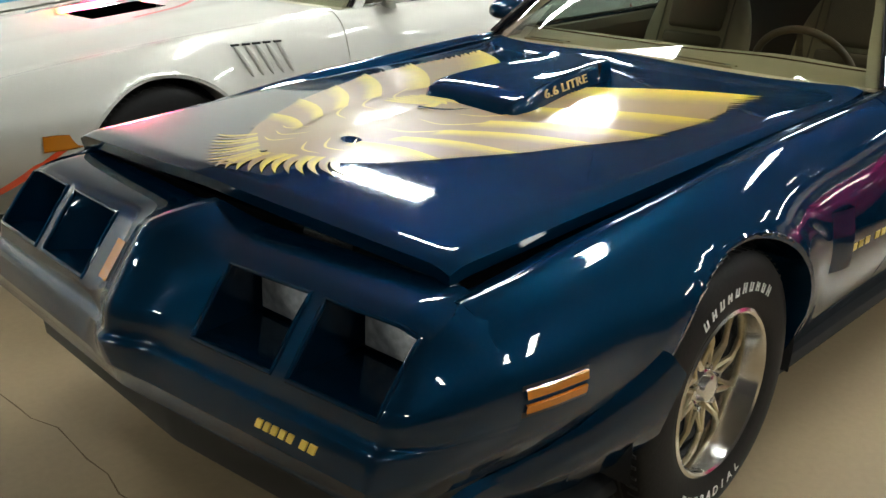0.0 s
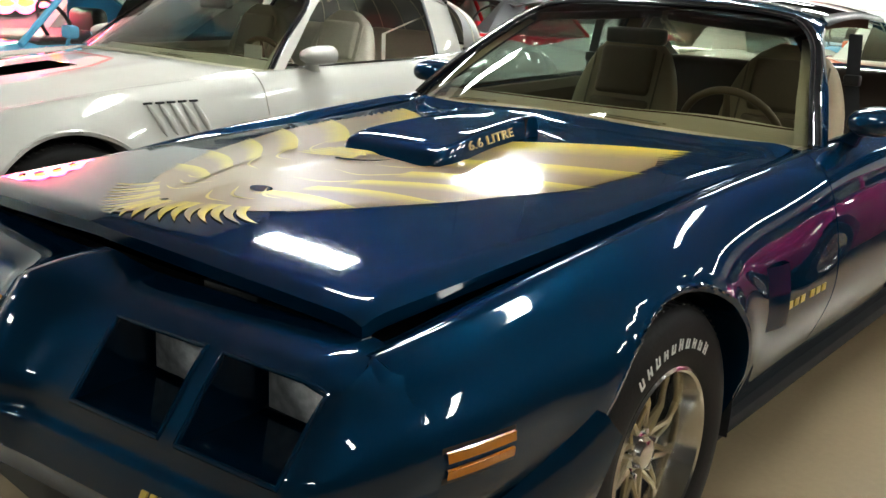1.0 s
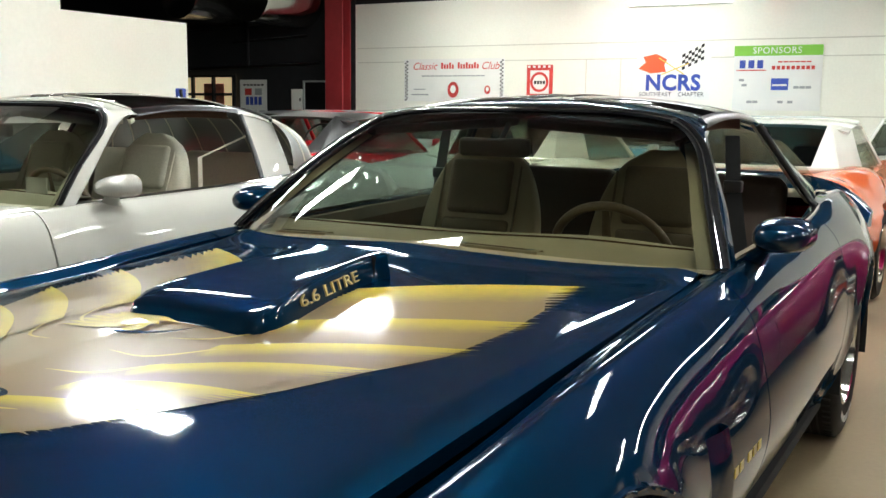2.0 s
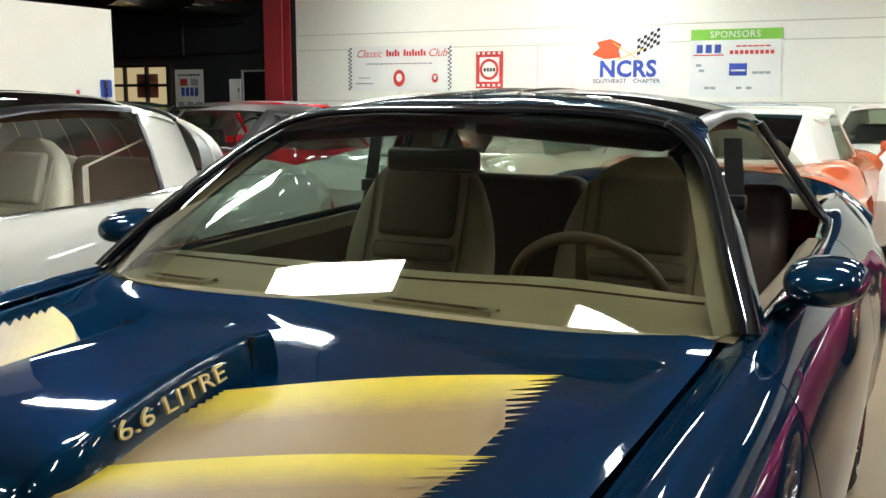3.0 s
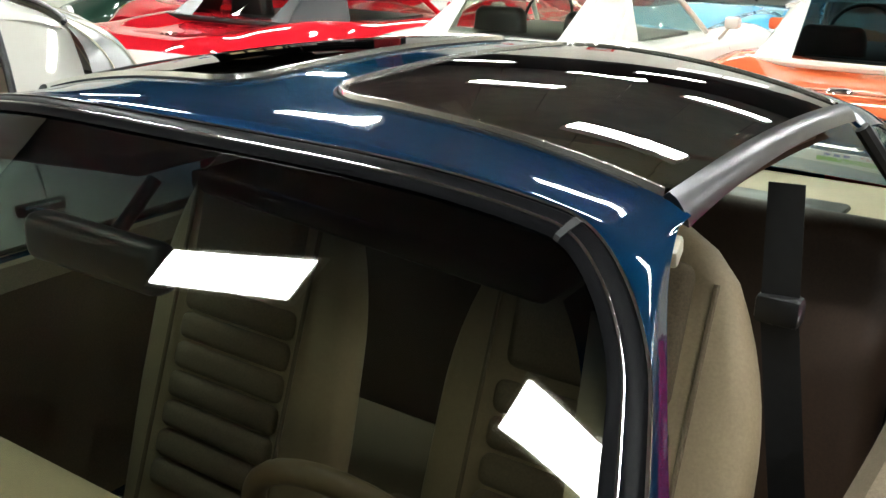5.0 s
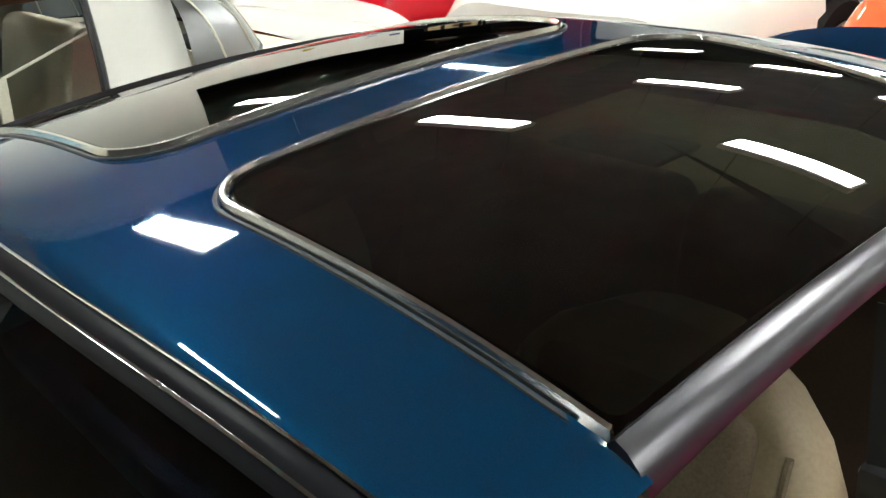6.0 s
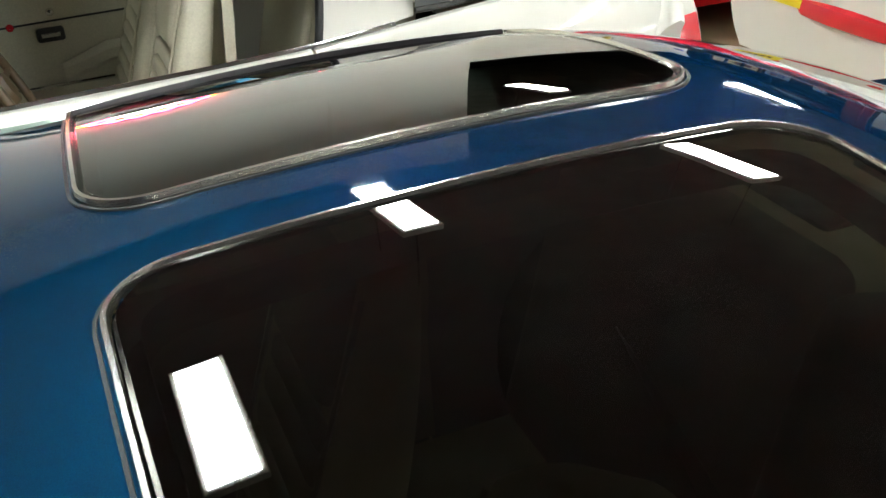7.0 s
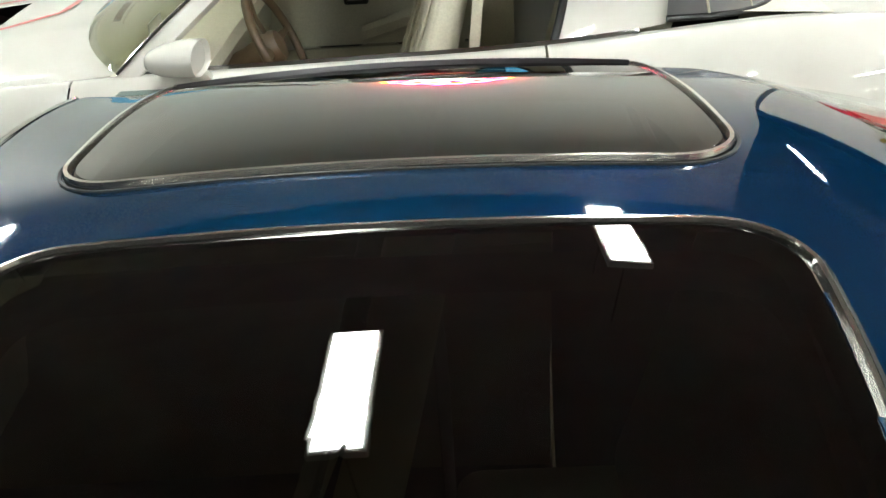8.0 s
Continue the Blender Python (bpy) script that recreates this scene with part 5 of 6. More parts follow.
# ---------------------------------------------------------------- other parked cars: rounded sports cars
SPORT = curve_at([
    # y, centre z, crest x, crest z, half width
    (0.00, 0.52, 0.42, 0.53, 0.60), (0.30, 0.64, 0.52, 0.68, 0.78), (0.95, 0.75, 0.62, 0.85, 0.89), (1.50, 0.81, 0.64, 0.83, 0.87),
    (2.00, 0.85, 0.66, 0.83, 0.85), (2.60, 0.85, 0.67, 0.84, 0.85), (3.30, 0.85, 0.66, 0.90, 0.90), (3.90, 0.82, 0.62, 0.86, 0.87),
    (4.35, 0.79, 0.58, 0.80, 0.83), (4.50, 0.70, 0.54, 0.70, 0.78)])


def sport_body():
    bm = bmesh.new()
    rows = []
    for i in range(61):
        y = 4.5 * i / 60
        zc, xc, zf, w = SPORT(y)
        half = spline([(0, zc), (xc * 0.5, zc + 0.004), (xc, zf), (w * 0.93, zf - 0.10), (w, 0.50), (w * 0.95, 0.30), (w * 0.86, 0.18)], 22)
        rows.append([(-x, y, z) for x, z in reversed(half[1:])] + [(x, y, z) for x, z in half])
    for r in rows:
        for j, (x, y, z) in enumerate(r):
            for ax in (0.95, 3.40):
                d = math.hypot(y - ax, z - 0.32)
                if d < 0.36 and z < 0.70 and abs(x) > 0.5:
                    r[j] = (x, ax + (y - ax) * 0.36 / max(d, 0.02), max(0.32 + (z - 0.32) * 0.36 / max(d, 0.02), 0.18)) if d > 0.30 else (math.copysign(0.66, x), y, z)
    vs = grid(bm, rows)
    bm.faces.new(vs[0])
    bm.faces.new(vs[-1][::-1])
    return bm


def sport_wheel(parent, x, y):
    w = new("wheel")
    w.parent = parent
    w.location = (x, y, 0.32)
    w.rotation_euler = (0, 0, 0 if x > 0 else math.pi)
    bm = bmesh.new()
    lathe(bm, [(0.19, -0.10), (0.29, -0.10), (0.32, -0.07), (0.32, 0.07), (0.29, 0.10), (0.21, 0.10), (0.19, 0.08)], seg=36)
    part("tyre", bm, RUBBER, w)
    bm = bmesh.new()
    lathe(bm, [(0.205, 0.09), (0.20, 0.103), (0.185, 0.095), (0.15, 0.05), (0.06, 0.055), (0.04, 0.085), (0.001, 0.085)], seg=36)
    part("rim", bm, POLISHED, w)
    for k in range(8):
        a = 2 * math.pi * k / 8
        bm = bmesh.new()
        box(bm, (0.052, -0.012, 0.07), (0.07, 0.012, 0.16), 0.004)
        bmesh.ops.transform(bm, matrix=Matrix.Rotation(a, 4, "X"), verts=bm.verts)
        part("vane", bm, CHROME, w)
    return w


def pane(name, corners, mat, parent, bow=(0, 0, 0), n=8):
    a, b, c, d = [np.array(p, float) for p in corners]
    bm = bmesh.new()
    rows = []
    for i in range(n + 1):
        v = i / n
        rows.append([tuple((a + (b - a) * j / n) * (1 - v) + (d + (c - d) * j / n) * v + np.array(bow) * math.sin(math.pi * j / n)) for j in range(n + 1)])
    grid(bm, rows)
    ob = part(name, bm, mat, parent)
    if mat in (GLASS, DARK_GLASS):
        ob.visible_shadow = False
    return ob


def sports_car(place, label, paint, top, top_mat, lamps=2, group="", lower=None):
    """top: soft, hard or open."""
    root = empty("sports_car", place, label, "car", group)
    bm = sport_body()
    if lower is not None:
        for f in bm.faces:
            if f.calc_center_median().z < 0.47:
                f.material_index = 1
    part("body", bm, [paint, lower] if lower is not None else paint, root)
    for x, y in ((0.77, 0.95), (-0.77, 0.95), (0.77, 3.40), (-0.77, 3.40)):
        sport_wheel(root, x, y)
    # bumpers, lamps, door seams
    bm = bmesh.new()
    tube(bm, [(x, 0.05 + 0.30 * (abs(x) / 0.7) ** 2.2, 0.47) for x in [-0.70 + 1.4 * k / 16 for k in range(17)]], 0.028, seg=8, flat=1.6)
    part("front_bumper", bm, CHROME, root)
    bm = bmesh.new()
    tube(bm, [(x, 4.50 - 0.22 * (abs(x) / 0.72) ** 2.5, 0.45) for x in [-0.72 + 1.44 * k / 16 for k in range(17)]], 0.030, seg=8, flat=1.6)
    part("rear_bumper", bm, CHROME if lamps == 1 else TAIL_RED, root)
    for s in (-1, 1):
        for k in range(lamps):
            bm = bmesh.new()
            lathe(bm, [(0.001, 0.03), (0.045, 0.025), (0.058, 0.01), (0.06, -0.05)], seg=20, axis="y", centre=(s * (0.30 + 0.17 * k), 4.475 - 0.03 * k, 0.61))
            part("tail_lamp", bm, TAIL_RED, root)
        bm = bmesh.new()
        lathe(bm, [(0.001, -0.035), (0.05, -0.03), (0.075, -0.01), (0.08, 0.05)], seg=20, axis="y", centre=(s * 0.55, 0.20, 0.60))
        part("headlamp", bm, LENS, root)
        for y in (1.75, 2.95):
            bm = bmesh.new()
            pts = []
            zc, xc, zf, w = SPORT(y)
            for z in (0.28, 0.40, 0.50, 0.60, 0.68, zf - 0.08):
                pts.append((s * (w * (1 - 0.05 * ((0.5 - z) / 0.22) ** 2 if z < 0.5 else 1 - 0.09 * ((z - 0.5) / 0.25) ** 2) + 0.001), y, z))
            tube(bm, pts, 0.003, seg=5)
            part("door_seam", bm, SEAL, root)
        bm = bmesh.new()
        box(bm, (s * 0.90 - 0.05, 2.02, 0.90), (s * 0.90 + 0.05, 2.09, 0.975), 0.02)
        tube(bm, [(s * 0.82, 2.07, 0.83), (s * 0.88, 2.06, 0.91)], 0.012, seg=6)
        part("door_mirror", bm, paint, root)
        # seat backs
        part("seat_back", cushion((s * 0.33 - 0.22, 2.86, 0.60), (s * 0.33 + 0.22, 2.98, 1.02), 0.05, taper=0.25), BLACKTRIM, root)
    bm = bmesh.new()
    rings = []
    sw = Matrix.Translation((0.33, 2.30, 0.93)) @ Matrix.Rotation(radians(-65), 4, "X")
    for k in range(28):
        a = 2 * math.pi * k / 28
        rings.append([sw @ Vector(((0.18 + 0.012 * math.cos(b)) * math.cos(a), (0.18 + 0.012 * math.cos(b)) * math.sin(a), 0.012 * math.sin(b))) for b in [2 * math.pi * q / 6 for q in range(6)]])
    rings.append(rings[0])
    grid(bm, rings, close=True)
    part("steering_wheel", bm, BLACKTRIM, root)
    # cabin well
    bm = bmesh.new()
    box(bm, (-0.60, 2.02, 0.60), (0.60, 3.10, 0.866), 0.02)
    part("cabin_well", bm, BLACKTRIM, root)
    A0, A1 = (0.66, 1.88, 0.85), (0.52, 2.30, 1.19)
    pane("windscreen", [(-0.66, 1.88, 0.85), (0.66, 1.88, 0.85), (0.52, 2.30, 1.19), (-0.52, 2.30, 1.19)], GLASS, root, bow=(0, -0.10, 0.01))
    frame_mat = CHROME if top == "open" else paint if top == "hard" else top_mat
    bm = bmesh.new()
    pts = [(-0.66, 1.88, 0.85)] + [(-0.52, 2.30, 1.19)] + [(0.52 * u, 2.30 - 0.10 * math.cos(u * math.pi / 2), 1.20) for u in [-0.8 + 0.2 * k for k in range(9)]] + [(0.52, 2.30, 1.19), (0.66, 1.88, 0.85)]
    tube(bm, pts, 0.020, seg=8)
    part("windscreen_frame", bm, frame_mat, root)
    if top != "open":
        bm = bmesh.new()
        rows = []
        for i in range(13):
            v = i / 12
            y = 2.26 + 0.80 * v
            z = 1.205 + 0.02 * math.sin(math.pi * v) - 0.03 * v * v
            rows.append([(0.56 * u, y - 0.08 * (1 - u * u) * (1 - v), z - 0.05 * u ** 4) for u in [-1 + k / 8 for k in range(17)]])
        grid(bm, rows)
        shell(bm, 0.02)
        part("roof", bm, top_mat, root)
        pane("rear_screen", [(-0.40, 3.42, 0.90), (0.40, 3.42, 0.90), (0.44, 3.06, 1.17), (-0.44, 3.06, 1.17)], BLUE_GLASS if top == "soft" else GLASS, root, bow=(0, 0.06, 0.01))
        for s in (-1, 1):
            pane("roof_quarter", [(s * 0.66, 2.95, 0.86), (s * 0.58, 3.50, 0.87), (s * 0.42, 3.06, 1.185), (s * 0.56, 2.90, 1.15)], top_mat, root, bow=(s * 0.02, 0, 0))
            pane("roof_shoulder", [(s * 0.58, 3.50, 0.87), (s * 0.38, 3.46, 0.88), (s * 0.42, 3.06, 1.185), (s * 0.44, 3.05, 1.185)], top_mat, root)
            pane("door_glass", [(s * 0.67, 1.98, 0.86), (s * 0.66, 2.95, 0.86), (s * 0.56, 2.90, 1.15), (s * 0.54, 2.34, 1.17)], GLASS, root)
        bm = bmesh.new()
        tube(bm, [(x, 3.50 + 0.04 * (1 - (x / 0.6) ** 2), 0.875) for x in [-0.6 + 0.1 * k for k in range(13)]], 0.022, seg=8)
        part("rear_bow", bm, top_mat, root)
    bm = bmesh.new()
    lathe(bm, [(0.001, 0.012), (0.05, 0.010), (0.06, 0.0)], seg=20, axis="z", centre=(0, 3.98, float(SPORT(3.98)[0]) + 0.002))
    part("fuel_cap", bm, CHROME, root)
    return root


def away(x, tail_y):
    """Pose of a car that shows its tail to the aisle, at the tail's y."""
    return pose(x, tail_y + 4.5, 0, 0, 0, 180)


# ---------------------------------------------------------------- hall
def wall_box(name, lo, hi, mat, label, bevel=0.0):
    bm = bmesh.new()
    box(bm, lo, hi, bevel)
    return tagged(finish(bm, name, mat, smooth=False), label, name.split("_")[0], kind="structure")


wall_box("floor", (-16, -9, -0.12), (14, 14.2, 0.0), FLOOR, "tan sealed concrete floor with fine cracks")
north = wall_box("wall_north", (-8.55, 14.0, 0), (14, 14.2, 3.0), WALL, "cream painted wall with banners")
wall_box("trim_north", (-8.55, 14.02, 3.0), (14, 14.2, 4.1), BLACKWALL, "dark band above the cream wall")
wall_box("wall_south", (-16, -9.2, 0), (14, -9.0, 4.1), DIM_WALL, "dark grey wall behind the cars")
wall_box("wall_east", (14, -9.2, 0), (14.2, 14.2, 4.1), DIM_WALL, "dark grey side wall of the hall")
wall_box("wall_west", (-5.75, -9, 0), (-5.55, 5.41, 4.0), WALL, "cream painted partition wall")
wall_box("wall_west_2", (-8.7, 6.6, 0), (-8.5, 9.9, 2.37), WALL, "lower cream partition with notices on it")
wall_box("wall_bay", (-16, 14.0, 0), (-8.55, 14.2, 4.1), BLACKWALL, "black painted wall of the work bay")
wall_box("wall_bay_west", (-16.2, -9.2, 0), (-16.0, 14.2, 4.1), BLACKWALL, "black painted far wall of the bay")
wall_box("ceiling", (-16, -9.2, 4.1), (14, 14.2, 4.3), CEILING, "dark ceiling above hanging strip lights")
# seams in the wall panels
for z, x0, x1 in ((2.26, -8.5, 14), (2.02, -8.5, 14), (1.21, -8.5, 14)):
    bm = bmesh.new()
    box(bm, (x0, 13.992, z - 0.008), (x1, 14.0, z + 0.008), 0.003)
    part("panel_seam", bm, material("cream_seam", (0.62, 0.60, 0.52), rough=0.7), north, smooth=False)
for x in (-6.6, -4.3, -3.75, 0.4, 3.0, 6.0):
    bm = bmesh.new()
    box(bm, (x - 0.006, 13.993, 0), (x + 0.006, 14.0, 2.02))
    part("panel_joint", bm, bpy.data.materials["cream_seam"], north, smooth=False)
# bright strip windows high on the wall
SKYLIGHT = material("bright_frosted_pane", (0.95, 0.98, 1.0), rough=0.4, emit=3.0)
for x0, x1 in ((-3.65, -2.14), (-0.72, 0.78)):
    w = tagged(new("window_high"), "frosted bright strip window under the dark band", "window", "strip windows", "structure")
    w.matrix_basis = pose(x0, 13.97, 2.76)
    bm = bmesh.new()
    box(bm, (0.02, 0.0, 0.02), (x1 - x0 - 0.02, 0.015, 0.20))
    part("pane", bm, SKYLIGHT, w, smooth=False)
    for lo, hi in (((0, -0.012, 0), (x1 - x0, 0.025, 0.02)), ((0, -0.012, 0.20), (x1 - x0, 0.025, 0.22)), (((x1 - x0) / 2 - 0.02, -0.013, 0.02), ((x1 - x0) / 2 + 0.02, 0.02, 0.20))):
        bm = bmesh.new()
        box(bm, lo, hi, 0.003)
        part("window_frame", bm, CREAM, w, smooth=False)
# floor cracks
CRACK = material("floor_crack", (0.13, 0.09, 0.05), rough=0.9)
bm = bmesh.new()
rows = []
for k in range(60):
    x = -4.2 + 0.10 * k
    y = 0.13 + 0.014 * math.sin(k * 0.9) + 0.01 * math.sin(k * 2.3)
    w = 0.0012 + 0.0012 * abs(math.sin(k * 1.7))
    rows.append([(x, y - w, 0.0012), (x, y + w, 0.0012)])
grid(bm, rows)
tagged(part("floor_joint", bm, CRACK, None), "thin dark crack across the concrete floor", "crack", kind="structure")
LAMPS = [(-1.54, 2.64), (1.03, 2.46), (-3.44, 4.00), (-3.40, 6.33), (-3.12, 8.70), (-3.20, 10.9), (-3.15, 12.8), (-0.87, 6.80), (-1.20, 9.90),
         (-6.80, 6.70), (-6.30, 9.20), (-6.0, 12.4), (1.6, 5.2), (1.6, 8.3), (4.4, 2.1), (4.4, 5.2), (4.4, 8.3), (7.2, 6.5),
         (4.4, -1.0), (-4.5, -0.4), (-4.5, -2.6), (-1.5, -4.2), (4.4, -4.2), (1.8, 11.6), (5.0, 11.6), (8.5, 10.5)]
TUBE = material("lamp_diffuser", (0.94, 1.0, 0.95), emit=LAMP_POWER)
lamp0 = empty("ceiling_light", pose(0, 0, CEIL), "white strip light hanging on two rods", "ceiling light", "strip lights")
bm = bmesh.new()
box(bm, (-0.53, -0.122, 0.012), (0.53, 0.122, 0.075), 0.01)
part("housing", bm, CREAM, lamp0)
bm = bmesh.new()
box(bm, (-0.50, -0.100, 0.0), (0.50, 0.100, 0.014), 0.004)
part("diffuser", bm, TUBE, lamp0)
for sx in (-0.4, 0.4):
    bm = bmesh.new()
    tube(bm, [(sx, 0, 0.07), (sx, 0, 4.10 - CEIL)], 0.006, seg=6)
    part("hanging_rod", bm, CHROME, lamp0)
for i, (x, y) in enumerate(LAMPS):
    if i:
        copy_thing(lamp0, pose(x, y, CEIL))
    else:
        lamp0.matrix_basis = pose(x, y, CEIL)

# ---- neon sign on the partition
neon = empty("neon_sign", pose(-5.53, 3.02, 1.28), "oval neon sign with pink and orange tubes", "neon sign")
bm = bmesh.new()
bm.faces.new([bm.verts.new((0.0, 0.48 * math.cos(a), 0.37 * math.sin(a))) for a in [2 * math.pi * k / 40 for k in range(40)]])
bmesh.ops.solidify(bm, geom=list(bm.faces), thickness=0.03)
part("backing_plate", bm, BLACKTRIM, neon)
PINK = material("pink_tube_light", (1.0, 0.07, 0.22), emit=34)
for col, ry, rz, em, nm in (((1.0, 0.30, 0.04), 0.46, 0.27, 22, "orange_tube"), ((1.0, 0.85, 0.88), 0.25, 0.16, 40, "white_tube"), ((0.45, 1.0, 0.75), 0.16, 0.09, 30, "green_tube")):
    bm = bmesh.new()
    pts = [(0.05, ry * math.cos(a), rz * math.sin(a)) for a in [2 * math.pi * k / 64 for k in range(65)]]
    tube(bm, pts, 0.024, seg=8)
    part(nm, bm, material(nm + "_light", col, emit=em), neon)
for k in range(14):
    a0 = 2 * math.pi * k / 14
    bm = bmesh.new()
    c = (0.35 * math.cos(a0), 0.245 * math.sin(a0))
    tube(bm, [(0.05, c[0] + 0.08 * math.cos(b), c[1] + 0.08 * math.sin(b)) for b in [2 * math.pi * q / 16 for q in range(17)]], 0.026, seg=8)
    part("petal_tube", bm, PINK, neon)

# ---- bay: red post, glazed door, ducts, braces
bm = bmesh.new()
for lo, hi in (((-8.98, 13.70, 0), (-8.62, 13.73, 4.1)), ((-8.98, 13.93, 0), (-8.62, 13.96, 4.1)), ((-8.82, 13.73, 0), (-8.78, 13.93, 4.1))):
    box(bm, lo, hi, 0.004)
tagged(finish(bm, "steel_post", RED_STEEL, smooth=False), "red painted steel post beside the bay", "post", kind="structure")
door = empty("overhead_door", pose(-11.97, 13.9, 0.75), "black framed glazed panel door with lit office", "door")
# the office has no lamp; its light is a weak glow of the wall's material
bm = bmesh.new()
box(bm, (-0.78, 0.06, 0.0), (0.72, 0.08, 1.08))
part("office_wall", bm, material("glowing_office_wall", (0.80, 0.62, 0.34), rough=0.8, grain=0.03, stain=0.06, emit=0.55), door, "warm lit office wall behind the glass", smooth=False)
for z in (0.0, 0.36, 0.72, 1.06):
    bm = bmesh.new()
    box(bm, (-0.80, -0.03, z - 0.025), (0.74, 0.03, z + 0.025), 0.005)
    part("rail", bm, BLACKTRIM, door)
for x in (-0.80, -0.28, 0.24, 0.74):
    bm = bmesh.new()
    box(bm, (x - 0.025, -0.034, -0.02), (x + 0.025, 0.034, 1.085), 0.005)
    part("stile", bm, BLACKTRIM, door)
bm = bmesh.new()
box(bm, (-0.05, 0.045, 0.50), (0.45, 0.058, 0.92), 0.004)
part("picture", bm, material("picture_print", (0.45, 0.16, 0.10), rough=0.5, stain=0.6, stain_scale=7), door)
for k, (x0, x1, z) in enumerate(((-12.4, -9.3, 2.02), (-11.3, -9.6, 2.5), (-13.5, -10.0, 2.75))):
    bm = bmesh.new()
    tube(bm, [(x0, 13.978, z - 0.08), (x1, 13.978, z)], 0.025, seg=8)
    tagged(finish(bm, "ceiling_brace", SATIN), "grey steel brace under the dark ceiling", "brace", "braces")
bm = bmesh.new()
tube(bm, [(-10.9, 13.93, 4.1), (-10.9, 13.93, 1.98)], 0.025, seg=8)
tagged(finish(bm, "ceiling_brace", SATIN), "upright grey steel brace in the bay", "brace", "braces")
for k, (x, z) in enumerate(((-11.1, 3.14), (-9.55, 3.04))):
    bm = bmesh.new()
    rows = []
    for i in range(25):
        rows.append([(x + 0.42 * (1 + 0.02 * (i % 2)) * math.cos(a), 12.4 + 0.06 * i, z + 0.42 * (1 + 0.02 * (i % 2)) * math.sin(a)) for a in [2 * math.pi * q / 20 for q in range(20)]])
    vs = grid(bm, rows, close=True)
    bm.faces.new(vs[0])
    bm.faces.new(vs[-1][::-1])
    for yy in (12.7, 13.5):
        tube(bm, [(x, yy, z + 0.40), (x, yy, 4.10)], 0.01, seg=6)
    tagged(finish(bm, "air_duct", POLISHED), "ribbed silver air duct under the ceiling", "duct", "air ducts")

# ---- notices and banners
PAPER = material("banner_white", (0.82, 0.81, 0.77), rough=0.6, stain=0.05)
INK_RED = material("banner_red", (0.62, 0.05, 0.04), rough=0.6)
INK_BLUE = material("banner_blue", (0.04, 0.08, 0.42), rough=0.6)
INK_GREEN = material("banner_green", (0.22, 0.55, 0.06), rough=0.6)
INK_GREY = material("banner_grey", (0.35, 0.36, 0.36), rough=0.6)
INK_BLACK = material("banner_black", (0.015, 0.015, 0.015), rough=0.6)


def flat(name, x0, x1, z0, z1, mat, parent, y=-0.008, label="", t=0.004):
    bm = bmesh.new()
    box(bm, (x0, y, z0), (x1, y + t, z1))
    return part(name, bm, mat, parent, label, smooth=False)


def banner(name, x0, x1, z0, z1, label, y=13.985, mat=None):
    b = empty(name, pose(x0, y, z0), label, "banner")
    flat("sheet", 0, x1 - x0, 0, z1 - z0, mat or PAPER, b, y=-0.003)
    return b


def words(text, size, x, z, mat, parent, name="lettering", y=-0.0095, shear=0.0, spacing=1.0, bold=0.0):
    return lettering(text, size, Matrix.Translation((x, y, z)) @ Matrix.Rotation(radians(90), 4, "X"), mat, parent, name=name, shear=shear, spacing=spacing, depth=0.001, bold=bold)


club = banner("club_banner", -7.55, -5.67, 1.37, 2.06, "white club banner with red script and checked ends")
for side in (0.02, 1.80):
    for k in range(22):
        flat("check", side + 0.03 * (k % 2), side + 0.03 * (k % 2) + 0.03, 0.01 + 0.030 * k, 0.037 + 0.030 * k, INK_BLACK, club)
words("Classic", 0.17, 0.40, 0.57, INK_RED, club, shear=0.35)
words("Club", 0.17, 1.62, 0.57, INK_RED, club, shear=0.35)
for x0, x1 in ((0.72, 0.98), (1.03, 1.44)):
    for k in range(int((x1 - x0) / 0.05)):
        flat("script_bar", x0 + 0.05 * k, x0 + 0.05 * k + 0.035, 0.53, 0.60 + 0.03 * (k % 3 == 0), INK_RED, club)
for k in range(14):
    flat("small_print_bar", 0.35 + 0.085 * k, 0.42 + 0.085 * k, 0.405, 0.425, INK_GREY, club)
flat("car_outline", 0.15, 0.48, 0.10, 0.12, INK_GREY, club)
flat("car_outline", 0.20, 0.42, 0.19, 0.205, INK_GREY, club)
for x, r in ((0.95, 0.13), (1.58, 0.07)):
    bm = bmesh.new()
    bm.faces.new([bm.verts.new((x + r * 0.8 * math.cos(a), -0.010, 0.19 + r * math.sin(a))) for a in [2 * math.pi * q / 20 for q in range(20)]])
    part("crest", bm, INK_RED, club)
    bm = bmesh.new()
    bm.faces.new([bm.verts.new((x + r * 0.4 * math.cos(a), -0.012, 0.20 + r * 0.5 * math.sin(a))) for a in [2 * math.pi * q / 20 for q in range(20)]])
    part("crest_centre", bm, PAPER, club)

small = banner("shield_sign", -5.28, -4.84, 1.40, 1.945, "red and white sign with a round emblem", mat=INK_RED)
flat("panel", 0.06, 0.38, 0.10, 0.46, PAPER, small, y=-0.007)
bm = bmesh.new()
lathe(bm, [(0.155, -0.012), (0.155, -0.016), (0.115, -0.016), (0.115, -0.012)], seg=30, axis="y", centre=(0.22, 0, 0.28))
part("ring", bm, INK_RED, small)
for k in range(4):
    flat("emblem_bar", 0.13 + 0.05 * k, 0.165 + 0.05 * k, 0.25, 0.30, INK_BLACK, small, y=-0.012)
for z in (0.03, 0.50):
    for k in range(5):
        flat("border_check", 0.02 + 0.085 * k, 0.06 + 0.085 * k, z, z + 0.035, PAPER, small, y=-0.007)

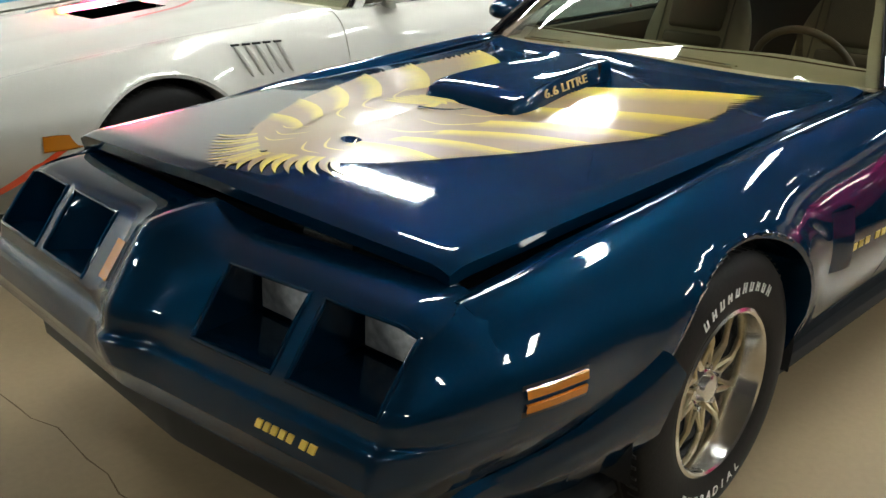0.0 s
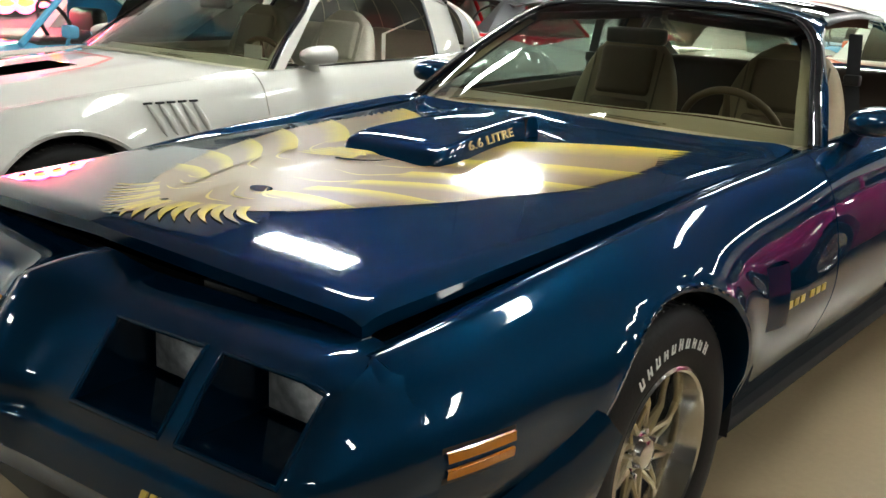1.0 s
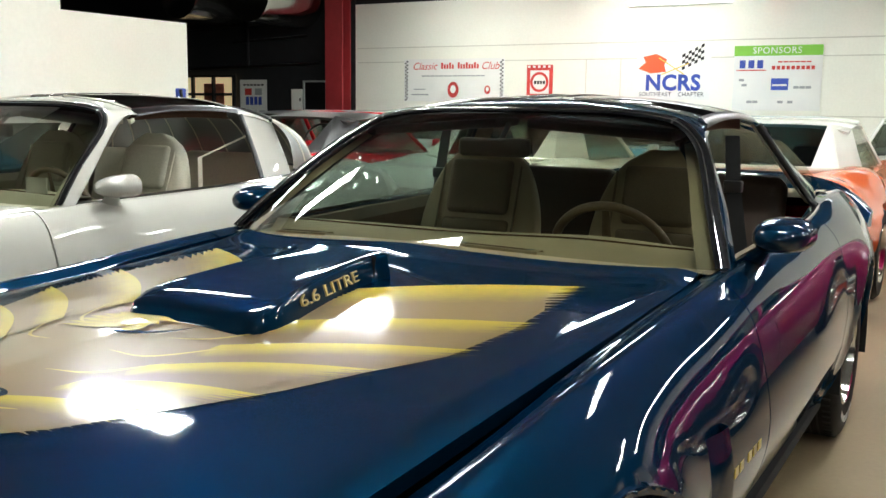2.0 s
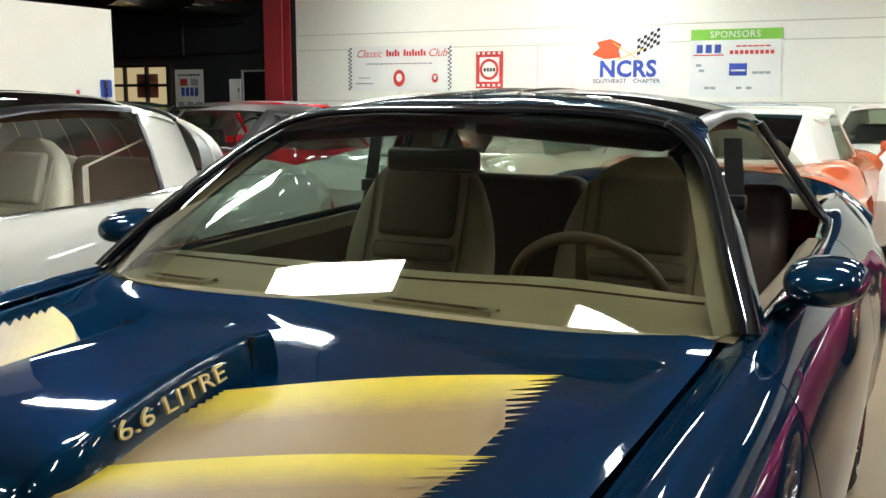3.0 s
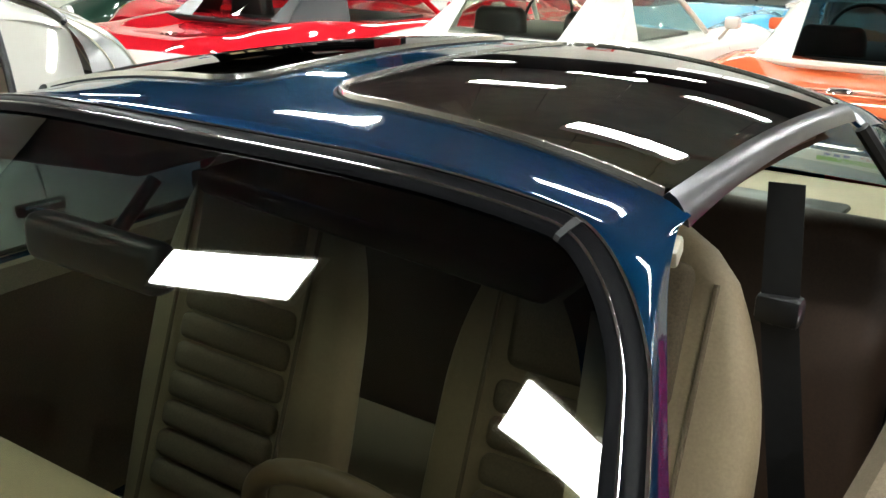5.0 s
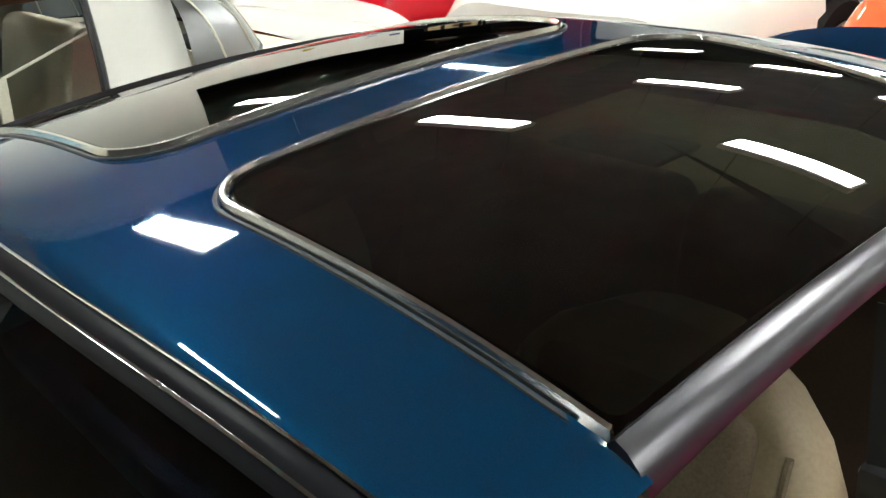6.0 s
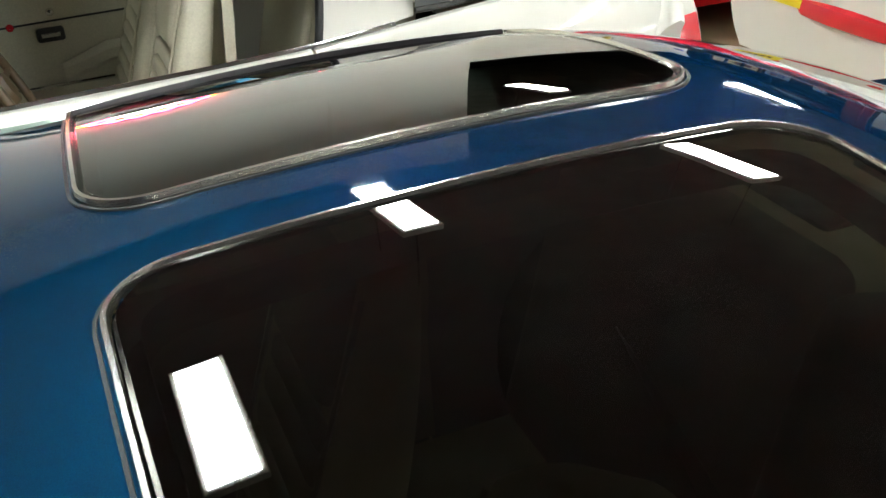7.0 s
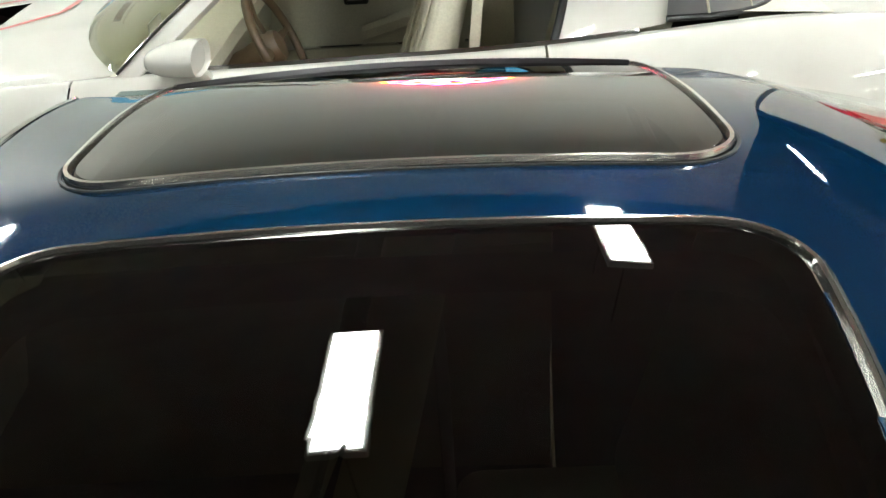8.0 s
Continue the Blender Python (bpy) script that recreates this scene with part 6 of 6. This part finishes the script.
ncrs = banner("chapter_banner", -3.50, -2.40, 1.42, 2.13, "white banner with crossed flags and blue letters")
words("NCRS", 0.31, 0.55, 0.235, INK_BLUE, ncrs, spacing=1.06, bold=0.011)
words("SOUTHEAST", 0.085, 0.295, 0.075, INK_BLACK, ncrs, spacing=1.05)
words("CHAPTER", 0.085, 0.825, 0.075, INK_BLACK, ncrs, spacing=1.05)
for i in range(7):
    for j in range(5):
        if (i + j) % 2 == 0:
            x, z = 0.68 + 0.045 * i, 0.42 + 0.045 * j + 0.022 * i
            bm = bmesh.new()
            bm.faces.new([bm.verts.new(p) for p in ((x, -0.009, z), (x + 0.045, -0.009, z + 0.022), (x + 0.045, -0.009, z + 0.067), (x, -0.009, z + 0.045))])
            part("flag_check", bm, INK_BLACK, ncrs, smooth=False)
bm = bmesh.new()
bm.faces.new([bm.verts.new((x, -0.009, z)) for x, z in ((0.03, 0.45), (0.22, 0.38), (0.45, 0.40), (0.42, 0.50), (0.46, 0.58), (0.30, 0.66), (0.10, 0.62), (0.14, 0.54))])
part("red_flag", bm, material("flag_red", (0.72, 0.10, 0.03), rough=0.6), ncrs, smooth=False)
for a, b in (((0.38, 0.36), (0.78, 0.52)), ((0.72, 0.36), (0.34, 0.60))):
    bm = bmesh.new()
    tube(bm, [(a[0], -0.011, a[1]), (b[0], -0.011, b[1])], 0.008, seg=6)
    part("flag_staff", bm, GOLD, ncrs)

spons = banner("sponsor_banner", -2.08, -0.90, 1.28, 2.17, "white sponsor banner with a green heading")
flat("heading", 0, 1.18, 0.75, 0.89, INK_GREEN, spons, y=-0.006)
words("SPONSORS", 0.125, 0.58, 0.818, PAPER, spons, spacing=1.1)
for k in range(3):
    flat("logo_bar", 0.08 + 0.12 * k, 0.16 + 0.12 * k, 0.58, 0.69, INK_BLUE, spons)
flat("logo_rule", 0.04, 0.44, 0.545, 0.56, INK_RED, spons)
for k in range(9):
    flat("red_word_bar", 0.52 + 0.065 * k, 0.565 + 0.065 * k, 0.56, 0.61, INK_RED, spons)
for k in range(6):
    flat("red_word_bar", 0.60 + 0.075 * k, 0.66 + 0.075 * k, 0.655, 0.675, INK_RED, spons)
flat("blue_box", 0.52, 0.75, 0.28, 0.44, INK_BLUE, spons)
flat("blue_box_stripe", 0.54, 0.73, 0.335, 0.36, PAPER, spons, y=-0.010)
for x, z in ((0.08, 0.40), (0.12, 0.33), (0.82, 0.30), (0.90, 0.30), (0.98, 0.30), (0.2, 0.1), (0.28, 0.1), (0.62, 0.1), (0.75, 0.1)):
    flat("word_bar", x, x + 0.07, z, z + 0.035, INK_GREY, spons)

poster = banner("bay_poster", -11.14, -10.50, 0.98, 1.74, "white poster with flags and blue bars", y=13.97)
for k in range(4):
    flat("blue_bar", 0.14 + 0.10 * k, 0.215 + 0.10 * k, 0.30, 0.45, INK_BLUE, poster)
flat("flag_red_block", 0.12, 0.28, 0.48, 0.60, INK_RED, poster)
flat("flag_dark_block", 0.36, 0.52, 0.48, 0.60, INK_GREY, poster)
for k in range(3):
    flat("photo_block", 0.06 + 0.20 * k, 0.20 + 0.20 * k, 0.08, 0.20, INK_GREY, poster)
for k in range(6):
    flat("word_bar", 0.08 + 0.085 * k, 0.14 + 0.085 * k, 0.65, 0.68, INK_BLACK, poster)

# switch panel and framed mirror on the black wall
panel = empty("switch_panel", pose(-9.93, 13.96, 1.18), "grey white electrical panel on the black wall", "panel")
flat("cover", 0, 0.23, 0, 0.39, PAPER, panel, y=0.0, t=0.04)
flat("latch", 0.19, 0.21, 0.17, 0.23, INK_BLACK, panel, y=-0.012, t=0.012)
mirror = empty("framed_mirror", pose(-9.67, 13.955, 1.17), "dark framed mirror hung on the black wall", "mirror")
for x0, x1, z0, z1 in ((0, 0.53, 0, 0.03), (0, 0.53, 0.52, 0.55), (0, 0.03, 0.03, 0.52), (0.50, 0.53, 0.03, 0.52)):
    flat("frame", x0, x1, z0, z1, INK_GREY, mirror, y=0.0, t=0.04)
flat("glass", 0.03, 0.50, 0.03, 0.52, CHROME, mirror, y=0.018, t=0.02)
# wall telephone and notices on the low partition
phone = empty("wall_telephone", pose(-8.49, 9.72, 1.38), "dark blue wall telephone with a coiled cord", "telephone")
bm = bmesh.new()
box(bm, (0, -0.08, -0.11), (0.05, 0.08, 0.11), 0.015)
part("body", bm, INK_BLUE, phone)
bm = bmesh.new()
tube(bm, [(0.07, -0.045, -0.09), (0.085, -0.045, 0), (0.07, -0.045, 0.09)], [0.025, 0.018, 0.025], seg=8)
part("handset", bm, INK_BLACK, phone)
bm = bmesh.new()
tube(bm, [(0.03, -0.02 + 0.012 * math.sin(k * 1.4), -0.11 - 0.012 * k) for k in range(16)], 0.006, seg=5)
part("cord", bm, INK_BLACK, phone)
for y, z, w, h, c in ((9.28, 1.33, 0.14, 0.12, INK_RED), (9.36, 1.08, 0.34, 0.22, INK_BLUE)):
    n = empty("wall_notice", pose(-8.492, y, z), "small white paper notice taped to the wall", "notice")
    bm = bmesh.new()
    box(bm, (0, -w / 2, -h / 2), (0.003, w / 2, h / 2))
    part("sheet", bm, PAPER, n, smooth=False)
    bm = bmesh.new()
    box(bm, (0.003, -w / 5, -h / 4), (0.0055, w / 5, h / 4))
    part("print", bm, c, n, smooth=False)
ext = empty("fire_extinguisher", pose(-8.42, 8.35, 1.05), "yellow fire extinguisher on a wall bracket", "extinguisher")
bm = bmesh.new()
lathe(bm, [(0.001, 0.0), (0.05, 0.0), (0.055, 0.02), (0.055, 0.20), (0.03, 0.25), (0.02, 0.27), (0.001, 0.27)], seg=18, axis="z")
part("cylinder", bm, material("yellow_enamel", (0.70, 0.50, 0.03), rough=0.35, coat=0.4), ext)
bm = bmesh.new()
box(bm, (-0.015, -0.05, 0.265), (0.015, 0.05, 0.30), 0.006)
tube(bm, [(0, 0.03, 0.28), (0.03, 0.07, 0.22), (0.03, 0.07, 0.08)], 0.008, seg=6)
part("valve", bm, INK_BLACK, ext)

# ---------------------------------------------------------------- the other cars
white_car = empty("coupe", pose(-2.44, 0.08, 0), "silver white coupe with black roof panels and open window", "car")
build_coupe(white_car, WHITE, False, POLISHED, GREY_CLOTH, GREY_CLOTH, GREY_CLOTH, 0.0, sail=(3.345, 3.60, 3.27, 3.56), wrap=True, axle_r=3.95, door_end=3.235)
# closed glass on the far side
bm = bmesh.new()
grid(bm, [[(-0.75 + 0.19 * k / 6, y + 0.05 * k / 6 * (1 if y < 3 else 0), 0.905 + 0.265 * k / 6) for y in (2.22, 2.6, 3.0, 3.21)] for k in range(7)])
part("side_glass", bm, SMOKED, white_car)
for s in (1, -1):
    y0 = 3.14
    x = min(section(y0, 80)[14:], key=lambda q: abs(q[2] - 0.74))[0]
    bm = bmesh.new()
    box(bm, (s * x - 0.012, y0, 0.722), (s * x + 0.012, y0 + 0.15, 0.758), 0.008)
    hd = part('door_handle', bm, BLACKTRIM, white_car)
    bm = bmesh.new()
    box(bm, (s * x - 0.004, y0 + 0.02, 0.742), (s * x + 0.018, y0 + 0.13, 0.753), 0.004)
    part('lever', bm, CHROME, hd)
# inner side of the far door: armrest, latch, lock and edge strip
bm = bmesh.new()
rows = []
for i in range(13):
    y = 2.62 + 0.42 * i / 12
    z = 0.560 + 0.055 * min(1.0, i / 5) + 0.012 * i / 12
    w = 0.030 + 0.035 * min(1.0, i / 4)
    rows.append([(-0.705, y, z + 0.02), (-0.70 + 0.6 * w, y, z + 0.022), (-0.70 + w, y, z + 0.006), (-0.70 + w, y, z - 0.03), (-0.69, y, z - 0.055)])
vs = grid(bm, rows)
bm.faces.new(vs[0])
bm.faces.new(vs[-1][::-1])
part("door_armrest", bm, GREY_CLOTH, white_car, "pale moulded armrest")
bm = bmesh.new()
box(bm, (-0.706, 2.555, 0.672), (-0.680, 2.655, 0.726), 0.010)
latch = part("inner_door_latch", bm, BLACKTRIM, white_car, "black latch cup with bright lever")
bm = bmesh.new()
box(bm, (-0.682, 2.570, 0.692), (-0.672, 2.640, 0.710), 0.004)
part("lever", bm, CHROME, latch)
bm = bmesh.new()
lathe(bm, [(0.001, 0.020), (0.012, 0.018), (0.016, 0.0)], seg=14, axis="x", centre=(-0.692, 2.62, 0.782))
part("lock_knob", bm, CHROME, white_car)
bm = bmesh.new()
lathe(bm, [(0.001, 0.012), (0.012, 0.010), (0.015, 0.0)], seg=14, axis="x", centre=(-0.692, 2.47, 0.745))
part("courtesy_lamp", bm, TAIL_RED, white_car)
bm = bmesh.new()
tube(bm, [(-0.690, 2.15 + 1.05 * k / 8, 0.745 + 0.010 * k / 8) for k in range(9)], 0.004, seg=6)
part("door_seam", bm, BLACKTRIM, white_car)
bm = bmesh.new()
tube(bm, [(-0.700, 2.30 + 0.75 * k / 8, 0.500) for k in range(9)], 0.007, seg=6)
part("kick_strip", bm, CHROME, white_car)
# thin red stripes on the hood
STRIPE_RED = material("red_hood_stripe", (0.70, 0.03, 0.03), rough=0.3, coat=1.0)
for run in ([(0.26, 1.30), (0.235, 1.44), (0.206, 1.56), (0.154, 1.65), (0.095, 1.735)], [(0.095, 1.735), (-0.06, 1.752), (-0.223, 1.762)], [(-0.19, 1.40), (-0.20, 1.537), (-0.225, 1.66), (-0.223, 1.762)]):
    bm = bmesh.new()
    pts = [np.array(p) for p in spline(run, 16)]
    rows = []
    for i, q in enumerate(pts):
        d = pts[min(i + 1, 15)] - pts[max(i - 1, 0)]
        nn = np.array((-d[1], d[0])) / np.linalg.norm(d) * 0.013
        rows.append([((q + nn * k)[0], (q + nn * k)[1], hood_z((q + nn * k)[0], (q + nn * k)[1], 0.0) + 0.003) for k in (-1, 0, 1)])
    grid(bm, rows)
    part("hood_stripe", bm, STRIPE_RED, white_car)
# fender louvres
for s in (1, -1):
    bm = bmesh.new()
    rows = []
    for i in range(7):
        z = 0.66 + 0.15 * i / 6
        rows.append([(s * (min(section(1.38 + 0.28 * j / 6, 80)[6:], key=lambda q: abs(q[2] - z))[0] + 0.003), 1.38 + 0.28 * j / 6 - (z - 0.66) * 0.45 + 0.05, z) for j in range(7)])
    grid(bm, rows)
    vent = part("fender_vent", bm, WHITE, white_car)
    for k in range(5):
        bm = bmesh.new()
        pts = []
        y0 = 1.42 + 0.052 * k
        for i in range(7):
            z = 0.675 + 0.12 * i / 6
            x = min(section(y0, 80)[6:], key=lambda q: abs(q[2] - z))[0]
            pts.append((s * (x + 0.006), y0 - (z - 0.66) * 0.45 + 0.05, z))
        tube(bm, pts, [0.005, 0.011, 0.013, 0.013, 0.013, 0.011, 0.005], seg=8)
        part("louvre", bm, WHITE, vent)
        bm = bmesh.new()
        box(bm, (pts[-1][0] - 0.006, pts[-1][1] - 0.014, 0.795), (pts[-1][0] + 0.006, pts[-1][1] + 0.020, 0.803))
        part("slot", bm, SEAL, vent)
    bm = bmesh.new()
    rows = []
    for j in range(5):
        y = 0.56 + 0.17 * j / 4
        x = min(section(y, 80)[20:], key=lambda q: abs(q[2] - 0.53))[0]
        rows.append([(s * (x + 0.004), y, 0.50), (s * (x + 0.008), y, 0.505), (s * (x + 0.008), y, 0.555), (s * (x + 0.004), y, 0.56)])
    grid(bm, rows)
    part("side_marker", bm, AMBER, white_car)
    bm = bmesh.new()
    rows = []
    for j in range(14):
        y = 0.34 + 0.36 * j / 13
        z = 0.30 + 0.26 * j / 13
        x = min(section(y, 80)[24:], key=lambda q: abs(q[2] - z))[0]
        rows.append([(s * (x + 0.004), y, z - 0.02), (s * (x + 0.004), y, z + 0.012 + 0.03 * (1 - j / 13))])
    grid(bm, rows)
    part("red_stripe", bm, material("orange_red_stripe", (0.75, 0.08, 0.02), rough=0.3, coat=1.0), white_car)
bm = bmesh.new()
lathe(bm, [(0.001, 0.02), (0.012, 0.016), (0.014, 0.0)], seg=12, axis="z", centre=(0.70, 1.52, hood_z(0.70, 1.52, 0) + 0.0))
part("hood_pin", bm, BLACKTRIM, white_car)
bm = bmesh.new()
box(bm, (0.50, 2.17, 0.93), (0.62, 2.175, 0.99), m=Matrix.Identity(4))
part("windscreen_sticker", bm, PAPER, white_car, "white paper sticker")
# wrap-round ends of the tail lamps
for s in (1, -1):
    bm = bmesh.new()
    rows = []
    for j in range(7):
        y = 4.70 + 0.24 * j / 6
        sec = section(y, 80)
        rows.append([(s * (min(sec[8:], key=lambda q: abs(q[2] - z))[0] + dx), y, z) for z, dx in ((0.715, 0.001), (0.722, 0.007), (0.798, 0.007), (0.805, 0.001))])
    grid(bm, rows)
    part("side_tail_lamp", bm, TAIL_RED, white_car)
# the tail is cut short behind the cabin
for ob in white_car.children_recursive:
    if ob.type == "MESH" and not (ob.parent.name.startswith("wheel") or ob.parent.name.startswith("tyre")):
        for v in ob.data.vertices:
            if v.co.y > 3.75 and not ob.parent.name.startswith("bucket_seat"):
                v.co.y = 3.75 + (v.co.y - 3.75) * 0.62
for ob in white_car.children:
    if ob.name.startswith("wheel") and ob.type == "EMPTY" and ob.location.y > 3.75:
        ob.location.y = 3.75 + (ob.location.y - 3.75) * 0.62

sports_car(pose(-4.47, 0.28, 0), "light blue coupe parked beyond the white coupe", SKY_BLUE, "hard", SKY_BLUE)
sports_car(pose(2.74, 3.3, 0, 0, 0, 6), "magenta sports car parked beside the blue coupe", PURPLE, "hard", PURPLE)
sports_car(away(-0.22, 5.90), "orange convertible with a white soft top raised", ORANGE, "soft", CREAM)
two_tone = sports_car(away(-2.25, 5.72), "white sports car with maroon lower body and yellow plate", CREAM, "hard", CREAM, lower=MAROON)
plate = Vector((0.44, 4.49, 0.52))
bm = bmesh.new()
box(bm, (plate.x - 0.16, plate.y, plate.z - 0.08), (plate.x + 0.16, plate.y + 0.02, plate.z + 0.08), 0.005)
tag = part("number_plate", bm, material("yellow_plate", (0.78, 0.66, 0.03), rough=0.4), two_tone, "yellow plate with dark bars")
for k in range(5):
    bm = bmesh.new()
    box(bm, (plate.x - 0.11 + 0.045 * k, plate.y + 0.019, plate.z - 0.03), (plate.x - 0.08 + 0.045 * k, plate.y + 0.0225, plate.z + 0.03))
    part("plate_bar", bm, INK_BLACK, tag, smooth=False)
sports_car(away(-4.30, 5.5), "red sports car with a black roof", RED, "hard", BLACKTRIM)
sports_car(away(-6.15, 7.4), "dark red sports car with a black roof", RED, "hard", BLACKTRIM)
for x, y, paint, lab, top in ((-0.85, 10.9, SILVER, "silver blue coupe facing the aisle by the wall", "hard"), (-2.45, 11.0, SKY_BLUE, "light blue roadster with its top down", "open"),
                              (-3.75, 10.9, RED, "red roadster parked along the cream wall", "open"), (-5.2, 11.1, CREAM, "cream roadster parked along the wall", "open"),
                              (-7.2, 11.0, SILVER, "grey coupe parked near the red post", "hard"), (0.75, 10.3, CREAM, "white coupe with a chrome grille by the wall", "hard"),
                              (-8.9, 9.6, GREEN, "dark green coupe parked in the bay", "hard")):
    sports_car(pose(x, y - 1.8, 0) if y < 10 else pose(x, y - 1.9, 0), lab, paint, top, paint)
